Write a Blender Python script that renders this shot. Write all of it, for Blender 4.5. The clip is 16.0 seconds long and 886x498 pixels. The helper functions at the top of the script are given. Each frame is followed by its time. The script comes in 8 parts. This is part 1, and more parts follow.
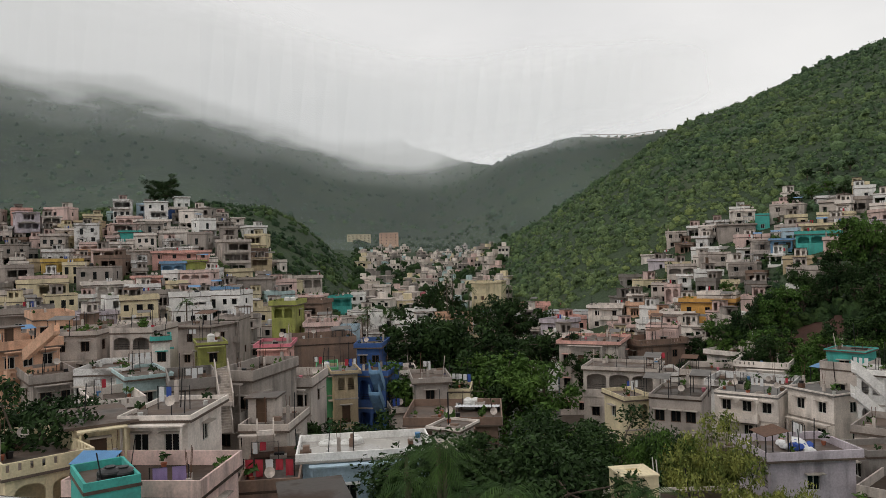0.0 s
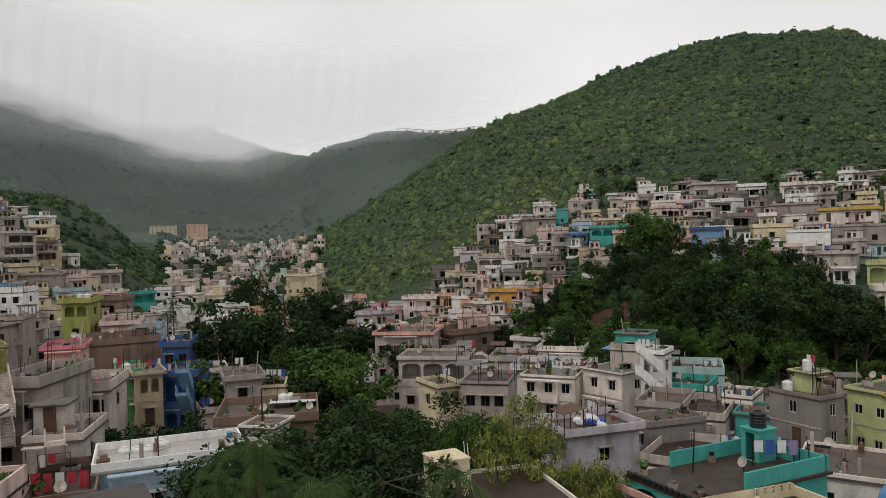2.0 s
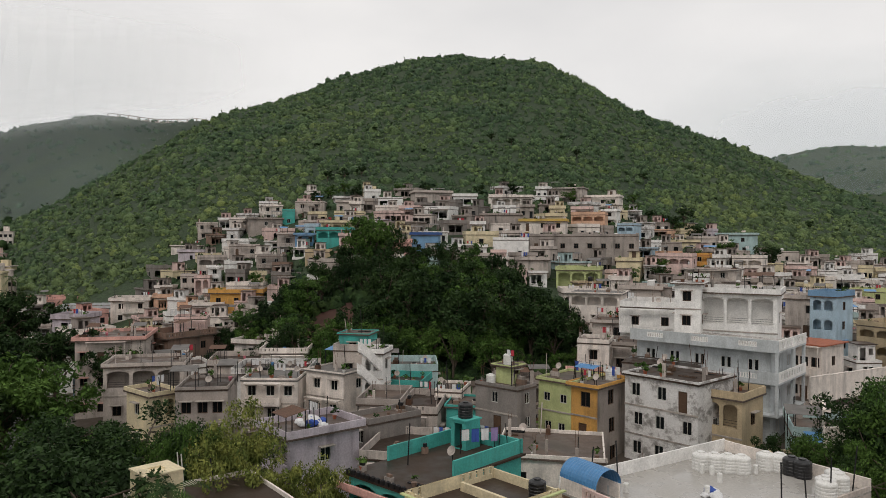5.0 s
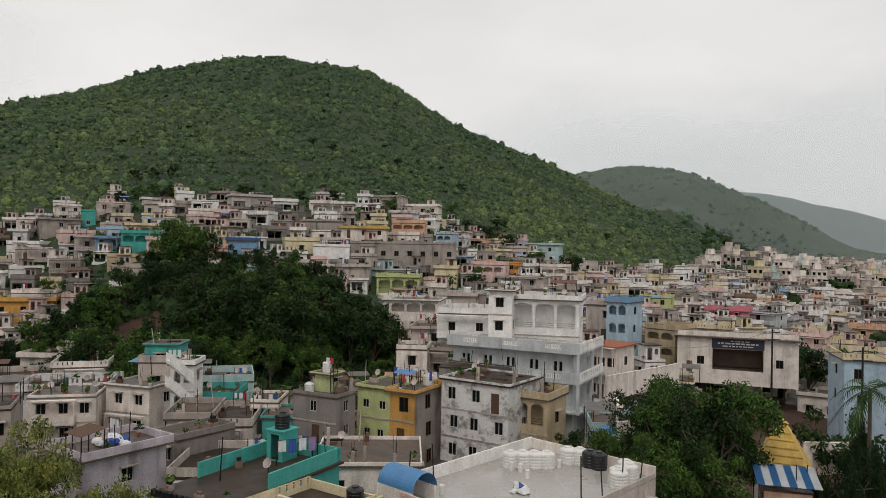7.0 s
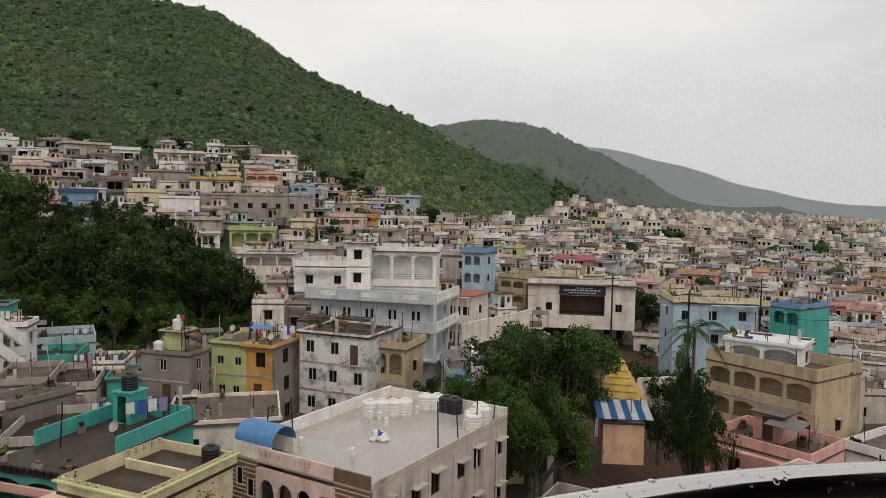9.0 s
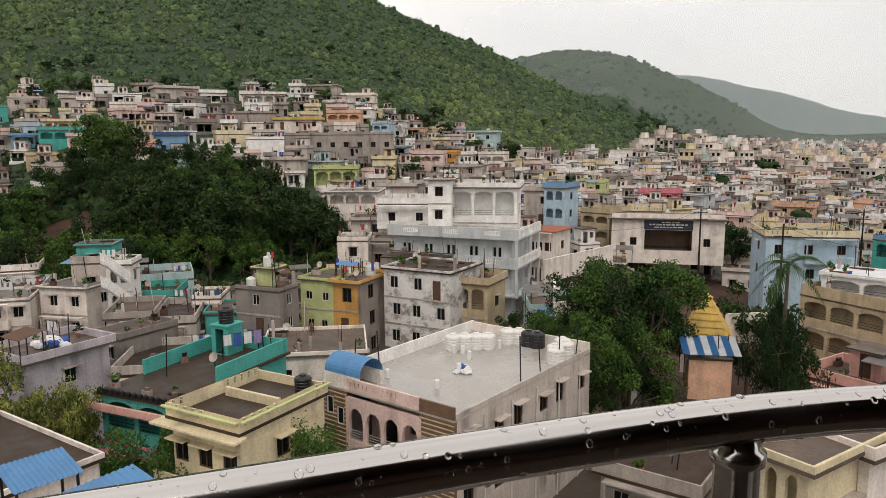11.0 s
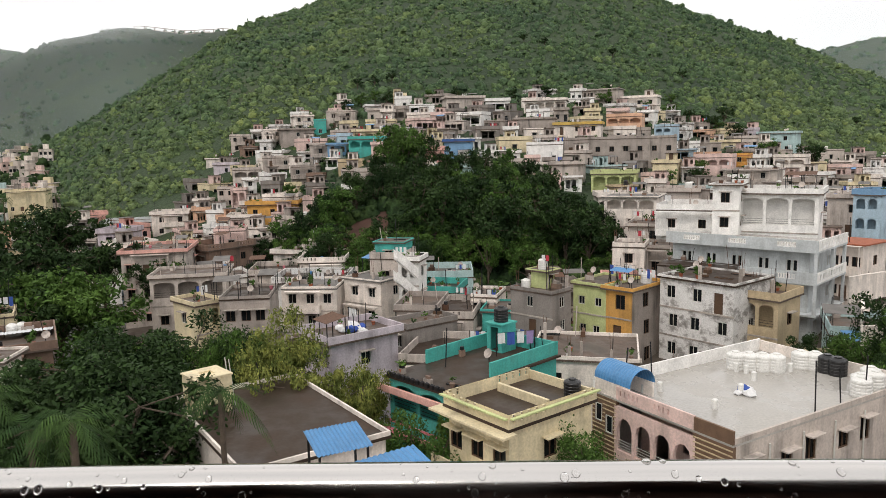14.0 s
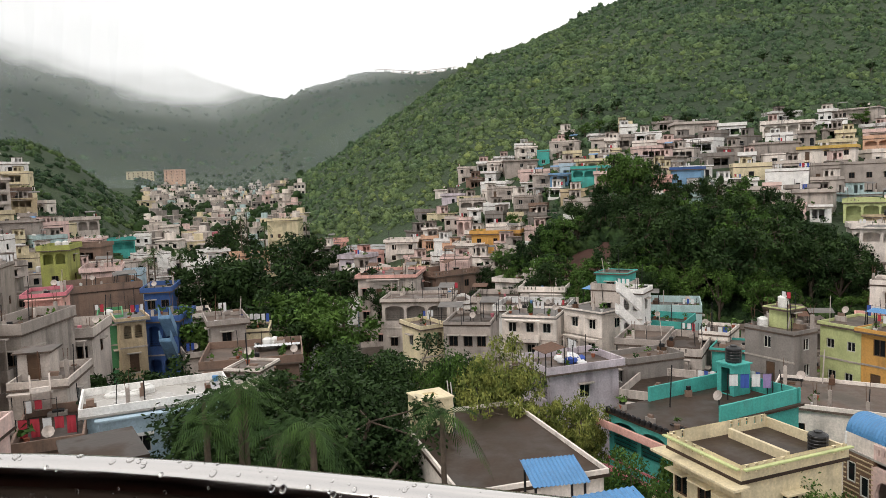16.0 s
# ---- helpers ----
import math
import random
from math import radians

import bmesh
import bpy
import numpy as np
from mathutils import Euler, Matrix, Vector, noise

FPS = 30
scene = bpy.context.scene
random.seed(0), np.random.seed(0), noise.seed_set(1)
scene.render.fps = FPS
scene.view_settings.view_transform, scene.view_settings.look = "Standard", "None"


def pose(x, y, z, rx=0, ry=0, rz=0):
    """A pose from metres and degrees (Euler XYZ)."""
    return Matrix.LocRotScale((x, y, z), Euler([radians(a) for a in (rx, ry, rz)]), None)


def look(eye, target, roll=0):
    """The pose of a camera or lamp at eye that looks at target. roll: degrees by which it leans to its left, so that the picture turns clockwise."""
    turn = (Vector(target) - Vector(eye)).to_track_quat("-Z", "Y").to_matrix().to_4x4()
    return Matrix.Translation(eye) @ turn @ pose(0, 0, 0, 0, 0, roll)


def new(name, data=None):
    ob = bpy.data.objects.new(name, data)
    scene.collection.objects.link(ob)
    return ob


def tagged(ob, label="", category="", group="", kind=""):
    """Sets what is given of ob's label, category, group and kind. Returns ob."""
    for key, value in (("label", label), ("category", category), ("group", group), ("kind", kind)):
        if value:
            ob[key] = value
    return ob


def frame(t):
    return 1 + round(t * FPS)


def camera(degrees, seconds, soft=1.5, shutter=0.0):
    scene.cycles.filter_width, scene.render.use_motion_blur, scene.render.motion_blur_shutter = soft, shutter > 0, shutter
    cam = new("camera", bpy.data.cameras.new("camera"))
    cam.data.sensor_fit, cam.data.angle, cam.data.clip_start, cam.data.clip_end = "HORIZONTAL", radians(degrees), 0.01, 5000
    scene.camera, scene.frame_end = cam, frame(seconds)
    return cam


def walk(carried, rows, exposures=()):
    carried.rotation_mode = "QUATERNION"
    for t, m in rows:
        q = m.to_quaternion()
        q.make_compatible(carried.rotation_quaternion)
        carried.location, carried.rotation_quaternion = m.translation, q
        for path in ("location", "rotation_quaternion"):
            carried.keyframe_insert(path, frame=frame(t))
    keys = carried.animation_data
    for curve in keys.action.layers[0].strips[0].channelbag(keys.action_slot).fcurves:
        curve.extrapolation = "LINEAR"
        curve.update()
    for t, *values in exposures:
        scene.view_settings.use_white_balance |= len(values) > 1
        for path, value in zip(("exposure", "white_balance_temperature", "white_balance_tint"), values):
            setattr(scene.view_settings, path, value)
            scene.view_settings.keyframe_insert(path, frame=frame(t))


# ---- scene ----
# one place on a terrace: (seconds, heading, tilt, lean) in degrees
EYE = (0.0, 0.0, 24.0)
TURNS = [
    (0, -35.92, 0.51, -1.33),
    (0.5, -32.2, 0.01, -1.54),
    (1, -27.69, 0.09, -1.52),
    (1.5, -24.03, -0.3, -1.45),
    (2, -21.45, -0.43, -1.4),
    (2.5, -17.72, -0.14, -1.21),
    (3, -14.16, -0.21, -0.9),
    (3.5, -11.58, -0.08, -0.79),
    (4, -8.58, -0.3, -0.59),
    (4.5, -4.34, -0.14, -0.48),
    (5, -0, -0.56, 0.18),
    (5.2, 1.6, -0.34, 0.28),
    (7.5, 17.63, -0.12, 1.25),
    (8, 21.03, -0.81, 1.67),
    (8.2, 21.96, -0.96, 1.76),
    (9.2, 25.62, -4.17, 0.93),
    (10.3, 22.39, -7.36, -0.32),
    (10.5, 21.63, -7.94, -0.28),
    (11, 18.95, -8.53, -0.41),
    (11.5, 16.11, -8.3, -0.32),
    (12, 12.99, -8.39, -0.37),
    (12.5, 8.97, -8.15, -0.54),
    (13, 5.01, -8.25, -0.76),
    (13.5, 1.28, -8.42, -0.92),
    (14, -2.75, -7.85, -1.27),
    (14.5, -7.43, -7.32, -1.64),
    (15, -12.01, -6.56, -1.7),
    (15.5, -16.12, -5.68, -1.65),
    (16, -20.14, -4.99, -2.02),
]


def eye_at(t):
    """The eye sinks a little as the camera tilts down to the rail."""
    return (EYE[0], EYE[1], EYE[2] + (0.035 if t < 8.5 else 0.02 if t < 10 else 0.0))


def gaze(t, heading, tilt):
    a, b = radians(heading), radians(tilt)
    e = eye_at(t)
    return (e[0] + math.sin(a) * math.cos(b), e[1] + math.cos(a) * math.cos(b), e[2] + math.sin(b))


cam = camera(62.97, 16.0, soft=0.5)
walk(cam, [(t, look(eye_at(t), gaze(t, h, v), lean)) for t, h, v, lean in TURNS],
     exposures=[(0.0, 0.08, 6650, 11), (5.0, 0.08, 6700, 12), (8.2, 0.05, 6750, 12), (10.3, 0.42, 7000, 14), (11.0, 0.45, 6950, 14), (13.5, 0.68, 6750, 12), (14.5, 0.74, 6700, 12), (16.0, 0.76, 6700, 12)])

# ---- sky and sun ----
SUN_H, SUN_V = 200.0, 52.0
world = bpy.data.worlds.new("overcast")
scene.world = world
world.use_nodes = True
wn, wl = world.node_tree.nodes, world.node_tree.links
wn.clear()
sky = wn.new("ShaderNodeTexSky")
sky.sky_type, sky.sun_disc = "NISHITA", False
sky.sun_elevation, sky.sun_rotation = radians(SUN_V), radians(SUN_H)
wtc = wn.new("ShaderNodeTexCoord")
wmap = wn.new("ShaderNodeMapping")
wmap.inputs["Scale"].default_value = (1.0, 1.0, 2.6)
wnoise = wn.new("ShaderNodeTexNoise")
wnoise.inputs["Scale"].default_value, wnoise.inputs["Detail"].default_value = 1.6, 5.0
wramp = wn.new("ShaderNodeValToRGB")
wramp.color_ramp.elements[0].position, wramp.color_ramp.elements[0].color = 0.3, (5.6, 5.7, 5.75, 1)
wramp.color_ramp.elements[1].position, wramp.color_ramp.elements[1].color = 0.7, (7.6, 7.6, 7.5, 1)
wmix = wn.new("ShaderNodeMixRGB")
wmix.inputs["Fac"].default_value = 0.93
wbg = wn.new("ShaderNodeBackground")
wbg.inputs["Strength"].default_value = 0.11
wout = wn.new("ShaderNodeOutputWorld")
wl.new(wtc.outputs["Generated"], wmap.inputs["Vector"])
wl.new(wmap.outputs["Vector"], wnoise.inputs["Vector"])
wl.new(wnoise.outputs["Fac"], wramp.inputs["Fac"])
wl.new(sky.outputs["Color"], wmix.inputs["Color1"])
wl.new(wramp.outputs["Color"], wmix.inputs["Color2"])
wl.new(wmix.outputs["Color"], wbg.inputs["Color"])
wl.new(wbg.outputs["Background"], wout.inputs["Surface"])

sun = new("sun", bpy.data.lights.new("sun", "SUN"))
sun.data.energy, sun.data.angle, sun.data.color = 0.7, radians(25), (1.0, 0.96, 0.9)
a, b = radians(SUN_H), radians(SUN_V)
sun.matrix_world = look((math.sin(a) * math.cos(b) * 90, math.cos(a) * math.cos(b) * 90, math.sin(b) * 90), (0, 0, 0))

# ---- materials ----


def material(name):
    m = bpy.data.materials.new(name)
    m.use_nodes = True
    nt = m.node_tree
    return m, nt, nt.nodes["Principled BSDF"]


def tint(rgb, k):
    return (min(1, rgb[0] * k), min(1, rgb[1] * k), min(1, rgb[2] * k), 1)


def noise_node(nt, scale, detail=4.0, stretch=(1, 1, 1), rough=0.55):
    geo = nt.nodes.new("ShaderNodeNewGeometry")
    mp = nt.nodes.new("ShaderNodeMapping")
    mp.inputs["Scale"].default_value = stretch
    nz = nt.nodes.new("ShaderNodeTexNoise")
    nz.inputs["Scale"].default_value, nz.inputs["Detail"].default_value, nz.inputs["Roughness"].default_value = scale, detail, rough
    nt.links.new(geo.outputs["Position"], mp.inputs["Vector"])
    nt.links.new(mp.outputs["Vector"], nz.inputs["Vector"])
    return nz


def ramp_node(nt, source, stops):
    r = nt.nodes.new("ShaderNodeValToRGB")
    el = r.color_ramp.elements
    while len(el) < len(stops):
        el.new(0.5)
    for e, (at, col) in zip(el, stops):
        e.position, e.color = at, col
    nt.links.new(source, r.inputs["Fac"])
    return r


def mix_node(nt, fac, c1, c2, kind="MIX"):
    mx = nt.nodes.new("ShaderNodeMixRGB")
    mx.blend_type = kind
    for sock, v in (("Fac", fac), ("Color1", c1), ("Color2", c2)):
        if isinstance(v, (int, float)) or isinstance(v, tuple):
            mx.inputs[sock].default_value = v
        else:
            nt.links.new(v, mx.inputs[sock])
    return mx


def bump(nt, bsdf, source, strength, dist):
    b = nt.nodes.new("ShaderNodeBump")
    b.inputs["Strength"].default_value, b.inputs["Distance"].default_value = strength, dist
    nt.links.new(source, b.inputs["Height"])
    nt.links.new(b.outputs["Normal"], bsdf.inputs["Normal"])


def surface(name, rgb, rough=0.8, spread=0.18, scale=1.2, grain=14.0, grime=0.0, metal=0.0, streaks=False, relief=0.25, wet=0.0):
    """Two scales of variation, optional rain streaks and grime, optional wet patches."""
    m, nt, bs = material(name)
    big = noise_node(nt, scale, 5.0)
    fine = noise_node(nt, grain, 3.0)
    c = ramp_node(nt, big.outputs["Fac"], [(0.3, tint(rgb, 1 - spread)), (0.7, tint(rgb, 1 + spread * 0.6))]).outputs["Color"]
    f = ramp_node(nt, fine.outputs["Fac"], [(0.35, (0.78, 0.78, 0.77, 1)), (0.65, (1.06, 1.06, 1.06, 1))])
    c = mix_node(nt, 0.7, c, f.outputs["Color"], "MULTIPLY").outputs["Color"]
    if streaks:
        st = noise_node(nt, 1.0, 5.0, (0.9, 0.9, 0.11), 0.6)
        pt = noise_node(nt, 0.32, 3.0)
        pm = ramp_node(nt, pt.outputs["Fac"], [(0.42, (0, 0, 0, 1)), (0.62, (1, 1, 1, 1))])
        sr = ramp_node(nt, st.outputs["Fac"], [(0.46, (0, 0, 0, 1)), (0.66, (1, 1, 1, 1))])
        sr = mix_node(nt, 0.75, sr.outputs["Color"], pm.outputs["Color"], "MULTIPLY")
        c = mix_node(nt, sr.outputs["Color"], c, mix_node(nt, min(0.9, 0.95 * grime), c, (0.05, 0.048, 0.042, 1)).outputs["Color"]).outputs["Color"]
    if grime:
        gr = noise_node(nt, 0.45, 7.0, (1, 1, 1), 0.7)
        g2 = ramp_node(nt, gr.outputs["Fac"], [(0.5, (0, 0, 0, 1)), (0.68, (1, 1, 1, 1))])
        c = mix_node(nt, g2.outputs["Color"], c, mix_node(nt, 0.6 * grime, c, (0.07, 0.065, 0.055, 1)).outputs["Color"]).outputs["Color"]
    if not isinstance(c, tuple):
        nt.links.new(c, bs.inputs["Base Color"])
    bs.inputs["Metallic"].default_value = metal
    if wet:
        wr = ramp_node(nt, big.outputs["Fac"], [(0.42, (wet, wet, wet, 1)), (0.6, (rough, rough, rough, 1))])
        nt.links.new(wr.outputs["Color"], bs.inputs["Roughness"])
    else:
        bs.inputs["Roughness"].default_value = rough
    bump(nt, bs, fine.outputs["Fac"], relief, 0.02)
    return m


def paint(name, rgb, grime=0.45):
    return surface(name, rgb, 0.82, 0.22, 0.9, 7.0, min(1.0, grime * 1.4), streaks=True)


def whitewash():
    """Whitewash flaking off grey cement in ragged patches."""
    m, nt, bs = material("flaking_whitewash")
    a = noise_node(nt, 0.55, 8.0, (1, 1, 1.3), 0.68)
    b = noise_node(nt, 9.0, 4.0)
    c = ramp_node(nt, a.outputs["Fac"], [(0.36, (0.24, 0.225, 0.21, 1)), (0.44, (0.40, 0.38, 0.36, 1)), (0.5, (0.70, 0.68, 0.66, 1)), (0.75, (0.80, 0.79, 0.77, 1))])
    f = ramp_node(nt, b.outputs["Fac"], [(0.3, (0.75, 0.75, 0.74, 1)), (0.65, (1.05, 1.05, 1.05, 1))])
    k = mix_node(nt, 1.0, c.outputs["Color"], f.outputs["Color"], "MULTIPLY")
    nt.links.new(k.outputs["Color"], bs.inputs["Base Color"])
    bs.inputs["Roughness"].default_value = 0.85
    bump(nt, bs, a.outputs["Fac"], 0.3, 0.03)
    return m


WALLS = {
    "white": paint("white_plaster", (0.86, 0.775, 0.705), 0.34),
    "cleanwhite": paint("clean_white_plaster", (0.88, 0.86, 0.83), 0.16),
    "cream": paint("cream_plaster", (0.76, 0.65, 0.43), 0.32),
    "pink": paint("pink_plaster", (0.76, 0.42, 0.36), 0.3),
    "palepink": paint("pale_pink_plaster", (0.78, 0.57, 0.52), 0.4),
    "lilac": paint("lilac_plaster", (0.60, 0.53, 0.58), 0.4),
    "peach": paint("peach_plaster", (0.76, 0.46, 0.31), 0.32),
    "sand": paint("sand_plaster", (0.56, 0.44, 0.28), 0.35),
    "brown": paint("brown_plaster", (0.24, 0.155, 0.115), 0.5),
    "grey": paint("bare_cement_render", (0.39, 0.338, 0.302), 0.5),
    "palegrey": paint("pale_cement_render", (0.59, 0.515, 0.462), 0.5),
    "darkgrey": paint("damp_cement_render", (0.255, 0.228, 0.208), 0.5),
    "coolgrey": paint("cool_grey_paint", (0.58, 0.61, 0.62), 0.25),
    "skyblue": paint("pale_blue_paint", (0.42, 0.56, 0.66), 0.25),
    "paleaqua": paint("pale_aqua_paint", (0.45, 0.60, 0.60), 0.35),
    "blue": paint("blue_paint", (0.19, 0.36, 0.56), 0.35),
    "deepblue": paint("deep_blue_paint", (0.035, 0.10, 0.30), 0.3),
    "teal": paint("teal_paint", (0.06, 0.42, 0.37), 0.3),
    "green": paint("green_paint", (0.10, 0.36, 0.16), 0.4),
    "lime": paint("lime_green_paint", (0.55, 0.60, 0.28), 0.25),
    "olive": paint("olive_green_paint", (0.36, 0.38, 0.10), 0.4),
    "yellow": paint("yellow_paint", (0.66, 0.44, 0.11), 0.35),
    "orange": paint("orange_yellow_paint", (0.68, 0.36, 0.09), 0.3),
    "hotpink": paint("rose_pink_paint", (0.66, 0.20, 0.25), 0.25),
    "stain": whitewash(),
}
ROOF = surface("wet_roof_cement", (0.130, 0.098, 0.080), 0.75, 0.5, 0.35, 5.0, 0.6, wet=0.3)
ROOFLIGHT = surface("wet_pale_roof", (0.40, 0.38, 0.35), 0.5, 0.15, 0.3, 6.0, 0.2, wet=0.08)
ROOFDARK = surface("dark_wet_roof", (0.058, 0.040, 0.030), 0.75, 0.45, 0.35, 5.0, 0.5, wet=0.34)
SLAB = surface("weathered_slab_edge", (0.47, 0.415, 0.365), 0.8, 0.25, 0.8, 9.0, 0.7, streaks=True)
GLASS, _nt, _bs = material("dark_window_glass")
_bs.inputs["Base Color"].default_value, _bs.inputs["Roughness"].default_value = (0.010, 0.012, 0.013, 1), 0.12
_bs.inputs["Specular IOR Level"].default_value = 0.2
WOOD = surface("brown_window_wood", (0.10, 0.055, 0.03), 0.6, 0.2, 3, 30)
FRAMEW = surface("pale_window_paint", (0.55, 0.54, 0.5), 0.6, 0.1, 3, 30)
IRON = surface("dark_iron", (0.03, 0.03, 0.032), 0.5, 0.2, 4, 30, metal=0.6)
RUST = surface("rusty_steel", (0.12, 0.06, 0.035), 0.8, 0.3, 6, 40)
TANKW = surface("white_tank_plastic", (0.74, 0.73, 0.70), 0.45, 0.08, 2, 12, 0.25)
TANKB = surface("black_tank_plastic", (0.012, 0.012, 0.013), 0.35, 0.2, 3, 20)
SHEETBLUE = surface("blue_sheet_metal", (0.07, 0.23, 0.46), 0.45, 0.12, 1.5, 20, 0.2)
SHEETGREY = surface("grey_fibre_sheet", (0.16, 0.15, 0.14), 0.8, 0.25, 1.0, 10, 0.6)
SHEETWHITE = surface("white_sheet_metal", (0.70, 0.72, 0.74), 0.45, 0.1, 1.5, 20, 0.2)
CLAY = surface("red_clay_tiles", (0.36, 0.11, 0.055), 0.8, 0.25, 2.0, 8.0, 0.3)
EARTH = surface("red_earth", (0.075, 0.036, 0.026), 0.95, 0.35, 0.25, 3.0, 0.0, relief=0.6)
DARKROOM = surface("dark_red_brown_paint", (0.075, 0.03, 0.02), 0.6, 0.2, 1.0, 12.0, 0.2)
ROADM = surface("wet_street", (0.085, 0.08, 0.075), 0.6, 0.3, 0.4, 8.0, 0.3, wet=0.2)
BARK = surface("bark", (0.10, 0.075, 0.055), 0.9, 0.3, 3, 18, relief=0.6)
CLOTH = {k: surface(k + "_cloth", v, 0.9, 0.1, 3, 40) for k, v in
         {"red": (0.45, 0.04, 0.06), "blue": (0.04, 0.09, 0.35), "white": (0.7, 0.7, 0.7), "violet": (0.3, 0.22, 0.42), "orange": (0.65, 0.22, 0.04)}.items()}


for _m in (ROOF, ROOFDARK):
    _m.node_tree.nodes["Principled BSDF"].inputs["Specular IOR Level"].default_value = 0.16


def leaf_material(name, dark, light, scale=0.18):
    m, nt, bs = material(name)
    geo = nt.nodes.new("ShaderNodeNewGeometry")
    big = noise_node(nt, scale, 4.0)
    c = ramp_node(nt, big.outputs["Fac"], [(0.32, (*dark, 1)), (0.7, (*light, 1))]).outputs["Color"]
    r = ramp_node(nt, geo.outputs["Random Per Island"], [(0.0, (0.6, 0.6, 0.6, 1)), (1.0, (1.35, 1.35, 1.3, 1))])
    c = mix_node(nt, 1.0, c, r.outputs["Color"], "MULTIPLY").outputs["Color"]
    nt.links.new(c, bs.inputs["Base Color"])
    bs.inputs["Roughness"].default_value = 0.6
    bs.inputs["Specular IOR Level"].default_value = 0.08
    return m


LEAF = leaf_material("dark_tree_leaves", (0.012, 0.028, 0.010), (0.036, 0.066, 0.020))
LEAFB = leaf_material("fresh_tree_leaves", (0.036, 0.080, 0.018), (0.085, 0.15, 0.034))
LEAFY = leaf_material("yellow_green_leaves", (0.05, 0.085, 0.022), (0.30, 0.31, 0.085), 1.1)
PALM = leaf_material("palm_fronds", (0.022, 0.05, 0.016), (0.055, 0.10, 0.025), 0.5)


def scrub_material(name, dark, mid, light, scale):
    """Mounds of scrub: broad patches of tone, a tone to each mound, fine leafy mottling."""
    m, nt, bs = material(name)
    geo = nt.nodes.new("ShaderNodeNewGeometry")
    big = noise_node(nt, scale, 6.0, (1, 1, 1), 0.6)
    fine = noise_node(nt, 1.1, 4.0, (1, 1, 1), 0.7)
    c = ramp_node(nt, big.outputs["Fac"], [(0.34, (*dark, 1)), (0.5, (*mid, 1)), (0.66, (*light, 1))]).outputs["Color"]
    r = ramp_node(nt, geo.outputs["Random Per Island"], [(0.0, (0.55, 0.6, 0.62, 1)), (0.5, (0.92, 0.94, 0.94, 1)), (0.9, (1.25, 1.2, 1.05, 1)), (1.0, (1.5, 1.35, 1.05, 1))])
    f = ramp_node(nt, fine.outputs["Fac"], [(0.34, (0.4, 0.42, 0.42, 1)), (0.62, (1.35, 1.35, 1.3, 1))])
    c = mix_node(nt, 1.0, c, r.outputs["Color"], "MULTIPLY").outputs["Color"]
    c = mix_node(nt, 0.8, c, f.outputs["Color"], "MULTIPLY").outputs["Color"]
    nt.links.new(c, bs.inputs["Base Color"])
    bs.inputs["Roughness"].default_value = 0.7
    bs.inputs["Specular IOR Level"].default_value = 0.15
    bump(nt, bs, fine.outputs["Fac"], 1.0, 0.5)
    return m


SCRUB = scrub_material("hillside_scrub", (0.048, 0.088, 0.050), (0.079, 0.126, 0.060), (0.120, 0.164, 0.069), 0.012)
KNOLL = scrub_material("knoll_scrub", (0.026, 0.054, 0.026), (0.044, 0.080, 0.032), (0.075, 0.110, 0.042), 0.03)
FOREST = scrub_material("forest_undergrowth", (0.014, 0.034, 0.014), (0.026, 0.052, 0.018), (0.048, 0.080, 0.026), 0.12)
# far woods: close bluish tones, distance haze mixed into the leaf colour
WOODS = scrub_material("haze_toned_wood", (0.056, 0.100, 0.060), (0.066, 0.114, 0.064), (0.080, 0.126, 0.066), 0.006)


def ground_material():
    m, nt, bs = material("green_hillside_and_earth")
    big = noise_node(nt, 0.02, 6.0)
    fine = noise_node(nt, 0.9, 5.0)
    g = ramp_node(nt, big.outputs["Fac"], [(0.3, (0.020, 0.040, 0.017, 1)), (0.62, (0.036, 0.060, 0.023, 1)), (0.85, (0.06, 0.064, 0.032, 1))])
    f = ramp_node(nt, fine.outputs["Fac"], [(0.3, (0.5, 0.5, 0.5, 1)), (0.7, (1.3, 1.3, 1.3, 1))])
    c = mix_node(nt, 1.0, g.outputs["Color"], f.outputs["Color"], "MULTIPLY").outputs["Color"]
    nt.links.new(c, bs.inputs["Base Color"])
    bs.inputs["Roughness"].default_value = 0.95
    bump(nt, bs, fine.outputs["Fac"], 0.8, 0.6)
    return m


def town_ground_material():
    return surface("wet_earth_and_paving", (0.085, 0.066, 0.052), 0.8, 0.4, 0.12, 2.0, 0.4, relief=0.5, wet=0.35)


HILL = ground_material()
TOWN = town_ground_material()
CHROME, _nt, _bs = material("polished_steel_tube")
_bs.inputs["Base Color"].default_value, _bs.inputs["Metallic"].default_value, _bs.inputs["Roughness"].default_value = (0.62, 0.60, 0.58, 1), 1.0, 0.16
_n1 = noise_node(_nt, 30.0, 3.0, (0.15, 1, 1))
_r1 = ramp_node(_nt, _n1.outputs["Fac"], [(0.35, (0.06, 0.06, 0.06, 1)), (0.7, (0.24, 0.24, 0.24, 1))])
_nt.links.new(_r1.outputs["Color"], _bs.inputs["Roughness"])
DROP, _nt, _bs = material("rain_water")
_bs.inputs["Base Color"].default_value, _bs.inputs["Roughness"].default_value = (1, 1, 1, 1), 0.02
_bs.inputs["Transmission Weight"].default_value, _bs.inputs["IOR"].default_value = 1.0, 1.33

# ---- building kit ----


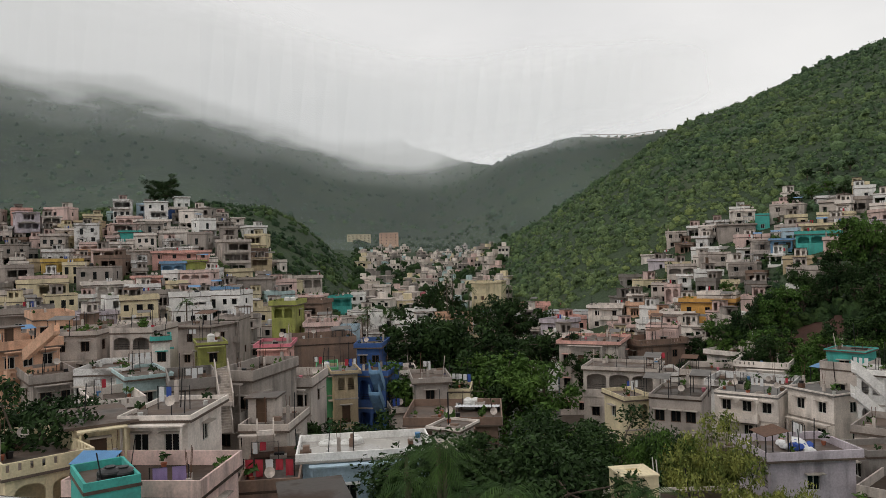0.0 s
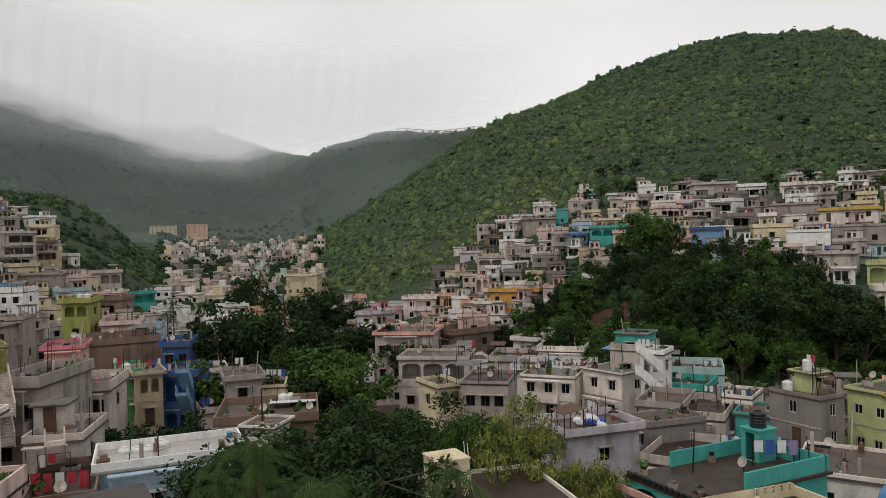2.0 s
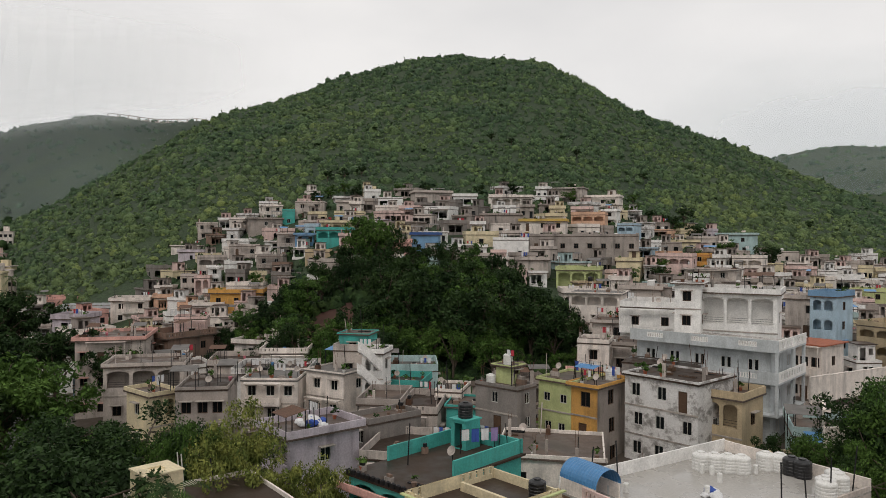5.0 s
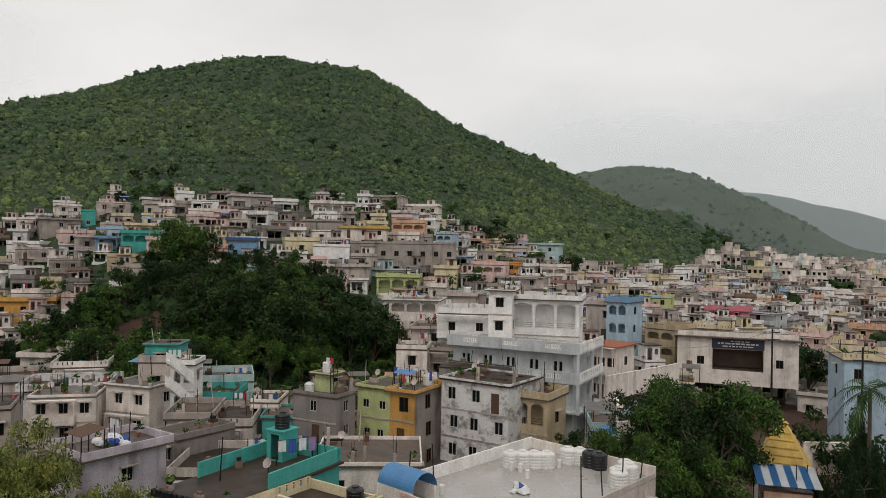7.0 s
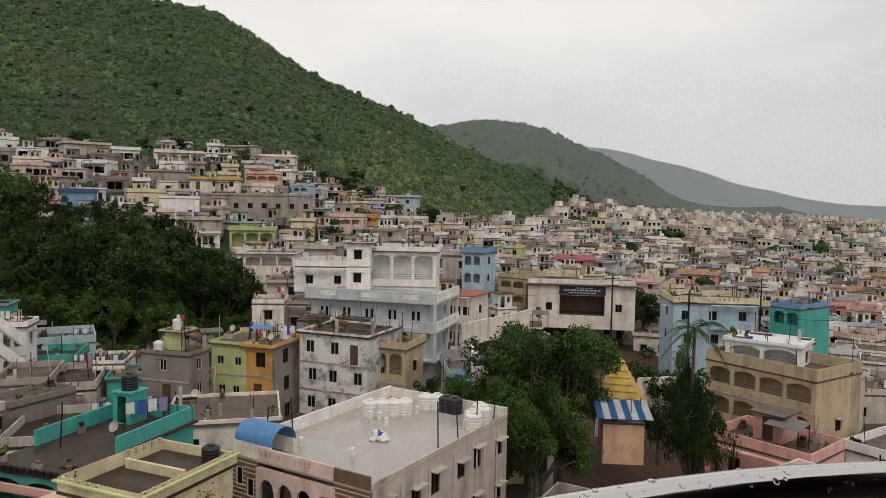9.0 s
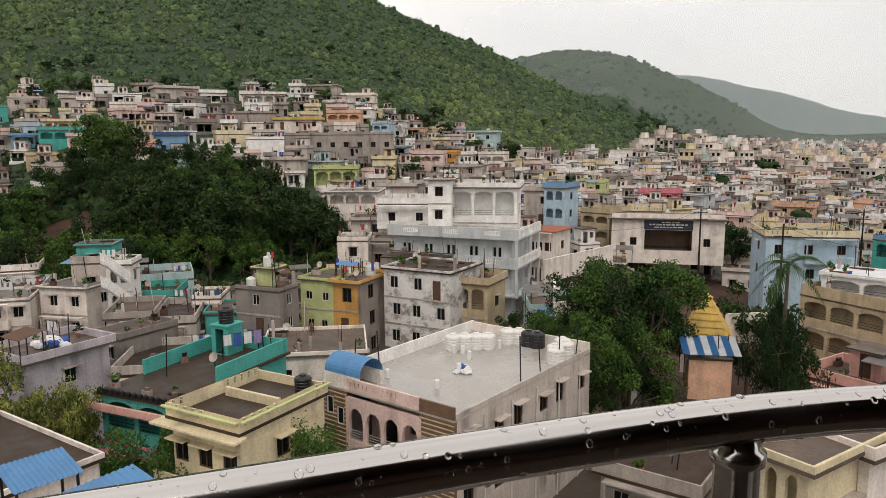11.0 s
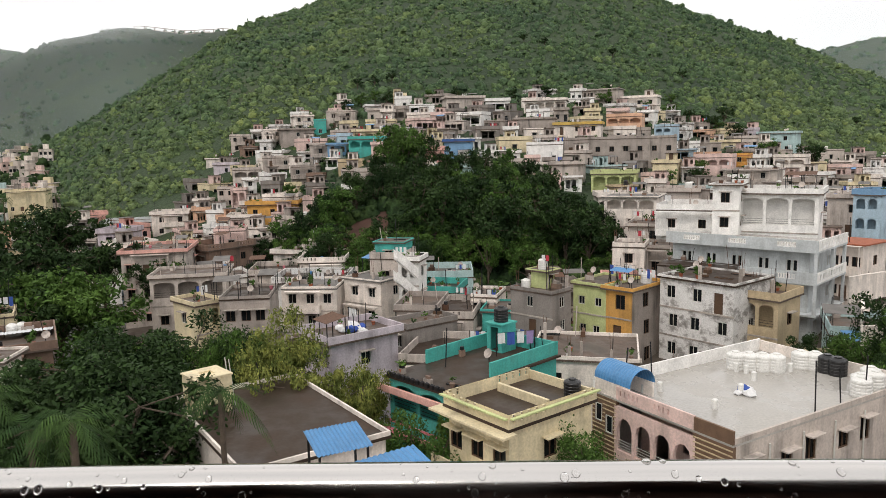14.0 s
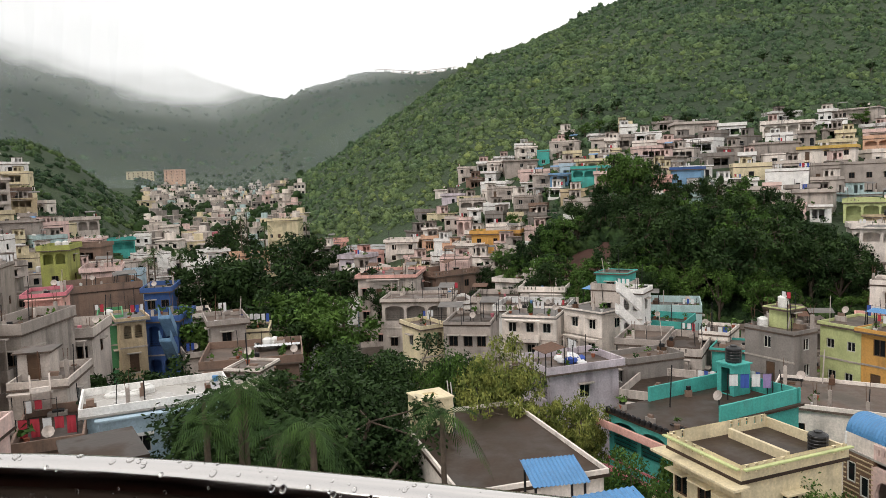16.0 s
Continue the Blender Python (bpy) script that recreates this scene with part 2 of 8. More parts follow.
class Geo:
    """Collects boxes and quads for one mesh."""

    def __init__(self):
        self.v, self.f, self.m = [], [], []

    def quad(self, pts, mat=0):
        n = len(self.v)
        self.v.extend(pts)
        self.f.append(tuple(range(n, n + len(pts))))
        self.m.append(mat)

    def box(self, x0, y0, z0, x1, y1, z1, mat=0):
        n = len(self.v)
        self.v += [(x0, y0, z0), (x1, y0, z0), (x1, y1, z0), (x0, y1, z0), (x0, y0, z1), (x1, y0, z1), (x1, y1, z1), (x0, y1, z1)]
        for q in ((3, 2, 1, 0), (4, 5, 6, 7), (0, 1, 5, 4), (1, 2, 6, 5), (2, 3, 7, 6), (3, 0, 4, 7)):
            self.f.append(tuple(n + i for i in q))
            self.m.append(mat)

    def beam(self, a, b, r, mat=0):
        """A square bar from a to b."""
        a, b = Vector(a), Vector(b)
        ax = (b - a).normalized()
        s = ax.cross(Vector((0, 0, 1)) if abs(ax.z) < 0.9 else Vector((1, 0, 0))).normalized() * r
        t = ax.cross(s).normalized() * r
        n = len(self.v)
        for c in (a, b):
            self.v += [tuple(c - s - t), tuple(c + s - t), tuple(c + s + t), tuple(c - s + t)]
        for q in ((0, 1, 2, 3), (7, 6, 5, 4), (0, 4, 5, 1), (1, 5, 6, 2), (2, 6, 7, 3), (3, 7, 4, 0)):
            self.f.append(tuple(n + i for i in q))
            self.m.append(mat)

    def tube(self, cx, cy, rings, seg=16, mat=0, caps=True):
        """A body of revolution; rings are (z, radius)."""
        n = len(self.v)
        for z, r in rings:
            for i in range(seg):
                t = 2 * math.pi * i / seg
                self.v.append((cx + r * math.cos(t), cy + r * math.sin(t), z))
        for k in range(len(rings) - 1):
            for i in range(seg):
                j = (i + 1) % seg
                self.f.append((n + k * seg + i, n + k * seg + j, n + (k + 1) * seg + j, n + (k + 1) * seg + i))
                self.m.append(mat)
        if caps:
            self.f.append(tuple(n + i for i in reversed(range(seg))))
            self.f.append(tuple(n + (len(rings) - 1) * seg + i for i in range(seg)))
            self.m += [mat, mat]

    def wall(self, x0, x1, z0, z1, th, holes, mat=0, y=0.0):
        """A wall in the xz plane from y to y + th with rectangular holes (hx0, hz0, hx1, hz1) cut through."""
        xs = sorted({x0, x1, *[h[0] for h in holes], *[h[2] for h in holes]})
        zs = sorted({z0, z1, *[h[1] for h in holes], *[h[3] for h in holes]})
        for i in range(len(xs) - 1):
            for k in range(len(zs) - 1):
                xm, zm = (xs[i] + xs[i + 1]) / 2, (zs[k] + zs[k + 1]) / 2
                if any(h[0] < xm < h[2] and h[1] < zm < h[3] for h in holes):
                    continue
                a, b, c, d = xs[i], xs[i + 1], zs[k], zs[k + 1]
                self.quad([(a, y, c), (b, y, c), (b, y, d), (a, y, d)], mat)
                self.quad([(a, y + th, d), (b, y + th, d), (b, y + th, c), (a, y + th, c)], mat)
        for h in [*holes, None]:
            a, c, b, d = h if h else (x0, z0, x1, z1)
            e = y + th
            sides = [[(a, y, c), (a, e, c), (b, e, c), (b, y, c)], [(a, y, d), (b, y, d), (b, e, d), (a, e, d)],
                     [(a, y, c), (a, y, d), (a, e, d), (a, e, c)], [(b, y, c), (b, e, c), (b, e, d), (b, y, d)]]
            for q in sides:
                self.quad(q, mat)

    def arch(self, x0, x1, z0, z1, th, rise, y=0.0, mat=0, seg=8, cusps=0):
        """The wall piece over an arched opening x0..x1 that springs at z0, under a flat top z1."""
        pts = []
        for i in range(seg + 1):
            t = math.pi * i / seg
            k = 1.0 - (0.09 * abs(math.sin(t * cusps)) if cusps else 0.0)
            pts.append(((x0 + x1) / 2 - (x1 - x0) / 2 * math.cos(t) * (1 if i in (0, seg) else k), z0 + rise * math.sin(t) * k))
        for (a, c), (b, d) in zip(pts, pts[1:]):
            self.quad([(a, y, c), (b, y, d), (b, y, z1), (a, y, z1)], mat)
            self.quad([(a, y + th, z1), (b, y + th, z1), (b, y + th, d), (a, y + th, c)], mat)
            self.quad([(a, y, c), (a, y + th, c), (b, y + th, d), (b, y, d)], mat)

    def mesh(self, name, mats):
        me = bpy.data.meshes.new(name)
        me.from_pydata(self.v, [], self.f)
        for mt in mats:
            me.materials.append(mt)
        if any(self.m):
            me.polygons.foreach_set("material_index", self.m)
        me.update()
        return me


def part(name, geo, mats, parent, m=None, label=""):
    me = geo if isinstance(geo, bpy.types.Mesh) else geo.mesh(name, mats if isinstance(mats, (list, tuple)) else [mats])
    ob = new(name, me)
    ob.parent = parent
    if m is not None:
        ob.matrix_basis = m
    if label:
        ob["label"] = label
    return ob


CACHE = {}
ROOFS = []


def window_mesh(w, h, frame_mat, bars):
    key = ("win", round(w, 1), round(h, 1), frame_mat.name, bars)
    if key not in CACHE:
        t = 0.06
        inner = w - 2 * t
        lights = [(-w / 2 + t + inner * i / (bars + 1) + (0.02 if i else 0), t, -w / 2 + t + inner * (i + 1) / (bars + 1) - (0.02 if i < bars else 0), h - t) for i in range(bars + 1)]
        g = Geo()
        g.wall(-w / 2, w / 2, 0, h, 0.07, lights, y=-0.03)
        CACHE[key] = g.mesh("window", [frame_mat])
        p = Geo()
        p.box(-w / 2 + t, 0.045, t, w / 2 - t, 0.06, h - t)
        CACHE[key + ("pane",)] = p.mesh("pane", [GLASS])
        for q in lights:
            g.quad([(q[0], 0.04, q[1]), (q[2], 0.04, q[1]), (q[2], 0.04, q[3]), (q[0], 0.04, q[3])], 1)
        CACHE[("one", CACHE[key].name)] = g.mesh("window", [frame_mat, GLASS])
    return CACHE[key], CACHE[key + ("pane",)]


def door_mesh(w, h, mat):
    key = ("door", round(w, 1), round(h, 1), mat.name)
    if key not in CACHE:
        g = Geo()
        g.box(-w / 2, 0, 0, w / 2, 0.05, h)
        for zz in (0.15, h * 0.55):
            g.box(-w / 2 + 0.12, -0.02, zz, w / 2 - 0.12, 0, zz + h * 0.34)
        CACHE[key] = g.mesh("door", [mat])
    return CACHE[key]


def shade_mesh(w, mat):
    key = ("shade", round(w, 1), mat.name)
    if key not in CACHE:
        g = Geo()
        g.box(-w / 2, -0.5, 0, w / 2, 0, 0.08)
        CACHE[key] = g.mesh("sunshade", [mat])
    return CACHE[key]


def side_matrix(side, w, d):
    """Where a wall's own frame (x along it, -y outwards) lies on a house."""
    return {"front": pose(0, -d / 2, 0), "back": pose(0, d / 2, 0, rz=180), "left": pose(-w / 2, 0, 0, rz=-90), "right": pose(w / 2, 0, 0, rz=90)}[side]


def house(x, y, z, w, d, h, turn, wall="white", label="", storeys=0, detail=2, wins=None, win=(1.0, 1.2), parapet=0.9, slots=False,
          roof=None, trim=None, frame_mat=None, open_front=0, stair=None, front=None, rods=0, seed=0, side_wall=None, poles=0, awning=True, bands=True, balcony=False, group="town houses"):
    """A flat-roofed house: walls with cut openings, windows, sunshades, slab, parapet, stair room and reinforcing rods.
    detail 2 near, 1 middle distance. open_front: that many storeys, from the top, open as arcades."""
    rnd = random.Random(seed * 7919 + int(abs(x) * 31 + abs(y) * 17))
    top = tagged(new("house"), label or "flat-roofed plastered town house with small windows", "house", group)
    top.matrix_basis = pose(x, y, z, rz=turn)
    mw = WALLS[wall]
    mt = WALLS[trim] if trim else SLAB
    fm = frame_mat or rnd.choice([WOOD, WOOD, FRAMEW])
    n = storeys or max(1, round(h / 3.05))
    sh = h / n
    th = 0.22
    for side in ("front", "left", "right", "back"):
        L = (w if side in ("front", "back") else d - 2 * th)
        m = side_matrix(side, w, d)
        holes, marks = [], []
        mat_here = front if (front and side == "front") else None
        if side != "back":
            k = (wins if wins is not None else max(1, int(w / 3.0))) if side == "front" else max(1, int(d / 4.2))
            for s in range(n):
                if sh * (s + 1) < h - 10.5:
                    continue
                if side == "front" and s >= n - open_front:
                    bays = max(2, int(w / 2.6))
                    bw = (L - 0.5) / bays
                    for i in range(bays):
                        x0 = -L / 2 + 0.25 + i * bw
                        holes.append((x0 + 0.18, s * sh + 0.95, x0 + bw - 0.18, s * sh + sh - 0.3))
                        marks.append(("arch", x0 + 0.18, x0 + bw - 0.18, s * sh, sh))
                    continue
                if k == 0:
                    continue
                for i in range(k):
                    cx = -L / 2 + L * (i + 0.5) / k + (rnd.uniform(-0.25, 0.25) if k < 4 else 0)
                    if rnd.random() < (0.0 if side == "front" else 0.3):
                        continue
                    isdoor = side == "front" and n > 1 and rnd.random() < 0.13
                    ww, hh, zz = (0.95, 2.05, 0.08) if isdoor else (min(win[0], L / k - 0.3), win[1], 0.95)
                    if sh < zz + hh + 0.3:
                        hh = sh - zz - 0.3
                    holes.append((cx - ww / 2, s * sh + zz, cx + ww / 2, s * sh + zz + hh))
                    marks.append(("door" if isdoor else "window", cx, s * sh + zz, ww, hh))
        g = Geo()
        g.wall(-L / 2, L / 2, -1.5, h, th, holes)
        part("wall", g, [WALLS[side_wall] if side_wall and side in ("left", "right") else mw], top, m)
        for mk in marks:
            if mk[0] == "arch":
                a = Geo()
                a.arch(mk[1], mk[2], mk[3] + mk[4] - 0.85, mk[3] + mk[4] - 0.3, 0.16, 0.45, y=0.03)
                part("arch", a, [mw], top, m)
                if detail > 1:
                    r = Geo()
                    for zz in (0.15, 0.4, 0.65):
                        r.box(mk[1], 0.08, mk[3] + 0.95 + zz, mk[2], 0.11, mk[3] + 0.98 + zz)
                    part("railing", r, [IRON], top, m)
                continue
            kind, cx, zz, ww, hh = mk
            if kind == "door":
                part("door", door_mesh(ww, hh, WOOD), None, top, m @ pose(cx, 0.09, zz))
            else:
                wm, pm = window_mesh(ww, hh, fm, 1 if ww < 1.3 else 2)
                if detail > 1:
                    wo = part("window", wm, None, top, m @ pose(cx, 0.08, zz))
                    part("pane", pm, None, wo)
                else:
                    part("window", CACHE[("one", wm.name)], None, top, m @ pose(cx, 0.08, zz))
            if awning and (detail > 1 or rnd.random() < 0.4):
                part("sunshade", shade_mesh(ww + 0.4, mt), None, top, m @ pose(cx, 0.003, zz + hh + 0.06))
        if open_front and side == "front":
            b = Geo()
            b.box(-w / 2 + th, 1.6, (n - open_front) * sh, w / 2 - th, 1.75, h - 0.05)
            for s in range(n - open_front, n):
                b.box(-w / 2 + th, th, s * sh - 0.1, w / 2 - th, 1.6, s * sh)
            part("inner_wall", b, [WALLS["grey"] if wall in ("grey", "palegrey") else mw], top, m)
    if bands and n > 1 and detail > 1:
        for s in range(1, n):
            g = Geo()
            o = 0.06
            g.box(-w / 2 - o, -d / 2 - o, s * sh - 0.08, w / 2 + o, -d / 2 - 0.003, s * sh + 0.08)
            part("floor_band", g, [mt], top)
    g = Geo()
    o = rnd.choice([0.06, 0.25, 0.45])
    g.box(-w / 2 - o, -d / 2 - o, h + 0.002, w / 2 + o, d / 2 + o, h + 0.16)
    part("roof", g, [roof or ROOF], top)
    if group == "town houses":
        ROOFS.append((x, y, z + h + 0.163, w, d, turn, parapet, 1.0))
    if balcony and n > 1 and not open_front:
        g = Geo()
        zz, bw = h - sh * rnd.choice([1, 1, min(2, n - 1)]), w * rnd.uniform(0.55, 1.0)
        bx = rnd.uniform(-1, 1) * (w - bw) / 2
        g.box(bx - bw / 2, -d / 2 - 1.0, zz - 0.1, bx + bw / 2, -d / 2 - 0.064, zz + 0.04)
        g.wall(bx - bw / 2, bx + bw / 2, zz + 0.042, zz + 0.85, 0.09, [(bx - bw / 2 + 0.35 + 0.5 * q, zz + 0.25, bx - bw / 2 + 0.6 + 0.5 * q, zz + 0.65) for q in range(int(bw / 0.5) - 1)], y=-d / 2 - 1.0)
        for sx in (bx - bw / 2, bx + bw / 2 - 0.09):
            g.box(sx, -d / 2 - 0.908, zz + 0.042, sx + 0.09, -d / 2 - 0.064, zz + 0.85)
            g.box(sx, -d / 2 - 1.0, zz + 0.852, sx + 0.12, -d / 2 - 0.88, zz + sh - 0.12)
        g.box(bx - bw / 2 - 0.1, -d / 2 - 1.1, zz + sh - 0.118, bx + bw / 2 + 0.1, -d / 2 - 0.48, zz + sh - 0.02)
        part("balcony", g, [mw], top)
    e = o - 0.04
    if parapet:
        g = Geo()
        pw, pd, t = w / 2 + e, d / 2 + e, 0.13
        for side, L in (("front", pw * 2), ("back", pw * 2), ("left", pd * 2 - 2 * t), ("right", pd * 2 - 2 * t)):
            sub = Geo()
            hs = []
            if slots and side != "back":
                k = int(L / 0.55)
                run = [i for i in range(k) if (i // 5) % 2 == 0]
                hs = [(-L / 2 + (i + 0.5) * L / k - 0.09, 0.3, -L / 2 + (i + 0.5) * L / k + 0.09, 0.72) for i in run]
            sub.wall(-L / 2, L / 2, 0, parapet, t, hs)
            mm = side_matrix(side, pw * 2, pd * 2)
            nn = len(g.v)
            g.v += [tuple(mm @ Vector(p)) for p in sub.v]
            g.f += [tuple(nn + i for i in q) for q in sub.f]
            g.m += sub.m
        part("parapet", g, [WALLS[trim] if trim else mw], top, pose(0, 0, h + 0.162))
    if stair:
        sx, sy, sw, sd, shh = stair
        g = Geo()
        g.wall(-sw / 2, sw / 2, 0, shh, 0.15, [(-0.45, 0.05, 0.45, 2.0)], y=-sd / 2)
        g.box(-sw / 2, -sd / 2 + 0.15, 0, -sw / 2 + 0.15, sd / 2, shh)
        g.box(sw / 2 - 0.15, -sd / 2 + 0.15, 0, sw / 2, sd / 2, shh)
        g.box(-sw / 2 + 0.15, sd / 2 - 0.15, 0, sw / 2 - 0.15, sd / 2, shh)
        sr = part("stair_room", g, [mw], top, pose(sx, sy, h + 0.162))
        g = Geo()
        g.box(-sw / 2 - 0.25, -sd / 2 - 0.35, shh + 0.002, sw / 2 + 0.25, sd / 2 + 0.25, shh + 0.13)
        part("stair_room_roof", g, [roof or ROOF], sr)
        part("door", door_mesh(0.9, 1.95, WOOD), None, sr, pose(0, -sd / 2 + 0.07, 0.05))
    for i in range(poles):
        g = Geo()
        cx, cy = rnd.uniform(-0.48, 0.48) * w, rnd.uniform(-0.48, 0.48) * d
        g.beam((cx, cy, h + 0.162), (cx + rnd.uniform(-0.25, 0.25), cy, h + rnd.uniform(1.6, 3.4)), 0.03)
        part("pole", g, [IRON], top)
    for i in range(rods):
        g = Geo()
        cx, cy = rnd.choice([-1, 1]) * (w / 2 - 0.3) * rnd.choice([1, 1, 0.3]), rnd.choice([-1, 1]) * (d / 2 - 0.3)
        hh = rnd.uniform(0.6, 1.5)
        g.box(cx - 0.13, cy - 0.13, h + 0.162, cx + 0.13, cy + 0.13, h + 0.16 + hh)
        for dx in (-0.08, 0.08):
            g.beam((cx + dx, cy, h + hh), (cx + dx * 1.6, cy + dx, h + hh + 1.0), 0.018, 1)
        part("column_stub", g, [WALLS["grey"], RUST], top)
    return top


def tank(x, y, z, kind="white", r=0.55, h=1.25):
    """A ribbed rooftop water tank with a lid."""
    key = ("tank", kind, r, h)
    if key not in CACHE:
        g = Geo()
        rings = [(0, r * 0.97)]
        for i in range(5):
            z0 = h * 0.82 * i / 5
            rings += [(z0 + 0.03, r * 0.97), (z0 + 0.07, r), (z0 + h * 0.13, r), (z0 + h * 0.15, r * 0.97)]
        rings += [(h * 0.84, r * 0.95), (h * 0.93, r * 0.6), (h * 0.94, r * 0.4)]
        g.tube(0, 0, rings, 16)
        l = Geo()
        l.tube(0, 0, [(h * 0.94, r * 0.42), (h * 0.99, r * 0.42), (h, r * 0.3)], 14)
        mt = TANKW if kind == "white" else TANKB
        CACHE[key] = (g.mesh("tank_body", [mt]), l.mesh("lid", [mt]))
    body, lid = CACHE[key]
    e = tagged(new("water_tank"), "ribbed %s plastic water tank on a roof" % kind, "water tank", "rooftop water tanks")
    e.matrix_basis = pose(x, y, z, rz=(x * 37) % 360)
    part("tank_body", body, None, e)
    part("lid", lid, None, e)
    return e


# ---- plants ----


def soup(name, verts, faces, mats, index=None):
    me = bpy.data.meshes.new(name)
    verts = np.asarray(verts, dtype=np.float32)
    faces = np.asarray(faces, dtype=np.int32)
    me.vertices.add(len(verts))
    me.vertices.foreach_set("co", verts.ravel())
    k = faces.shape[1]
    me.loops.add(faces.size)
    me.loops.foreach_set("vertex_index", faces.ravel())
    me.polygons.add(len(faces))
    me.polygons.foreach_set("loop_start", np.arange(0, faces.size, k, dtype=np.int32))
    for mt in mats:
        me.materials.append(mt)
    if index is not None:
        me.polygons.foreach_set("material_index", np.asarray(index, dtype=np.int32))
    me.update(calc_edges=True)
    return me


def leaf_cloud(rng, centres, radii, per, size):
    """Small folded leaves on the skins of many clumps."""
    pts, out = [], []
    for c, r in zip(centres, radii):
        v = rng.normal(size=(per, 3))
        v /= np.linalg.norm(v, axis=1)[:, None]
        rad = r * rng.uniform(0.55, 1.08, (per, 1))
        pts.append(np.asarray(c) + v * rad * (1, 1, 0.8))
        out.append(v)
    p, v = np.concatenate(pts), np.concatenate(out)
    n = len(p)
    a = rng.normal(size=(n, 3)) + v * 0.2
    a[:, 2] -= 0.35
    a /= np.linalg.norm(a, axis=1)[:, None]
    b = np.cross(a, v + rng.normal(scale=0.5, size=(n, 3)))
    b /= np.linalg.norm(b, axis=1)[:, None] + 1e-9
    s = size * rng.uniform(0.6, 1.35, (n, 1))
    q = np.stack([p - a * s, p + b * s * 0.45, p + a * s, p - b * s * 0.45], 1).reshape(-1, 3)
    return q, np.arange(4 * n).reshape(n, 4)


TREES = {}


def tree_meshes(kind, seed, fine):
    """Trunk with limbs, and a crown of leaf clumps with gaps, for a tree about 10 m high."""
    rng = np.random.default_rng(seed)
    rnd = random.Random(seed)
    limbs, centres, radii = Geo(), [], []
    limbs.tube(0, 0, [(-0.5, 0.34), (0.3, 0.25), (2.2, 0.2), (3.6, 0.16)], 9, caps=False)
    n = 11
    for i in range(n):
        t = i * 2.4 + rnd.uniform(-0.4, 0.4)
        up = rnd.uniform(4.2, 9.0)
        out = rnd.uniform(1.2, 3.9) * (1.15 - 0.55 * abs(up - 5.8) / 3.4)
        tip = Vector((out * math.cos(t), out * math.sin(t), up))
        mid = Vector((tip.x * 0.4, tip.y * 0.4, 3.0 + (up - 3) * 0.45))
        limbs.beam((0, 0, rnd.uniform(1.8, 3.4)), mid, 0.085)
        limbs.beam(mid, tip, 0.05)
        for k in range(4):
            off = Vector((rnd.gauss(0, 1), rnd.gauss(0, 1), rnd.gauss(0, 0.6))) * 0.95
            limbs.beam(tip, tip + off * 0.8, 0.025)
            centres.append(tuple(tip + off))
            radii.append(rnd.uniform(0.55, 1.25))
    v, f = leaf_cloud(rng, centres, radii, 300 if fine else 85, 0.125 if fine else 0.25)
    return limbs.mesh("trunk", [BARK]), soup("crown", v, f, [{"dark": LEAF, "fresh": LEAFB, "yellow": LEAFY}[kind]])


def tree(x, y, z, height, kind="dark", seed=1, spread=1.0, label="", group="town trees"):
    fine = math.hypot(x, y) < 66
    key = (kind, seed % 4, fine)
    if key not in TREES:
        TREES[key] = tree_meshes(kind, 40 + seed % 4, fine)
    t = tagged(new("tree"), label or {"dark": "leafy dark green broadleaf tree among the houses", "fresh": "bright green leafy broadleaf tree among the houses",
                                      "yellow": "broadleaf tree with pale yellow-green leaf tufts"}[kind], "tree", group)
    s = height / 10.0
    t.matrix_basis = pose(x, y, z, rz=(seed * 67) % 360) @ Matrix.Diagonal((s * spread, s * spread, s, 1))
    part("trunk", TREES[key][0], None, t)
    part("crown", TREES[key][1], None, t)
    return t


def palm_meshes(seed):
    rnd = random.Random(seed)
    g = Geo()
    g.tube(0, 0, [(-0.5, 0.24), (0.4, 0.17), (4, 0.14), (8, 0.12)], 9, caps=False)
    verts, faces = [], []
    for i in range(13):
        t = i * 2.399 + rnd.uniform(-0.2, 0.2)
        rise, L = rnd.uniform(-0.5, 1.25), rnd.uniform(2.5, 3.3)
        d = Vector((math.cos(t), math.sin(t), 0))
        side = Vector((-d.y, d.x, 0))
        last = None
        for k in range(15):
            u = k / 14
            c = Vector((0, 0, 8)) + d * L * u * math.cos(rise * 0.6) + Vector((0, 0, L * (u * math.sin(rise) - 0.85 * u * u)))
            if last is not None:
                ax = c - last
                for sg in (-1, 1):
                    ln = 0.6 * math.sin(math.pi * min(1, 0.12 + u * 0.86)) + 0.1
                    tip = c + side * sg * ln * 0.75 + ax * 1.6 + Vector((0, 0, -0.45 * ln))
                    n = len(verts)
                    verts += [tuple(last), tuple(last + ax * 0.55), tuple(tip), tuple(tip - ax * 0.25)]
                    faces.append((n, n + 1, n + 2, n + 3))
            last = c
    return g.mesh("trunk", [BARK]), soup("fronds", verts, faces, [PALM])


def palm(x, y, z, height, seed=1, crown=0.72):
    key = ("palm", seed % 3)
    if key not in TREES:
        TREES[key] = palm_meshes(70 + seed % 3)
    t = tagged(new("palm_tree"), "coconut palm with drooping feathery green fronds", "palm", "palms")
    t.matrix_basis = pose(x, y, z, rz=seed * 51 % 360)
    part("trunk", TREES[key][0], None, t, Matrix.Diagonal((1, 1, height / 8, 1)))
    part("fronds", TREES[key][1], None, t, pose(0, 0, height - 8 * crown) @ Matrix.Diagonal((crown, crown, crown, 1)))
    return t

# ---- ground: heights along lines of sight from the terrace ----
PROFILES = {}


def profile(az, *pairs):
    PROFILES[az] = pairs


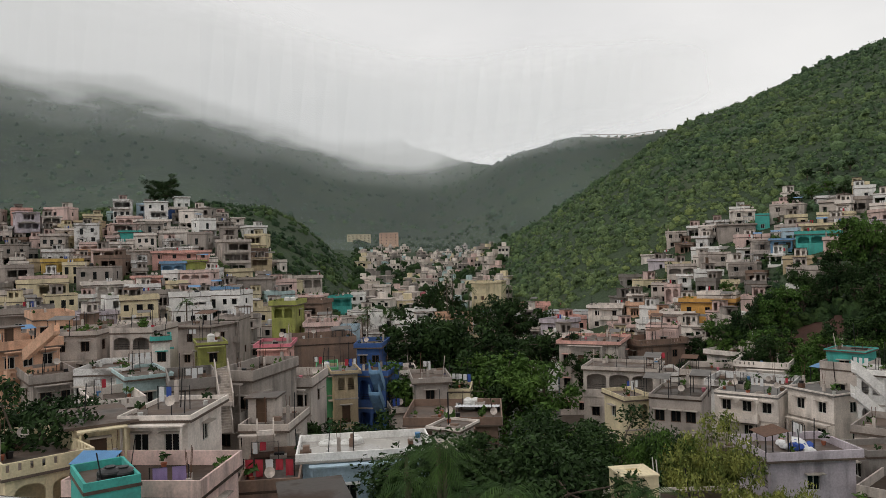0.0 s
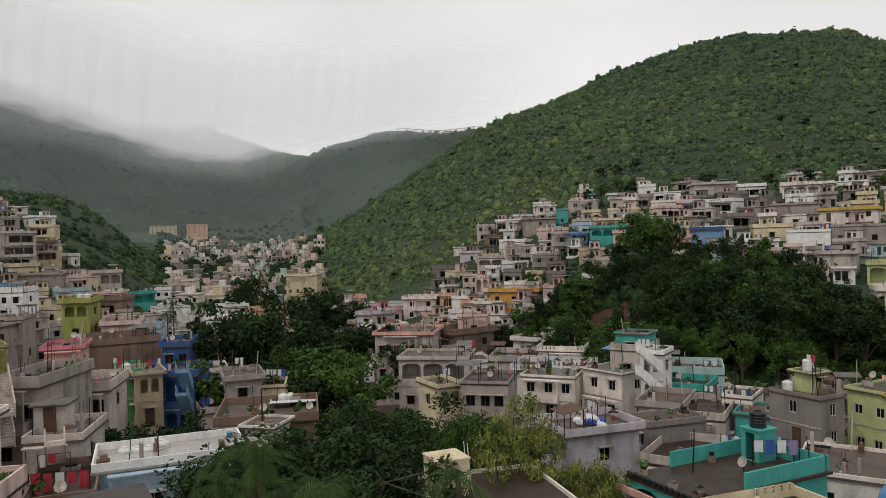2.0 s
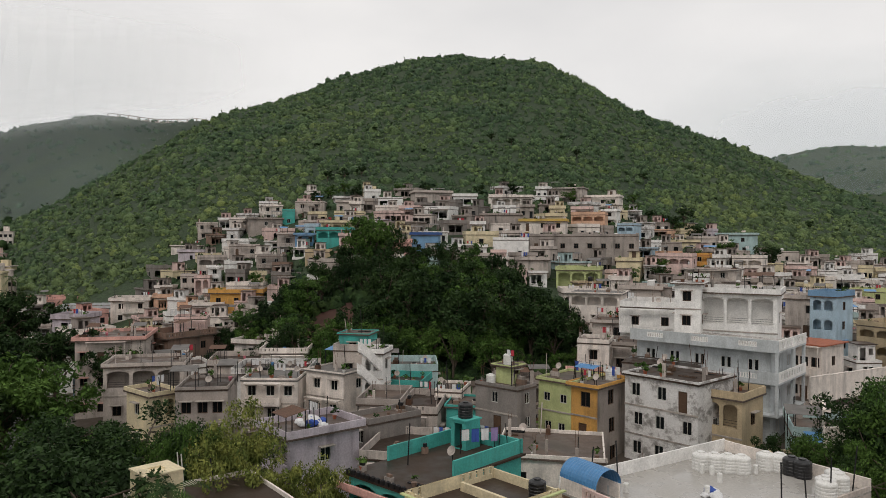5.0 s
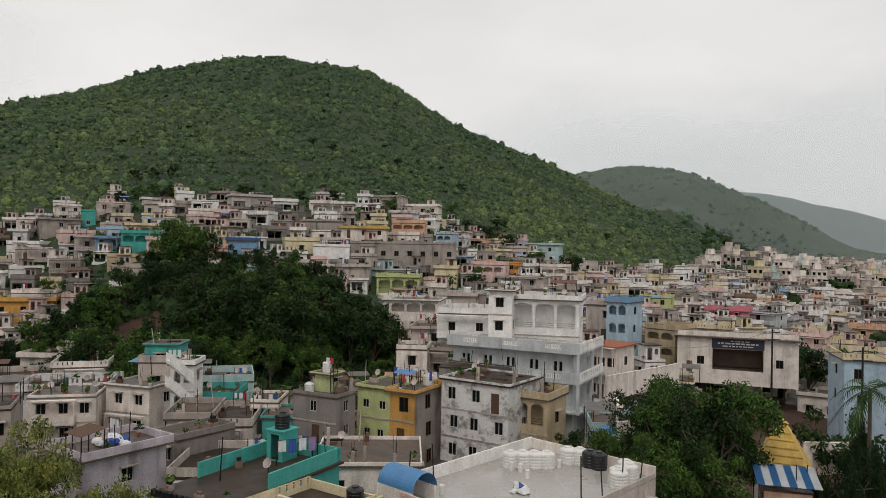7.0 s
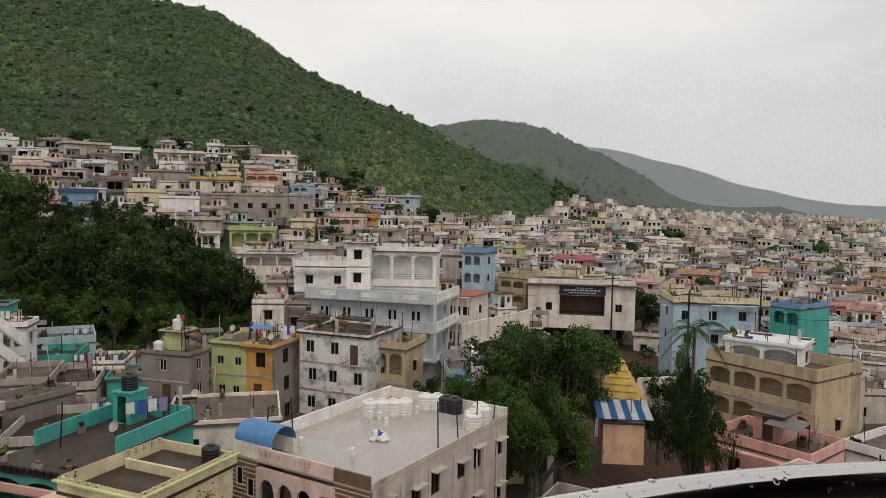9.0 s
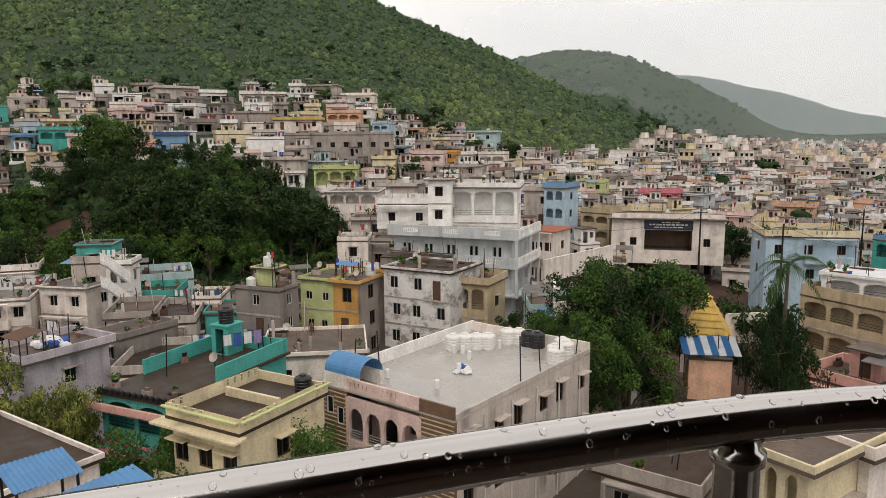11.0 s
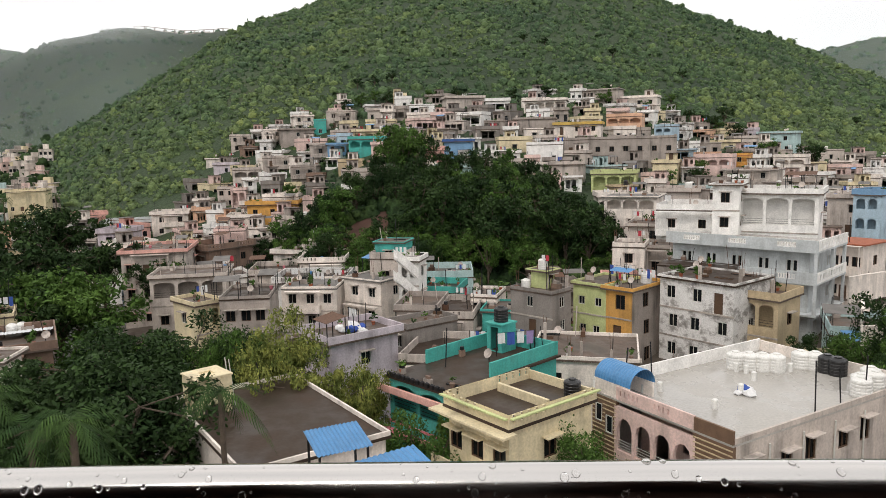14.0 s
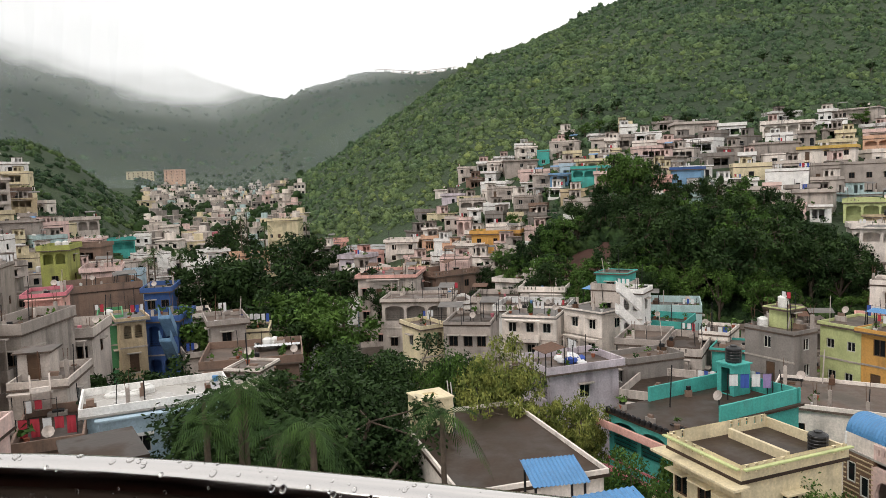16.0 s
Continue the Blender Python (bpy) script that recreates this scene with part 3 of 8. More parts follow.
profile(-120, (0, 0), (60, 0), (300, 20), (900, 60), (4800, 200))
profile(-70, (0, 0.0), (60, -0.2), (120, 3.2), (180, 10.8), (260, 26.2), (300, 42.0), (380, 41.4), (600, 36.0), (1000, 83.3), (1700, 490.0), (2400, 560.0), (4800, 300.0))
profile(-54, (0, 0.0), (60, -0.7), (120, 2.8), (180, 12.7), (250, 31.3), (320, 50.0), (380, 42.9), (500, 26.7), (800, 35.1), (1700, 440.0), (2400, 520.0), (4800, 300.0))
profile(-48, (0, 0.0), (60, -0.8), (120, 0.3), (180, 5.9), (250, 22.3), (330, 46.5), (420, 30.5), (600, 24.4), (1000, 57.3), (1700, 385.0), (2300, 450.0), (4800, 300.0))
profile(-42, (0, 0.0), (60, -1.0), (150, -1.0), (250, 2.3), (350, 14.7), (420, 18.8), (520, 16.2), (800, 30.7), (1000, 48.4), (1700, 330.0), (2200, 390.0), (4800, 300.0))
profile(-36, (0, 0.0), (60, -1.1), (150, -2.5), (250, -1.5), (400, 3.9), (600, 13.9), (900, 38.8), (1100, 51.8), (1700, 275.0), (2200, 300.0), (4800, 200.0))
profile(-30, (0, 0.0), (60, -1.2), (150, -2.0), (220, 0.6), (300, 12.0), (400, 30.6), (470, 38.3), (560, 26.3), (800, 23.2), (1200, 207), (1500, 205), (4800, 200.0))
profile(-26, (0, 0.0), (60, -1.3), (150, -1.3), (200, 4.9), (300, 29.4), (420, 54.1), (500, 47.3), (700, 35.2), (1200, 222), (1500, 205), (4800, 150.0))
profile(-17.6, (0, 0.0), (60, -1.4), (120, 0.3), (170, 7.4), (230, 25.0), (330, 62.1), (450, 96.5), (520, 99.7), (650, 74.7), (900, 64.9), (1200, 236), (1500, 200), (4800, 150.0))
profile(-8, (0, 0.0), (60, -1.5), (95, 0.0), (110, 2.4), (128, 13.6), (150, 16.7), (200, 27.6), (245, 39.7), (300, 62.4), (430, 108.9), (530, 147), (650, 122.7), (1000, 58.0), (4800, 100.0))
profile(0, (0, 0.0), (60, -0.6), (90, 0.1), (108, 2.3), (128, 12.4), (160, 18.0), (210, 30.8), (250, 41.1), (320, 74.0), (450, 132.4), (560, 167.5), (620, 172.9), (750, 147.3), (1200, 67.6), (4800, 100.0))
profile(8, (0, 0.0), (60, 0.4), (100, 2.6), (115, 3.9), (135, 11.0), (170, 18.4), (215, 32.4), (255, 42.7), (320, 71.8), (450, 130.0), (570, 163), (640, 158), (800, 124.4), (1200, 46.7), (4800, 100.0))
profile(16, (0, 0.0), (40, -1.1), (60, 0.4), (90, 4.0), (130, 9.2), (170, 16.5), (220, 26.2), (260, 34.5), (320, 53.8), (430, 92.9), (520, 108), (600, 103), (750, 76.7), (1200, 26.7), (4800, 100.0))
profile(24, (0, 0.0), (40, -1.0), (60, 0.4), (90, 4.1), (130, 8.4), (170, 11.6), (220, 17.4), (270, 26.3), (330, 40.7), (420, 63.8), (480, 77.2), (560, 70.7), (800, 25.3), (1300, 180), (1600, 120.5), (4800, 100.0))
profile(31.5, (0, 0.0), (40, -1.0), (60, 0.5), (90, 3.2), (130, 5.6), (180, 7.5), (250, 12.6), (300, 20.5), (400, 40.3), (460, 40.8), (600, 24.9), (1300, 190), (1500, 157.3), (2500, 240), (4800, 100.0))
profile(38, (0, 0.0), (40, -1.0), (60, -0.4), (90, 0.4), (130, 2.8), (200, 6.0), (300, 13.1), (380, 19.9), (450, 19.1), (600, 12.1), (900, 24.2), (1300, 126), (1600, 86.4), (2500, 240), (4800, 100.0))
profile(44, (0, 0.0), (60, -1.3), (130, 0.1), (200, 2.5), (300, 6.8), (450, 11.1), (700, 11.8), (1000, 12.5), (1300, 36.3), (1700, 16.3), (2500, 172), (4800, 100.0))
profile(50, (0, 0.0), (40, -0.8), (130, -0.5), (300, 3.6), (600, 7.2), (900, 10.7), (1300, -0.2), (2500, 75), (3500, 100.0), (4800, 60.0))
profile(60, (0, 0.0), (40, -0.7), (300, 3.2), (900, 11.6), (1300, 1.8), (3000, -28.2), (4800, 60.0))
profile(120, (0, 0), (300, 5), (4800, 20))
profile(180, (0, 0), (300, 2), (4800, 10))

AZ = np.arange(-180.0, 180.01, 0.75)
RING = np.concatenate([[0.0], np.geomspace(4, 30, 8), np.geomspace(33, 900, 120), np.geomspace(930, 4800, 30)])


def terrain():
    keys = sorted(PROFILES)
    keys = [keys[-1] - 360] + keys
    lines = []
    for k in keys:
        pr = PROFILES[180] if k == -180 else PROFILES[k]
        lines.append(np.interp(RING, [q[0] for q in pr], [q[1] for q in pr]))
    lines = np.array(lines)
    grid = np.array([np.interp(AZ, keys, lines[:, j]) for j in range(len(RING))]).T
    for _ in range(3):
        grid[:, 1:-1] = 0.25 * grid[:, :-2] + 0.5 * grid[:, 1:-1] + 0.25 * grid[:, 2:]
        grid[1:-1] = 0.25 * grid[:-2] + 0.5 * grid[1:-1] + 0.25 * grid[2:]
    # uneven slopes on the hills
    for i, az in enumerate(AZ):
        for j, d in enumerate(RING):
            if d > 230:
                x, y = d * math.sin(radians(az)), d * math.cos(radians(az))
                grid[i, j] += min(1.0, (d - 230) / 200) * (5.0 * noise.noise((x / 90, y / 90, 0)) + 2.0 * noise.noise((x / 28, y / 28, 3))) * min(2.2, d / 500)
    grid[-1] = grid[0]
    return grid


GRID = terrain()


def ground_at(x, y):
    az, d = math.degrees(math.atan2(x, y)), math.hypot(x, y)
    u = (az + 180) / 0.75
    i = min(int(u), len(AZ) - 2)
    j = min(max(int(np.searchsorted(RING, d)) - 1, 0), len(RING) - 2)
    fu, fv = u - i, min(1.0, (d - RING[j]) / (RING[j + 1] - RING[j]))
    g = GRID
    return float((g[i, j] * (1 - fv) + g[i, j + 1] * fv) * (1 - fu) + (g[i + 1, j] * (1 - fv) + g[i + 1, j + 1] * fv) * fu)

# ---- the ground sheet ----


def in_town(az, d):
    """Where houses stand close together."""
    if az < -44:
        return 45 < d < np.interp(az, [-75, -58, -52, -46, -44], [290, 290, 285, 215, 190])
    if az < -24:
        return 50 < d < np.interp(az, [-44, -36, -30, -24], [200, 230, 215, 190])
    if az < -13:
        return 45 < d < np.interp(az, [-24, -21, -15, -13], [135, 225, 245, 250])
    if az < 11:
        return 45 < d < 104 or 152 < d < 232 + 10 * math.sin(az * 1.7) + 6 * math.sin(az * 4.1)
    return 45 < d < np.interp(az, [11, 20, 26, 32, 40, 60], [240, 240, 240, 285, 330, 330])


def build_ground():
    na, nr = len(AZ), len(RING)
    a = np.radians(AZ)[:, None]
    v = np.stack([np.sin(a) * RING[None], np.cos(a) * RING[None], GRID], 2).reshape(-1, 3)
    f, idx = [], []
    for i in range(na - 1):
        for j in range(nr - 1):
            f.append((i * nr + j, i * nr + j + 1, (i + 1) * nr + j + 1, (i + 1) * nr + j))
            az, d = AZ[i], RING[j]
            cliff = -14 < az < -4 and 104 < d < 150
            yard = 34 < az < 48 and 40 < d < 120
            idx.append(2 if cliff or yard else (0 if ((in_town(az, d) and d < 135) or d < 60) else 1))
    me = soup("ground", v, f, [TOWN, HILL, EARTH], idx)
    me.polygons.foreach_set("use_smooth", [True] * len(f))
    return tagged(new("ground", me), "valley floor of wet earth rising into green hillsides", "ground", kind="structure")


build_ground()


def bush_proto(seed):
    """A lumpy bush about 2 m across: overlapping leaf mounds with ragged sprays; triangles."""
    rng = np.random.default_rng(100 + seed)
    bm = bmesh.new()
    bmesh.ops.create_icosphere(bm, subdivisions=1, radius=1.0)
    bm.verts.ensure_lookup_table()
    ball = np.array([v.co[:] for v in bm.verts])
    tri = np.array([[v.index for v in f.verts] for f in bm.faces])
    bm.free()
    tri = tri[ball[tri][:, :, 2].max(1) > -0.15]
    vs, fs, n = [], [], 0
    for k in range(2):
        r = (0.82, 0.55)[k] * rng.uniform(0.85, 1.1)
        off = (0, 0, 0.2) if k == 0 else (rng.uniform(-0.5, 0.5), rng.uniform(-0.5, 0.5), rng.uniform(0.35, 0.75))
        vs.append(ball * r * rng.uniform(0.74, 1.16, (len(ball), 1)) * (1, 1, 0.85) + off)
        fs.append(tri + n)
        n += len(ball)
    v, f = leaf_cloud(rng, [(0, 0, 0.35), (vs[1][:, 0].mean(), vs[1][:, 1].mean(), 0.7)], [0.95, 0.62], 5, 0.26)
    vs.append(v)
    fs.append(np.concatenate([f[:, :3], f[:, [0, 2, 3]]]) + n)
    return np.concatenate(vs), np.concatenate(fs)


def scatter_bushes(name, label, places, mat):
    """places: rows of x, y, z, size. One mesh of ragged bushes."""
    protos = [bush_proto(s) for s in range(9)]
    rng = np.random.default_rng(9)
    vs, fs, n = [], [], 0
    for x, y, z, s in places:
        v, f = protos[rng.integers(9)]
        t = rng.uniform(0, 6.28)
        c, q = math.cos(t), math.sin(t)
        p = np.stack([v[:, 0] * c - v[:, 1] * q, v[:, 0] * q + v[:, 1] * c, v[:, 2] * rng.uniform(0.75, 1.25)], 1) * s + (x, y, z)
        vs.append(p)
        fs.append(f + n)
        n += len(v)
    me = soup(name, np.concatenate(vs), np.concatenate(fs), [mat])
    me.polygons.foreach_set("use_smooth", np.ones(len(me.polygons), dtype=bool))
    return tagged(new(name, me), label, "shrubs", kind="stuff")


def hill_places():
    """Scrub on the slope that faces the town, thinner behind the crest."""
    rng = np.random.default_rng(5)
    rise = np.maximum.accumulate((GRID[:, 1:] - EYE[2]) / RING[None, 1:], axis=1)
    rows = []
    while len(rows) < 15500:
        az, d = rng.uniform(-34, 45), rng.uniform(215, 650)
        if in_town(az, d) or (az < -22 and d < 215) or (az > 33 and d > 480) or (az > 38 and d > 330):
            continue
        x, y = d * math.sin(radians(az)), d * math.cos(radians(az))
        z = ground_at(x, y)
        i, j = int((az + 180) / 0.75), int(np.searchsorted(RING, d)) - 1
        if (z - EYE[2]) / d < rise[i, max(j - 1, 0)] - 0.012 and rng.random() > 0.12:
            continue
        k = rng.random()
        s = rng.uniform(2.4, 3.9) if k < 0.09 else rng.uniform(1.6, 2.5) if k < 0.42 else rng.uniform(0.9, 1.6)
        s *= 0.62 + d / 1300
        rows.append((x, y, z - 0.15 * s, s))
    return rows


def knoll_places():
    rng = np.random.default_rng(6)
    rows = []
    while len(rows) < 2600:
        az, d = rng.uniform(-72, -36), math.sqrt(rng.uniform(170 ** 2, 470 ** 2))
        if in_town(az, d):
            continue
        x, y = d * math.sin(radians(az)), d * math.cos(radians(az))
        s = rng.uniform(1.0, 2.6)
        rows.append((x, y, ground_at(x, y) - 0.2 * s, s))
    return rows


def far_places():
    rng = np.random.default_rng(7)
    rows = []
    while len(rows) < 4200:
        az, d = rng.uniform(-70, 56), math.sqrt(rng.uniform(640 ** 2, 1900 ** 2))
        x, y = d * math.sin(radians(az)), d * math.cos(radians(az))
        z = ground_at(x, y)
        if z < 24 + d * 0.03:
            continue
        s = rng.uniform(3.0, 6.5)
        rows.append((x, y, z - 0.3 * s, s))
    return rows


scatter_bushes("hillside_shrubs", "dense green scrub and small trees covering the steep hillside", hill_places(), SCRUB)
scatter_bushes("knoll_shrubs", "dark green scrub and trees covering the low knoll", knoll_places(), KNOLL)


def gap_places():
    """Weeds and shrubs in the gaps between hillside houses."""
    rng = np.random.default_rng(16)
    rows = []
    while len(rows) < 2200:
        az, d = rng.uniform(-72, 40), rng.uniform(135, 275)
        if not in_town(az, d):
            continue
        x, y = d * math.sin(radians(az)), d * math.cos(radians(az))
        s = rng.uniform(0.6, 1.7)
        rows.append((x, y, ground_at(x, y) - 0.2 * s, s))
    return rows


scatter_bushes("hillside_weeds", "green shrubs in the gaps between hillside houses", gap_places(), KNOLL)


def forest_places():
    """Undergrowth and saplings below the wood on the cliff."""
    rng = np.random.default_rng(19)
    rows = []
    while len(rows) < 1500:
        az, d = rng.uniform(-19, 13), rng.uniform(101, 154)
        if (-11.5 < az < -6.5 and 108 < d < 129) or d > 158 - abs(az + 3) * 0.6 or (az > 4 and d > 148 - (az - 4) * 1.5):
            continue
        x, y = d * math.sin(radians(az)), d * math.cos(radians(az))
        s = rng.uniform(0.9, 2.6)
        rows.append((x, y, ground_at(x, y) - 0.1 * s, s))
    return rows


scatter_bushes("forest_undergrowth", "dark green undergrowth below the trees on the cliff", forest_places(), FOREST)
scatter_bushes("distant_woods", "woods on the far mountainsides, haze put into their flat bluish-green colour", far_places(), WOODS)

# ---- the terrace with its steel rail ----
RAIL_AZ, RAIL_D, RAIL_DROP = -1.0, 0.64, 0.318


def rail_frame():
    a = radians(RAIL_AZ)
    return Matrix.Translation((math.sin(a) * RAIL_D, math.cos(a) * RAIL_D, EYE[2])) @ pose(0, 0, 0, rz=-RAIL_AZ)


def rail_y(x):
    """The rail bends a little towards the terrace at its ends."""
    return -0.13 * x ** 4 if abs(x) < 0.9 else -0.0853 - 0.379 * (abs(x) - 0.9)


def terrace_rail():
    top = tagged(new("railing"), "polished steel tube handrail wet with rain drops", "railing", kind="structure")
    top.matrix_basis = rail_frame()

    def pipe(z, r, seg=32):
        g = Geo()
        xs = np.linspace(-2.6, 2.6, 61)
        for xx in xs:
            for i in range(seg):
                t = 2 * math.pi * i / seg
                g.v.append((xx, rail_y(xx) + r * math.cos(t), z + r * math.sin(t)))
        for k in range(len(xs) - 1):
            for i in range(seg):
                j = (i + 1) % seg
                g.f.append((k * seg + i, (k + 1) * seg + i, (k + 1) * seg + j, k * seg + j))
                g.m.append(0)
        return g

    def smooth(ob):
        ob.data.polygons.foreach_set("use_smooth", [True] * len(ob.data.polygons))

    rail = part("handrail", pipe(-RAIL_DROP, 0.0275), [CHROME], top)
    smooth(rail)
    for k in range(3):
        smooth(part("lower_rail", pipe(-RAIL_DROP - 0.35 - 0.2 * k, 0.009, 14), [CHROME], top))
    for xx in (-2.1, -1.3, -0.55, 0.585, 1.35, 2.1):
        g = Geo()
        zz = -RAIL_DROP
        g.tube(xx, rail_y(xx), [(-1.18, 0.05), (-1.17, 0.026), (zz - 0.05, 0.026), (zz - 0.048, 0.031), (zz - 0.034, 0.031), (zz - 0.03, 0.024), (zz - 0.012, 0.02)], 24, caps=False)
        smooth(part("post", g, [CHROME], top))
    # rain drops on the tube
    rng = random.Random(12)
    bm = bmesh.new()
    bmesh.ops.create_icosphere(bm, subdivisions=2, radius=1.0)
    pv = [v.co.copy() for v in bm.verts]
    pf = [[v.index for v in f.verts] for f in bm.faces]
    bm.free()
    g = Geo()
    for _ in range(520):
        xx = rng.uniform(-1.5, 1.5)
        th = radians(rng.uniform(-5, 165))
        n = Vector((0, -math.sin(th), math.cos(th)))
        c = Vector((xx, rail_y(xx), -RAIL_DROP)) + n * 0.0275
        s = rng.choice([0.0010, 0.0014, 0.002, 0.003, 0.0036]) * rng.uniform(0.8, 1.3)
        k = len(g.v)
        up = n.cross(Vector((1, 0, 0)))
        for q in pv:
            g.v.append(tuple(c + Vector((1, 0, 0)) * q.x * s + up * q.y * s * 1.15 + n * q.z * s * 0.55))
        for f in pf:
            g.f.append(tuple(k + i for i in f))
            g.m.append(0)
    d = part("rain_drops", g, [DROP], rail)
    d["kind"] = "stuff"
    smooth(d)
    return top


terrace_rail()


def terrace():
    t = tagged(new("terrace"), "covered cement terrace of a tall house behind the rail", "terrace", kind="structure")
    t.matrix_basis = rail_frame()
    g = Geo()
    g.box(-2.6, -4, -1.4, 2.6, 0.05, -1.18)
    part("floor_slab", g, [ROOFDARK], t)
    g = Geo()
    g.box(-2.55, -4.6, -24.5, 2.55, -0.3, -1.402)
    part("house_wall", g, [WALLS["palegrey"]], t)
    g = Geo()
    g.box(-2.6, -4.2, -1.178, 2.6, -4.0, 1.3)
    g.box(-2.6, -3.998, -1.178, -2.45, -1.2, 1.3)
    g.box(2.45, -3.998, -1.178, 2.6, -1.2, 1.3)
    part("back_wall", g, [DARKROOM], t)
    g = Geo()
    g.box(-2.7, -4.2, 1.302, 2.7, -1.0, 1.45)
    part("terrace_ceiling", g, [DARKROOM], t)


terrace()


# ---- drifting mist before the far mountains ----
def mist_material(name, levels, tone, through_tone):
    """A torn veil whose thickness follows its own height, gone at its ends."""
    m = bpy.data.materials.new(name)
    m.use_nodes = True
    nt = m.node_tree
    nt.nodes.clear()
    out = nt.nodes.new("ShaderNodeOutputMaterial")
    mix = nt.nodes.new("ShaderNodeMixShader")
    clear = nt.nodes.new("ShaderNodeBsdfTransparent")
    both = nt.nodes.new("ShaderNodeAddShader")
    dif = nt.nodes.new("ShaderNodeBsdfDiffuse")
    tra = nt.nodes.new("ShaderNodeBsdfTranslucent")
    dif.inputs["Color"].default_value = (*tone, 1)
    tra.inputs["Color"].default_value = (*through_tone, 1)
    tc = nt.nodes.new("ShaderNodeTexCoord")
    sep = nt.nodes.new("ShaderNodeSeparateXYZ")
    nt.links.new(tc.outputs["UV"], sep.inputs["Vector"])
    nz = noise_node(nt, 0.005, 5.0, (1, 1, 2.5))
    wob = nt.nodes.new("ShaderNodeMath")
    wob.operation = "MULTIPLY_ADD"
    wob.inputs[1].default_value = 0.22
    nt.links.new(nz.outputs["Fac"], wob.inputs[0])
    nt.links.new(sep.outputs["Y"], wob.inputs[2])
    up = ramp_node(nt, wob.outputs["Value"], [(at, (k, k, k, 1)) for at, k in levels])
    up.color_ramp.interpolation = "EASE"
    ends = ramp_node(nt, sep.outputs["X"], [(0.0, (0, 0, 0, 1)), (0.14, (1, 1, 1, 1)), (0.84, (1, 1, 1, 1)), (1.0, (0, 0, 0, 1))])
    ends.color_ramp.interpolation = "EASE"
    fac = mix_node(nt, 1.0, up.outputs["Color"], ends.outputs["Color"], "MULTIPLY")
    nt.links.new(dif.outputs["BSDF"], both.inputs[0])
    nt.links.new(tra.outputs["BSDF"], both.inputs[1])
    nt.links.new(fac.outputs["Color"], mix.inputs["Fac"])
    nt.links.new(clear.outputs["BSDF"], mix.inputs[1])
    nt.links.new(both.outputs["Shader"], mix.inputs[2])
    nt.links.new(mix.outputs["Shader"], out.inputs["Surface"])
    return m


def mist(label, d, d2, edges, levels, tone=(0.42, 0.47, 0.51), through_tone=(0.42, 0.47, 0.51)):
    """edges: heading, lower and upper rise of the veil in degrees; it leans back from d to d2."""
    n = 60
    g = Geo()
    hs = [q[0] for q in edges]
    for k in range(n + 1):
        h = hs[0] + (hs[-1] - hs[0]) * k / n
        a = radians(h)
        for i in (1, 2):
            r = (d, d2)[i - 1]
            g.v.append((r * math.sin(a), r * math.cos(a), EYE[2] + r * math.tan(radians(float(np.interp(h, hs, [q[i] for q in edges]))))))
    for k in range(n):
        g.f.append((2 * k, 2 * k + 1, 2 * k + 3, 2 * k + 2))
        g.m.append(0)
    me = g.mesh("mist_bank", [mist_material("drifting_mist", levels, tone, through_tone)])
    uv = me.uv_layers.new(name="veil")
    for lp in me.loops:
        uv.data[lp.index].uv = ((lp.vertex_index // 2) / n, lp.vertex_index % 2)
    ob = tagged(new("mist_bank", me), label, "mist", kind="stuff")
    ob.visible_shadow = False
    return ob


CLOUD = [(0.1, 0.0), (0.17, 0.12), (0.25, 0.75), (0.32, 1.0), (0.5, 0.92), (0.95, 0.0)]
mist("low grey cloud hanging over the far mountains", 900, 1500, ((-112, 10.0, 26), (-70, 9.9, 26), (-60, 8.6, 24), (-54, 7.8, 23), (-48, 6.6, 21), (-42, 5.5, 19), (-37, 4.9, 18), (-33, 5.7, 18), (-27, 7.6, 18), (-20, 8.6, 18), (-10, 9, 18)), CLOUD, (0.74, 0.75, 0.76), (0.2, 0.2, 0.2))
mist("thin grey mist in the valley", 760, 760, ((-100, -4.8, 20.0), (-14, -4.8, 18.0)), [(0.0, 0.12), (0.75, 0.14), (1.0, 0.0)])
mist("thin grey mist before the second hill", 800, 800, ((14, -4.6, 17.0), (100, -4.6, 14.0)), [(0.0, 0.16), (0.6, 0.13), (1.0, 0.0)])
mist("pale grey mist behind the second hill", 1750, 1750, ((12, -2.7, 18.5), (100, -2.7, 14.0)), [(0.0, 0.36), (0.6, 0.34), (1.0, 0.0)])

# ---- houses placed one by one ----
RECTS = []


def claim(x, y, w, d, turn):
    RECTS.append((x, y, w / 2, d / 2, radians(turn)))


def clashes(x, y, w, d, turn, gap=0.2):
    a = radians(turn)
    mine = [(x + i * w / 2 * math.cos(a) - j * d / 2 * math.sin(a), y + i * w / 2 * math.sin(a) + j * d / 2 * math.cos(a)) for i in (-1, 0, 1) for j in (-1, 0, 1)]
    for rx, ry, hw, hd, t in RECTS:
        if abs(rx - x) + abs(ry - y) > 45:
            continue
        for px, py in mine:
            dx, dy = px - rx, py - ry
            u, v = dx * math.cos(t) + dy * math.sin(t), -dx * math.sin(t) + dy * math.cos(t)
            if abs(u) < hw + gap and abs(v) < hd + gap:
                return True
        for i in (-1, 0, 1):
            for j in (-1, 0, 1):
                qx, qy = rx + i * hw * math.cos(t) - j * hd * math.sin(t) - x, ry + i * hw * math.sin(t) + j * hd * math.cos(t) - y
                u, v = qx * math.cos(a) + qy * math.sin(a), -qx * math.sin(a) + qy * math.cos(a)
                if abs(u) < w / 2 + gap and abs(v) < d / 2 + gap:
                    return True
    return False


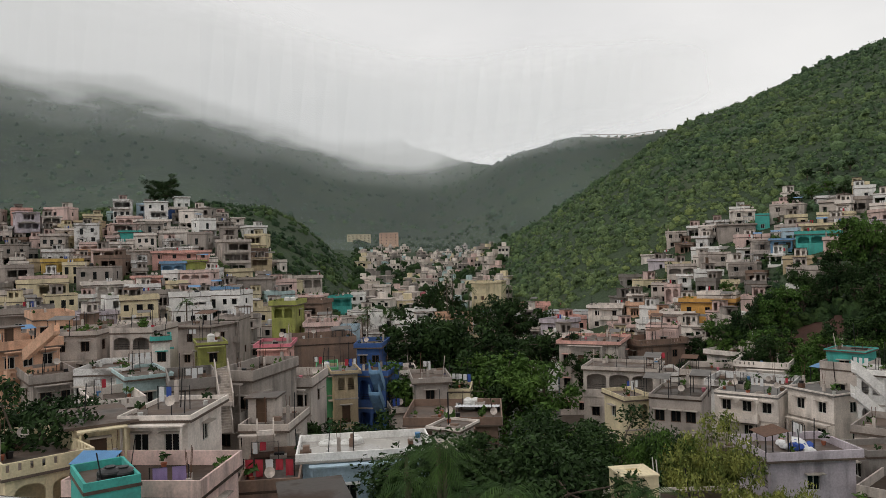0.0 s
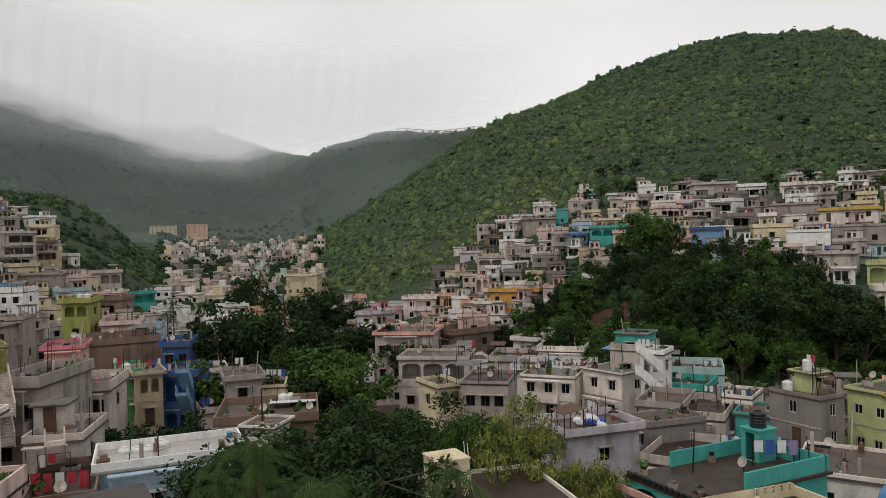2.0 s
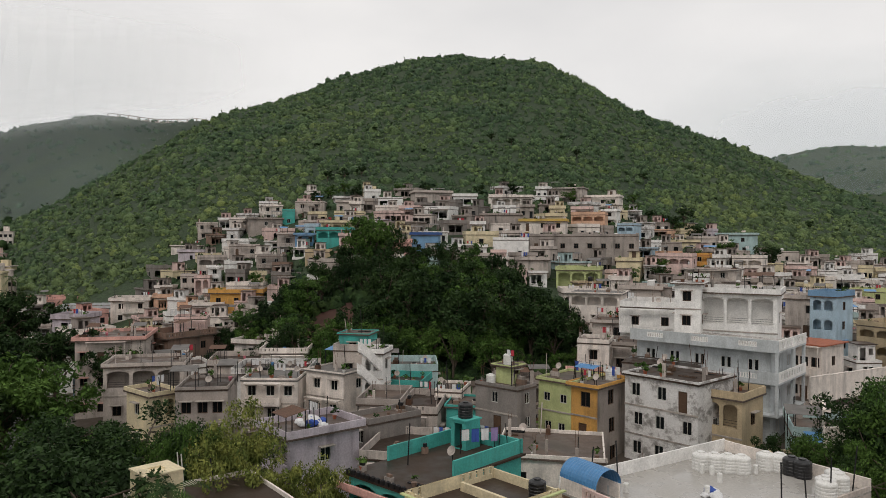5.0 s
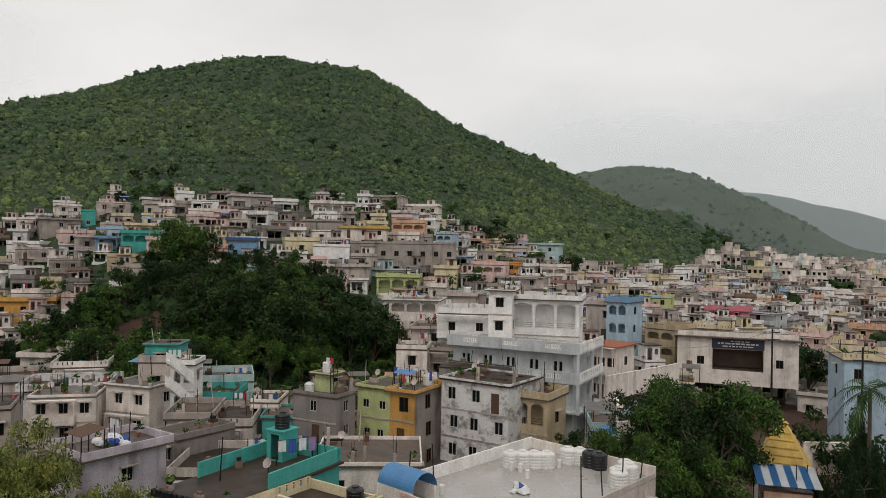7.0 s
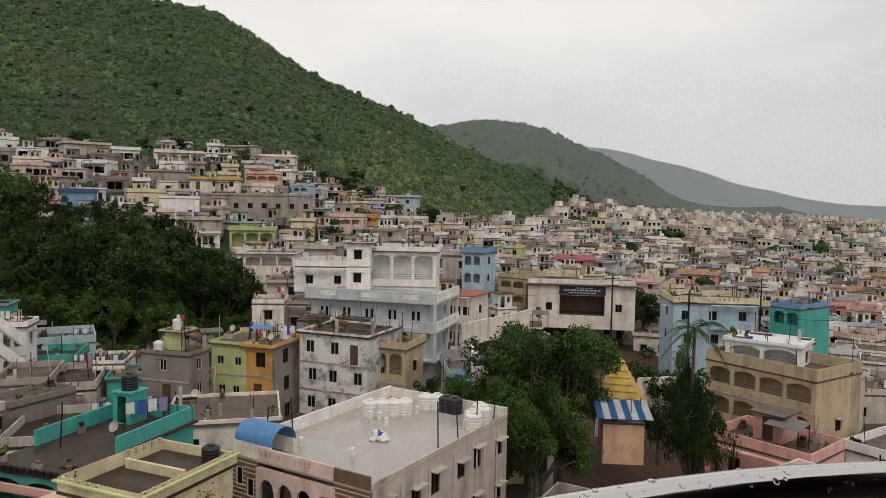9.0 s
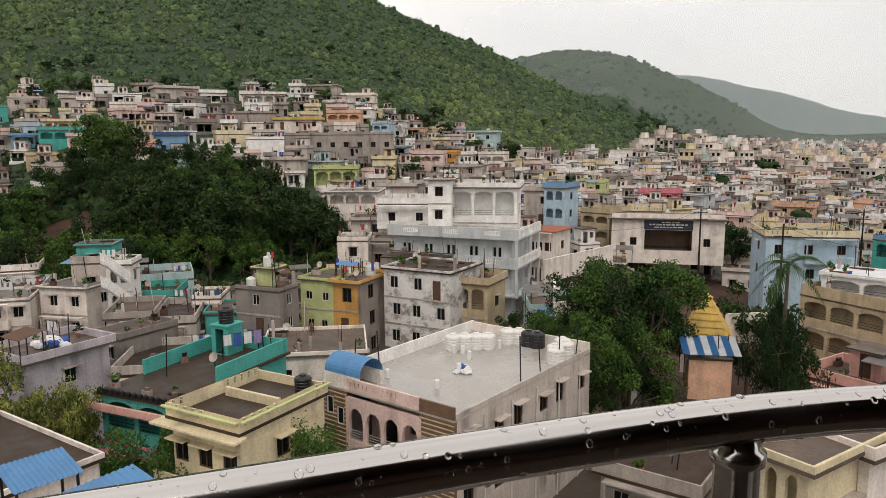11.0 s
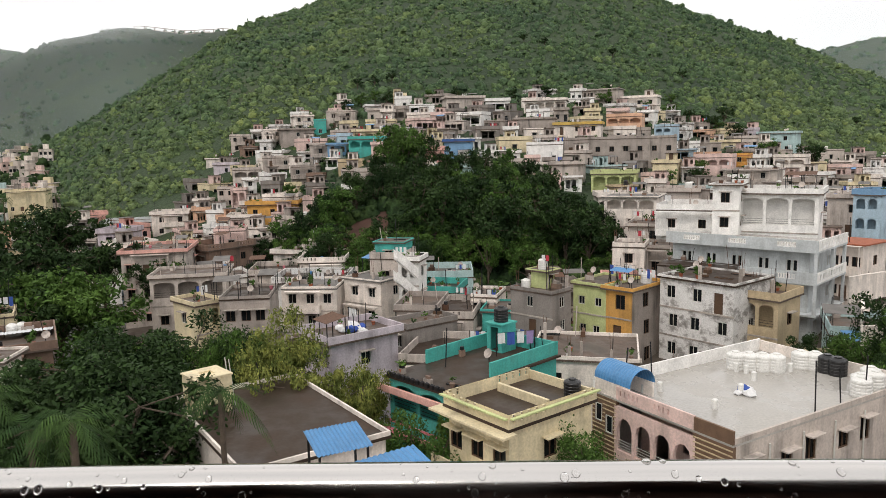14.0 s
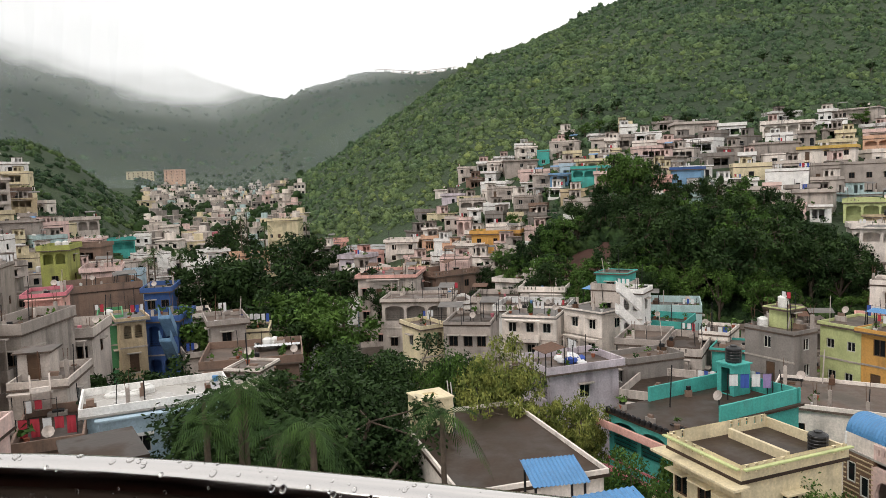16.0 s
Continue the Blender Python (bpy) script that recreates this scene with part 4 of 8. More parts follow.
SAY = {"white": "weathered white plastered", "cleanwhite": "clean white painted", "cream": "cream plastered", "pink": "pink plastered", "palepink": "pale pink plastered", "lilac": "pale lilac plastered",
       "peach": "peach orange plastered", "sand": "sand-coloured plastered", "brown": "dull brown plastered", "grey": "unpainted grey cement", "palegrey": "pale grey cement", "darkgrey": "damp dark grey cement",
       "coolgrey": "cool grey painted", "skyblue": "pale blue painted", "paleaqua": "pale aqua painted", "blue": "bright blue painted", "deepblue": "deep blue painted", "teal": "teal green painted",
       "green": "green painted", "lime": "pale lime painted", "olive": "olive green painted", "yellow": "yellow painted", "orange": "orange-yellow painted", "hotpink": "rose pink painted", "stain": "rain-stained whitewashed"}


SIGHT = []


def placed(x, y, z, w, d, h, turn, wall, **more):
    claim(x, y, w, d, turn)
    SIGHT.append((math.degrees(math.atan2(x, y)), math.degrees(w * 0.5 / math.hypot(x, y)), math.hypot(x, y) - d / 2, z + h + more.get("parapet", 0.8)))
    n = more.get("storeys") or max(1, round(h / 3.05))
    tail = (" with open arched balconies" if more.get("open_front") else (" with a slotted roof parapet" if more.get("slots") else (" with a small stair room on top" if more.get("stair") else " with a flat wet roof")))
    more.setdefault("label", "%s %s house%s" % (SAY[wall], {1: "one-storey", 2: "two-storey", 3: "three-storey"}.get(n, "tall"), tail))
    more.setdefault("seed", len(RECTS))
    more.setdefault("balcony", n > 1 and w > 3 and len(RECTS) % 3 != 0 and more.get("wins", 1) != 0 and not more.get("front_plain"))
    more.pop("front_plain", None)
    if math.hypot(x, y) < 105:
        more.setdefault("poles", len(RECTS) % 3)
    made = house(x, y, z, w, d, h, turn, wall, **more)
    if math.hypot(x, y) < 110 and len(RECTS) % 2 == 0 and w > 5 and d > 4:
        rnd = random.Random(len(RECTS))
        for i in range(2):
            q = pose(x, y, z + h + 0.163, rz=turn) @ Vector((rnd.uniform(-0.42, 0.42) * w, -0.4 * d + 0.2, 0))
            potted_plant(q.x, q.y, q.z, rnd.uniform(0.8, 1.5), rnd.randrange(3))
    return made


def potted_plant(x, y, z, s, seed):
    key = ("pot", seed)
    if key not in CACHE:
        g = Geo()
        g.tube(0, 0, [(0, 0.14), (0.28, 0.2), (0.3, 0.22), (0.34, 0.22)], 12)
        v, f = leaf_cloud(np.random.default_rng(seed), [(0, 0, 0.7), (0.15, 0.1, 0.95), (-0.15, 0, 0.55)], [0.32, 0.25, 0.25], 45, 0.12)
        CACHE[key] = (g.mesh("pot", [CLAY]), soup("foliage", v, f, [LEAFB]))
    top = tagged(new("potted_plant"), "leafy green plant in a clay pot on a roof", "plant", "potted plants")
    top.matrix_basis = pose(x, y, z, rz=seed * 50) @ Matrix.Scale(s, 4)
    part("pot", CACHE[key][0], None, top)
    part("foliage", CACHE[key][1], None, top)
    return top


def cable(a, b, sag):
    """An overhead cable between two points."""
    g = Geo()
    side = (Vector(b) - Vector(a)).cross(Vector((0, 0, 1))).normalized() * 0.018
    for k in range(17):
        u = k / 16
        q = Vector(a).lerp(Vector(b), u) - Vector((0, 0, sag * 4 * u * (1 - u)))
        for e in (side, Vector((0, 0, 0.018)), -side, Vector((0, 0, -0.018))):
            g.v.append(tuple(q + e))
    for k in range(16):
        for i in range(4):
            j = (i + 1) % 4
            g.f.append((4 * k + i, 4 * k + j, 4 * k + 4 + j, 4 * k + 4 + i))
            g.m.append(0)
    return tagged(new("overhead_cable", g.mesh("overhead_cable", [IRON])), "thin black overhead cable sagging between poles", "cable")


BRICKBAND = surface("brown_ribbed_cladding", (0.17, 0.10, 0.062), 0.75, 0.2, 2.0, 20.0, 0.2)


def arcade_house(x, y, z, w, d, h, turn):
    """Big house: ribbed brown flanks, pink arcaded middle, blue barrel vault, broad pale roof."""
    claim(x, y, w, d, turn)
    top = tagged(new("house"), "large house with pink arcades, ribbed brown flanks and wet roof", "house", "town houses")
    top.matrix_basis = pose(x, y, z, rz=turn)
    th, sh = 0.25, 3.25
    f = side_matrix("front", w, d)
    xa, xb = -w / 2 + w * 0.2, w / 2 - w * 0.24
    n = int(h // sh)
    # ribbed flanks with small white-framed windows
    for x0, x1, is_left in ((-w / 2, xa, True), (xb, w / 2, False)):
        holes = []
        if is_left:
            for s in range(n + 1):
                zt = h - 1.7 - s * sh
                for k, cx in enumerate((x0 + (x1 - x0) * 0.28, x0 + (x1 - x0) * 0.72)):
                    if zt - 0.7 * k > 0.3:
                        holes.append((cx - 0.3, zt - 0.55 * k, cx + 0.3, zt + 1.15 - 0.55 * k))
        g = Geo()
        g.wall(x0, x1, -1, h, th, holes)
        part("flank_wall", g, [BRICKBAND], top, f)
        for hx in holes:
            wm, pm = window_mesh(0.6, 1.15, FRAMEW, 0)
            wo = part("window", wm, None, top, f @ pose((hx[0] + hx[2]) / 2, 0.02, hx[1]))
            part("pane", pm, None, wo)
        k = 0
        while h - 0.25 - k * 0.28 > h - 9:
            zz = h - 0.25 - k * 0.28
            spans, cur = [], x0
            for hx in sorted(holes):
                if hx[1] - 0.08 < zz < hx[3] + 0.08:
                    spans.append((cur, hx[0] - 0.06))
                    cur = hx[2] + 0.06
            spans.append((cur, x1))
            for s0, s1 in spans:
                r = Geo()
                r.box(s0, -0.035, zz, s1, -0.002, zz + 0.07)
                part("rib", r, [WALLS["sand"]], top, f)
            k += 1
    # arcaded middle
    bays = 4
    bw = (xb - xa) / bays
    for s in range(2):
        z1 = h - 0.3 - s * sh
        for i in range(bays):
            a0, a1 = xa + i * bw + 0.13, xa + (i + 1) * bw - 0.13
            g = Geo()
            g.arch(a0, a1, z1 - 1.35, z1 - 0.3, 0.22, 0.75, seg=14, cusps=5)
            part("arch", g, [WALLS["palepink"]], top, f)
            for q0, q1 in ((z1 - 0.298, z1), (z1 - sh, z1 - sh + 0.5)):
                g = Geo()
                g.box(a0, 0, q0, a1, 0.22, q1)
                part("wall_band", g, [WALLS["palepink"]], top, f)
            g = Geo()
            for q in range(4):
                zz = z1 - sh + 0.62 + q * 0.17
                g.box(a0, 0.08, zz, a1, 0.11, zz + 0.03)
            part("railing", g, [FRAMEW], top, f)
        for i in range(bays + 1):
            g = Geo()
            cx = xa + i * bw
            g.box(cx - 0.128, -0.01, z1 - sh, cx + 0.128, 0.23, z1)
            part("column", g, [WALLS["palepink"]], top, f)
        g = Geo()
        g.box(xa + 0.13, 0.25, z1 - sh - 0.12, xb - 0.13, 2.2, z1 - sh)
        part("balcony_floor", g, [ROOF], top, f)
        g = Geo()
        g.wall(xa, xb, z1 - sh, z1, 0.15, [(xa + 1.2, z1 - sh, xa + 2.2, z1 - sh + 2.1), (xb - 2.6, z1 - sh + 0.9, xb - 1.2, z1 - sh + 2.1)], y=2.2)
        part("inner_wall", g, [WALLS["palepink"]], top, f)
    g = Geo()
    g.wall(xa, xb, -1, h - 0.3 - 2 * sh, th, [])
    part("wall", g, [WALLS["palepink"]], top, f)
    # side and back walls
    L = d - 2 * th
    holes = []
    for s in range(2):
        for k in range(6):
            cx = -L / 2 + L * (k + 0.5) / 6 + (0.3 if k % 2 else -0.2)
            zz = h - 2.3 - s * sh
            holes.append((cx - 0.5, zz, cx + 0.5, zz + (1.15 if k % 2 else 1.5)))
    m = side_matrix("right", w, d)
    g = Geo()
    g.wall(-L / 2, L / 2, -1, h, th, holes)
    part("wall", g, [WALLS["palegrey"]], top, m)
    for hx in holes:
        wm, pm = window_mesh(1.0, hx[3] - hx[1], WOOD, 1)
        wo = part("window", wm, None, top, m @ pose((hx[0] + hx[2]) / 2, 0.1, hx[1]))
        part("pane", pm, None, wo)
        part("sunshade", shade_mesh(1.3, WALLS["palegrey"]), None, top, m @ pose((hx[0] + hx[2]) / 2, 0.003, hx[3] + 0.06))
    for k in range(5):
        g = Geo()
        cx = -L / 2 + L * (k + 0.9) / 5.4
        g.tube(cx, -0.08, [(-1, 0.055), (h - 0.4, 0.055)], 8)
        part("drain_pipe", g, [FRAMEW], top, m)
    for side, LL in (("left", L), ("back", w)):
        g = Geo()
        g.wall(-LL / 2, LL / 2, -1, h, th, [])
        part("wall", g, [WALLS["palegrey"]], top, side_matrix(side, w, d))
    g = Geo()
    g.box(-w / 2, -d / 2, h + 0.002, w / 2, d / 2, h + 0.12)
    part("roof", g, [ROOFLIGHT], top)
    zr = h + 0.122
    g = Geo()
    hs = [(xa + 0.3 + i * 0.34 + (i // 5) * 1.0, 0.28, xa + 0.42 + i * 0.34 + (i // 5) * 1.0, 0.62) for i in range(int((xb - xa - 0.8) / 0.56))]
    g.wall(xa, xb, 0, 0.8, 0.14, [q for q in hs if q[2] < xb - 0.1])
    part("front_parapet", g, [WALLS["palepink"]], top, f @ pose(0, 0, zr))
    g = Geo()
    g.wall(xb, w / 2, 0, 0.75, 0.14, [])
    part("front_parapet", g, [BRICKBAND], top, f @ pose(0, 0, zr))
    for side, LL, hh, mt in (("left", d - 0.14, 0.85, "cleanwhite"), ("back", w, 0.75, "white"), ("right", d - 0.3, 0.3, "palegrey")):
        g = Geo()
        g.wall(-LL / 2, LL / 2, 0, hh, 0.14, [])
        part("parapet", g, [WALLS[mt]], top, side_matrix(side, w, d) @ pose(0, 0, zr))
    # barrel vault of blue sheet over the stair head
    vw, vd, r = w * 0.2, 3.1, w * 0.1
    g = Geo()
    seg = 14
    rows = 26
    for k in range(rows + 1):
        for i in range(seg + 1):
            t = math.pi * i / seg
            rr = r + (0.03 if k % 2 else 0)
            g.v.append((rr * math.cos(t), -vd / 2 + vd * k / rows, 0.9 + rr * math.sin(t) * 0.95))
    for k in range(rows):
        for i in range(seg):
            q = k * (seg + 1) + i
            g.f.append((q, q + 1, q + seg + 2, q + seg + 1))
            g.m.append(0)
    sol = part("vault", g, [SHEETBLUE], top, pose(-w / 2 + 1.6, -d / 2 + vw * 0.55, zr, rz=90), "blue corrugated barrel-vault sheet roof")
    g = Geo()
    g.box(-r, -vd / 2 + 0.1, 0, -r + 0.12, vd / 2 - 0.1, 0.9)
    g.box(r - 0.12, -vd / 2 + 0.1, 0, r, vd / 2 - 0.1, 0.9)
    part("vault_wall", g, [WALLS["white"]], sol)
    # roof things: short white pipes, poles
    mm = pose(x, y, z, rz=turn)
    rnd = random.Random(31)
    for i in range(9):
        g = Geo()
        cx, cy = rnd.uniform(-w / 2 + 1.5, w / 2 - 1.5), rnd.uniform(-d / 2 + 2, d / 2 - 3)
        g.tube(cx, cy, [(zr, 0.17), (zr + 0.55, 0.17), (zr + 0.6, 0.12)], 12)
        part("roof_vent", g, [TANKW], top)
    for i in range(6):
        g = Geo()
        cx = -w / 2 + 0.3 if i < 2 else w / 2 - 0.3
        cy = -d / 2 + d * (0.15 + 0.15 * i)
        g.beam((cx, cy, zr), (cx + rnd.uniform(-0.3, 0.3), cy, zr + rnd.uniform(2.0, 3.2)), 0.03)
        part("pole", g, [IRON], top)
    for i, (u, v, kind) in enumerate([(-0.30, 0.17, "white"), (-0.24, 0.205, "white"), (-0.18, 0.24, "white"), (-0.12, 0.275, "white"), (-0.08, 0.40, "white"), (-0.01, 0.43, "white"), (0.07, 0.43, "black"), (0.14, 0.43, "black"),
                                      (0.36, 0.41, "white"), (0.42, 0.37, "white"), (0.40, 0.30, "white"), (0.44, 0.26, "white")]):
        q = mm @ Vector((u * w, v * d, zr))
        tank(q.x, q.y, q.z, kind, 0.6, 1.25)
    # heap of laundry and gear on the roof
    q = mm @ Vector((0.05 * w, -0.05 * d, zr))
    heap(q.x, q.y, q.z, 1.6, "small heap of cloth and gear on a wet roof", seed=4)
    return top


def heap(x, y, z, size, label, seed=1, mats=("white", "blue", "white")):
    """A crumpled heap of cloth bundles."""
    rnd = random.Random(seed)
    top = tagged(new("clutter_heap"), label, "clutter")
    top.matrix_basis = pose(x, y, z)
    for i, k in enumerate(mats * 2):
        bm = bmesh.new()
        bmesh.ops.create_icosphere(bm, subdivisions=2, radius=1)
        for v in bm.verts:
            v.co = Vector((v.co.x * rnd.uniform(0.8, 1.1), v.co.y * rnd.uniform(0.8, 1.1), max(-0.3, v.co.z) * rnd.uniform(0.5, 0.9)))
        s = size * rnd.uniform(0.14, 0.3)
        bmesh.ops.transform(bm, matrix=pose(rnd.uniform(-0.4, 0.4) * size, rnd.uniform(-0.3, 0.3) * size, 0.27 * s) @ Matrix.Scale(s, 4), verts=bm.verts)
        me = bpy.data.meshes.new("sack")
        bm.to_mesh(me)
        bm.free()
        me.materials.append(CLOTH[k])
        part("sack", me, None, top)
    return top


def teal_house(x, y, z, w, d, h, turn):
    claim(x, y, w, d, turn)
    top = house(x, y, z, w, d, h, turn, "teal", "teal house with pink slab bands and a dark wet terrace", storeys=max(2, round(h / 3.1)), parapet=0, roof=ROOFDARK, trim="hotpink", open_front=1, detail=2)
    f = side_matrix("front", w, d)
    zr = h + 0.162
    n = int(w / 0.45)
    for i in range(n):
        g = Geo()
        cx = -w / 2 + w * (i + 0.5) / n
        g.box(cx - 0.15, -0.32, 0, cx + 0.15, -0.12, 0.28)
        g.tube(cx, -0.22, [(0.28, 0.13), (0.36, 0.06)], 6)
        part("cornice_block", g, [IRON], top, f @ pose(0, 0, zr))
    for zz, hh in ((h - 0.75, 0.5), (h - 3.7, 0.45)):
        g = Geo()
        g.box(-w / 2 - 0.3, -0.9, zz, w / 2 + 0.3, -0.003, zz + 0.1)
        g.box(-w / 2 - 0.3, -0.95, zz + 0.1, w / 2 + 0.3, -0.85, zz + hh)
        part("balcony_band", g, [WALLS["hotpink"] if zz < h - 2 else WALLS["pink"]], top, f)
    m = side_matrix("right", w, d)
    g = Geo()
    g.wall(-d * 0.14, d / 2 + 0.2, 0, 1.0, 0.15, [])
    part("parapet", g, [WALLS["teal"]], top, m @ pose(0, 0, zr))
    m = side_matrix("left", w, d)
    g = Geo()
    g.wall(-d / 2, d * 0.2, 0, 1.0, 0.15, [])
    part("parapet", g, [WALLS["teal"]], top, m @ pose(0, 0, zr))
    g = Geo()
    g.wall(-w / 2, w / 2, 0, 1.0, 0.15, [])
    part("parapet", g, [WALLS["teal"]], top, side_matrix("back", w, d) @ pose(0, 0, zr))
    g = Geo()
    g.wall(-0.75, 0.75, 0, 2.1, 0.12, [(-0.38, 0.05, 0.38, 1.9)], y=-0.8)
    g.box(-0.75, -0.68, 0, -0.63, 0.8, 2.1)
    g.box(0.63, -0.68, 0, 0.75, 0.8, 2.1)
    g.box(-0.63, 0.68, 0, 0.63, 0.8, 2.1)
    g.box(-0.85, -0.9, 2.102, 0.85, 0.9, 2.2)
    part("stair_room", g, [WALLS["teal"]], top, pose(-w * 0.2, d * 0.36, zr))
    q = pose(x, y, z, rz=turn) @ Vector((-w * 0.2, d * 0.36, zr + 2.2))
    tank(q.x, q.y, q.z, "black", 0.55, 1.2)
    laundry(*(pose(x, y, z, rz=turn) @ Vector((w * 0.1, d * 0.33, zr))), turn + 60, 3.0, ("white", "blue", "white", "violet"), seed=3)
    return top


def laundry(x, y, z, turn, length, cloths, seed=1):
    rnd = random.Random(seed)
    top = tagged(new("clothes_line"), "clothes line on a roof hung with drying washing", "laundry")
    top.matrix_basis = pose(x, y, z, rz=turn)
    for s in (-1, 1):
        g = Geo()
        g.beam((s * length / 2, 0, 0), (s * length / 2, 0, 1.8), 0.03)
        part("post", g, [IRON], top)
    g = Geo()
    g.beam((-length / 2, 0, 1.75), (length / 2, 0, 1.75), 0.008)
    part("line", g, [IRON], top)
    n = len(cloths)
    for i, k in enumerate(cloths):
        g = Geo()
        x0, wd, dp = -length / 2 + length * (i + 0.15) / n, length / n * 0.75, rnd.uniform(0.7, 1.2)
        for a in range(5):
            for b in range(4):
                def at(p, q):
                    return (x0 + wd * p / 5, 0.05 * math.sin(p * 2.1 + i) * q / 4 + 0.02, 1.75 - dp * q / 4)
                g.quad([at(a, b), at(a + 1, b), at(a + 1, b + 1), at(a, b + 1)])
        me = part("cloth", g, [CLOTH[k]], top)
    return top


def cream_house(x, y, z, w, d, h, turn):
    claim(x, y, w, d, turn)
    top = house(x, y, z, w, d, h, turn, "cream", "cream house with lime slotted parapet round dark wet roof", storeys=max(2, round(h / 3.2)), parapet=0.55, slots=True, trim="cream", roof=ROOFDARK, wins=3, open_front=0)
    zr = h + 0.162
    for a, b in (((-w / 2 + 0.3, d * 0.05), (w / 2 - 0.8, d * 0.05)), ((-w * 0.1, -d / 2 + 0.4), (-w * 0.1, d * 0.05))):
        g = Geo()
        g.box(min(a[0], b[0]), a[1] - 0.1, zr, max(a[0], b[0]) + 0.2, max(a[1], b[1]) + 0.1, zr + 0.5)
        if a[1] == b[1]:
            part("roof_kerb", g, [WALLS["cream"]], top)
    f = side_matrix("front", w, d)
    g = Geo()
    g.box(-w / 2 - 0.6, -1.0, h - 0.12, w / 2 + 0.6, -0.003, h)
    g.box(-w / 2 - 0.3, -1.1, h - 3.4, w / 2, -0.003, h - 3.25)
    g.box(-w / 2 - 0.3, -1.15, h - 3.25, w / 2, -1.03, h - 2.5)
    part("balcony", g, [WALLS["cream"]], top, f)
    for side, L in (("front", w + 0.5), ("right", d + 0.4)):
        g = Geo()
        g.box(-L / 2, -0.52, 0, L / 2, -0.3, 0.08)
        part("lime_coping", g, [WALLS["lime"]], top, side_matrix(side, w, d) @ pose(0, 0, zr + 0.56))
    q = pose(x, y, z, rz=turn) @ Vector((w * 0.3, d * 0.42, zr))
    tank(q.x, q.y, q.z, "black", 0.5, 1.1)
    return top


def balcony_house(x, y, z, w, d, h, turn):
    """Long three-storey house with deep balcony bands and white slotted panels."""
    claim(x, y, w, d, turn)
    top = tagged(new("house"), "long cool-grey three-storey house with deep balcony bands", "house", "town houses")
    top.matrix_basis = pose(x, y, z, rz=turn)
    sh, th = 3.3, 0.25
    f, r = side_matrix("front", w, d), side_matrix("right", w, d)
    for side in ("front", "left", "right", "back"):
        L = w if side in ("front", "back") else d - 2 * th
        holes = []
        if side in ("front", "right"):
            k = 5 if side == "front" else 2
            for s in range(3):
                zz = h - (s + 1) * sh
                if zz < -0.5:
                    continue
                for i in range(k):
                    cx = -L / 2 + L * (i + 0.6) / (k + 0.2)
                    holes += [(cx - 0.55, zz + 1.0, cx - 0.08, zz + 2.2), (cx + 0.08, zz + 1.0, cx + 0.55, zz + 2.2)]
        g = Geo()
        g.wall(-L / 2, L / 2, -2, h, th, holes)
        m = side_matrix(side, w, d)
        part("wall", g, [WALLS["coolgrey"]], top, m)
        for q in holes:
            wm, pm = window_mesh(0.47, 1.2, FRAMEW, 0)
            wo = part("window", wm, None, top, m @ pose((q[0] + q[2]) / 2, 0.1, q[1]))
            part("pane", pm, None, wo)
    for s in range(3):
        zz = h - s * sh
        if zz < 0.5:
            continue
        o = 1.1
        g = Geo()
        g.box(-w / 2 - 0.3, -d / 2 - o, zz - 0.12, w / 2 + o, -d / 2 - 0.003, zz + 0.06)
        g.box(w / 2 + 0.003, -d / 2, zz - 0.12, w / 2 + o, d / 2, zz + 0.06)
        part("balcony_slab", g, [WALLS["coolgrey"]], top)
        if s == 2:
            continue
        ww = w + o + 0.3
        n = 3
        gaps = [(-ww / 2 + ww * (i + 0.6) / (n + 0.2) - 0.95, 0.3, -ww / 2 + ww * (i + 0.6) / (n + 0.2) + 0.95, 0.85) for i in range(n)]
        g = Geo()
        g.wall(-ww / 2, ww / 2, 0, 1.1, 0.12, gaps)
        part("balcony_wall", g, [WALLS["coolgrey"]], top, pose((o - 0.3) / 2, -d / 2 - o, zz + 0.062))
        for q in gaps:
            g = Geo()
            k = 7
            g.wall(q[0], q[2], q[1], q[3], 0.06, [(q[0] + (q[2] - q[0]) * (i + 0.22) / k, q[1] + 0.06, q[0] + (q[2] - q[0]) * (i + 0.78) / k, q[3] - 0.06) for i in range(k)], y=0.02)
            part("slotted_panel", g, [WALLS["cleanwhite"]], top, pose((o - 0.3) / 2, -d / 2 - o, zz + 0.062))
        g = Geo()
        g.wall(-(d + o) / 2 + 0.12, (d + o) / 2, 0, 1.1, 0.12, [((i - 4.5) * d / 10, 0.25, (i - 4.5) * d / 10 + 0.45, 0.85) for i in range(9)])
        part("balcony_wall", g, [WALLS["cleanwhite"]], top, pose(w / 2 + o, -o / 2, zz + 0.062, rz=90))
        for yy in (-d / 2 - o + 0.2, 0, d / 2 - 0.3):
            g = Geo()
            g.box(w / 2 + o - 0.35, yy - 0.15, zz - sh, w / 2 + o - 0.05, yy + 0.15, zz - 0.122)
            part("column", g, [WALLS["coolgrey"]], top)
    g = Geo()
    g.box(-w / 2 + 0.01, -d / 2 + 0.01, h + 0.062, w / 2 - 0.01, d / 2 + 0.1, h + 0.2)
    part("roof", g, [ROOFLIGHT], top)
    return top


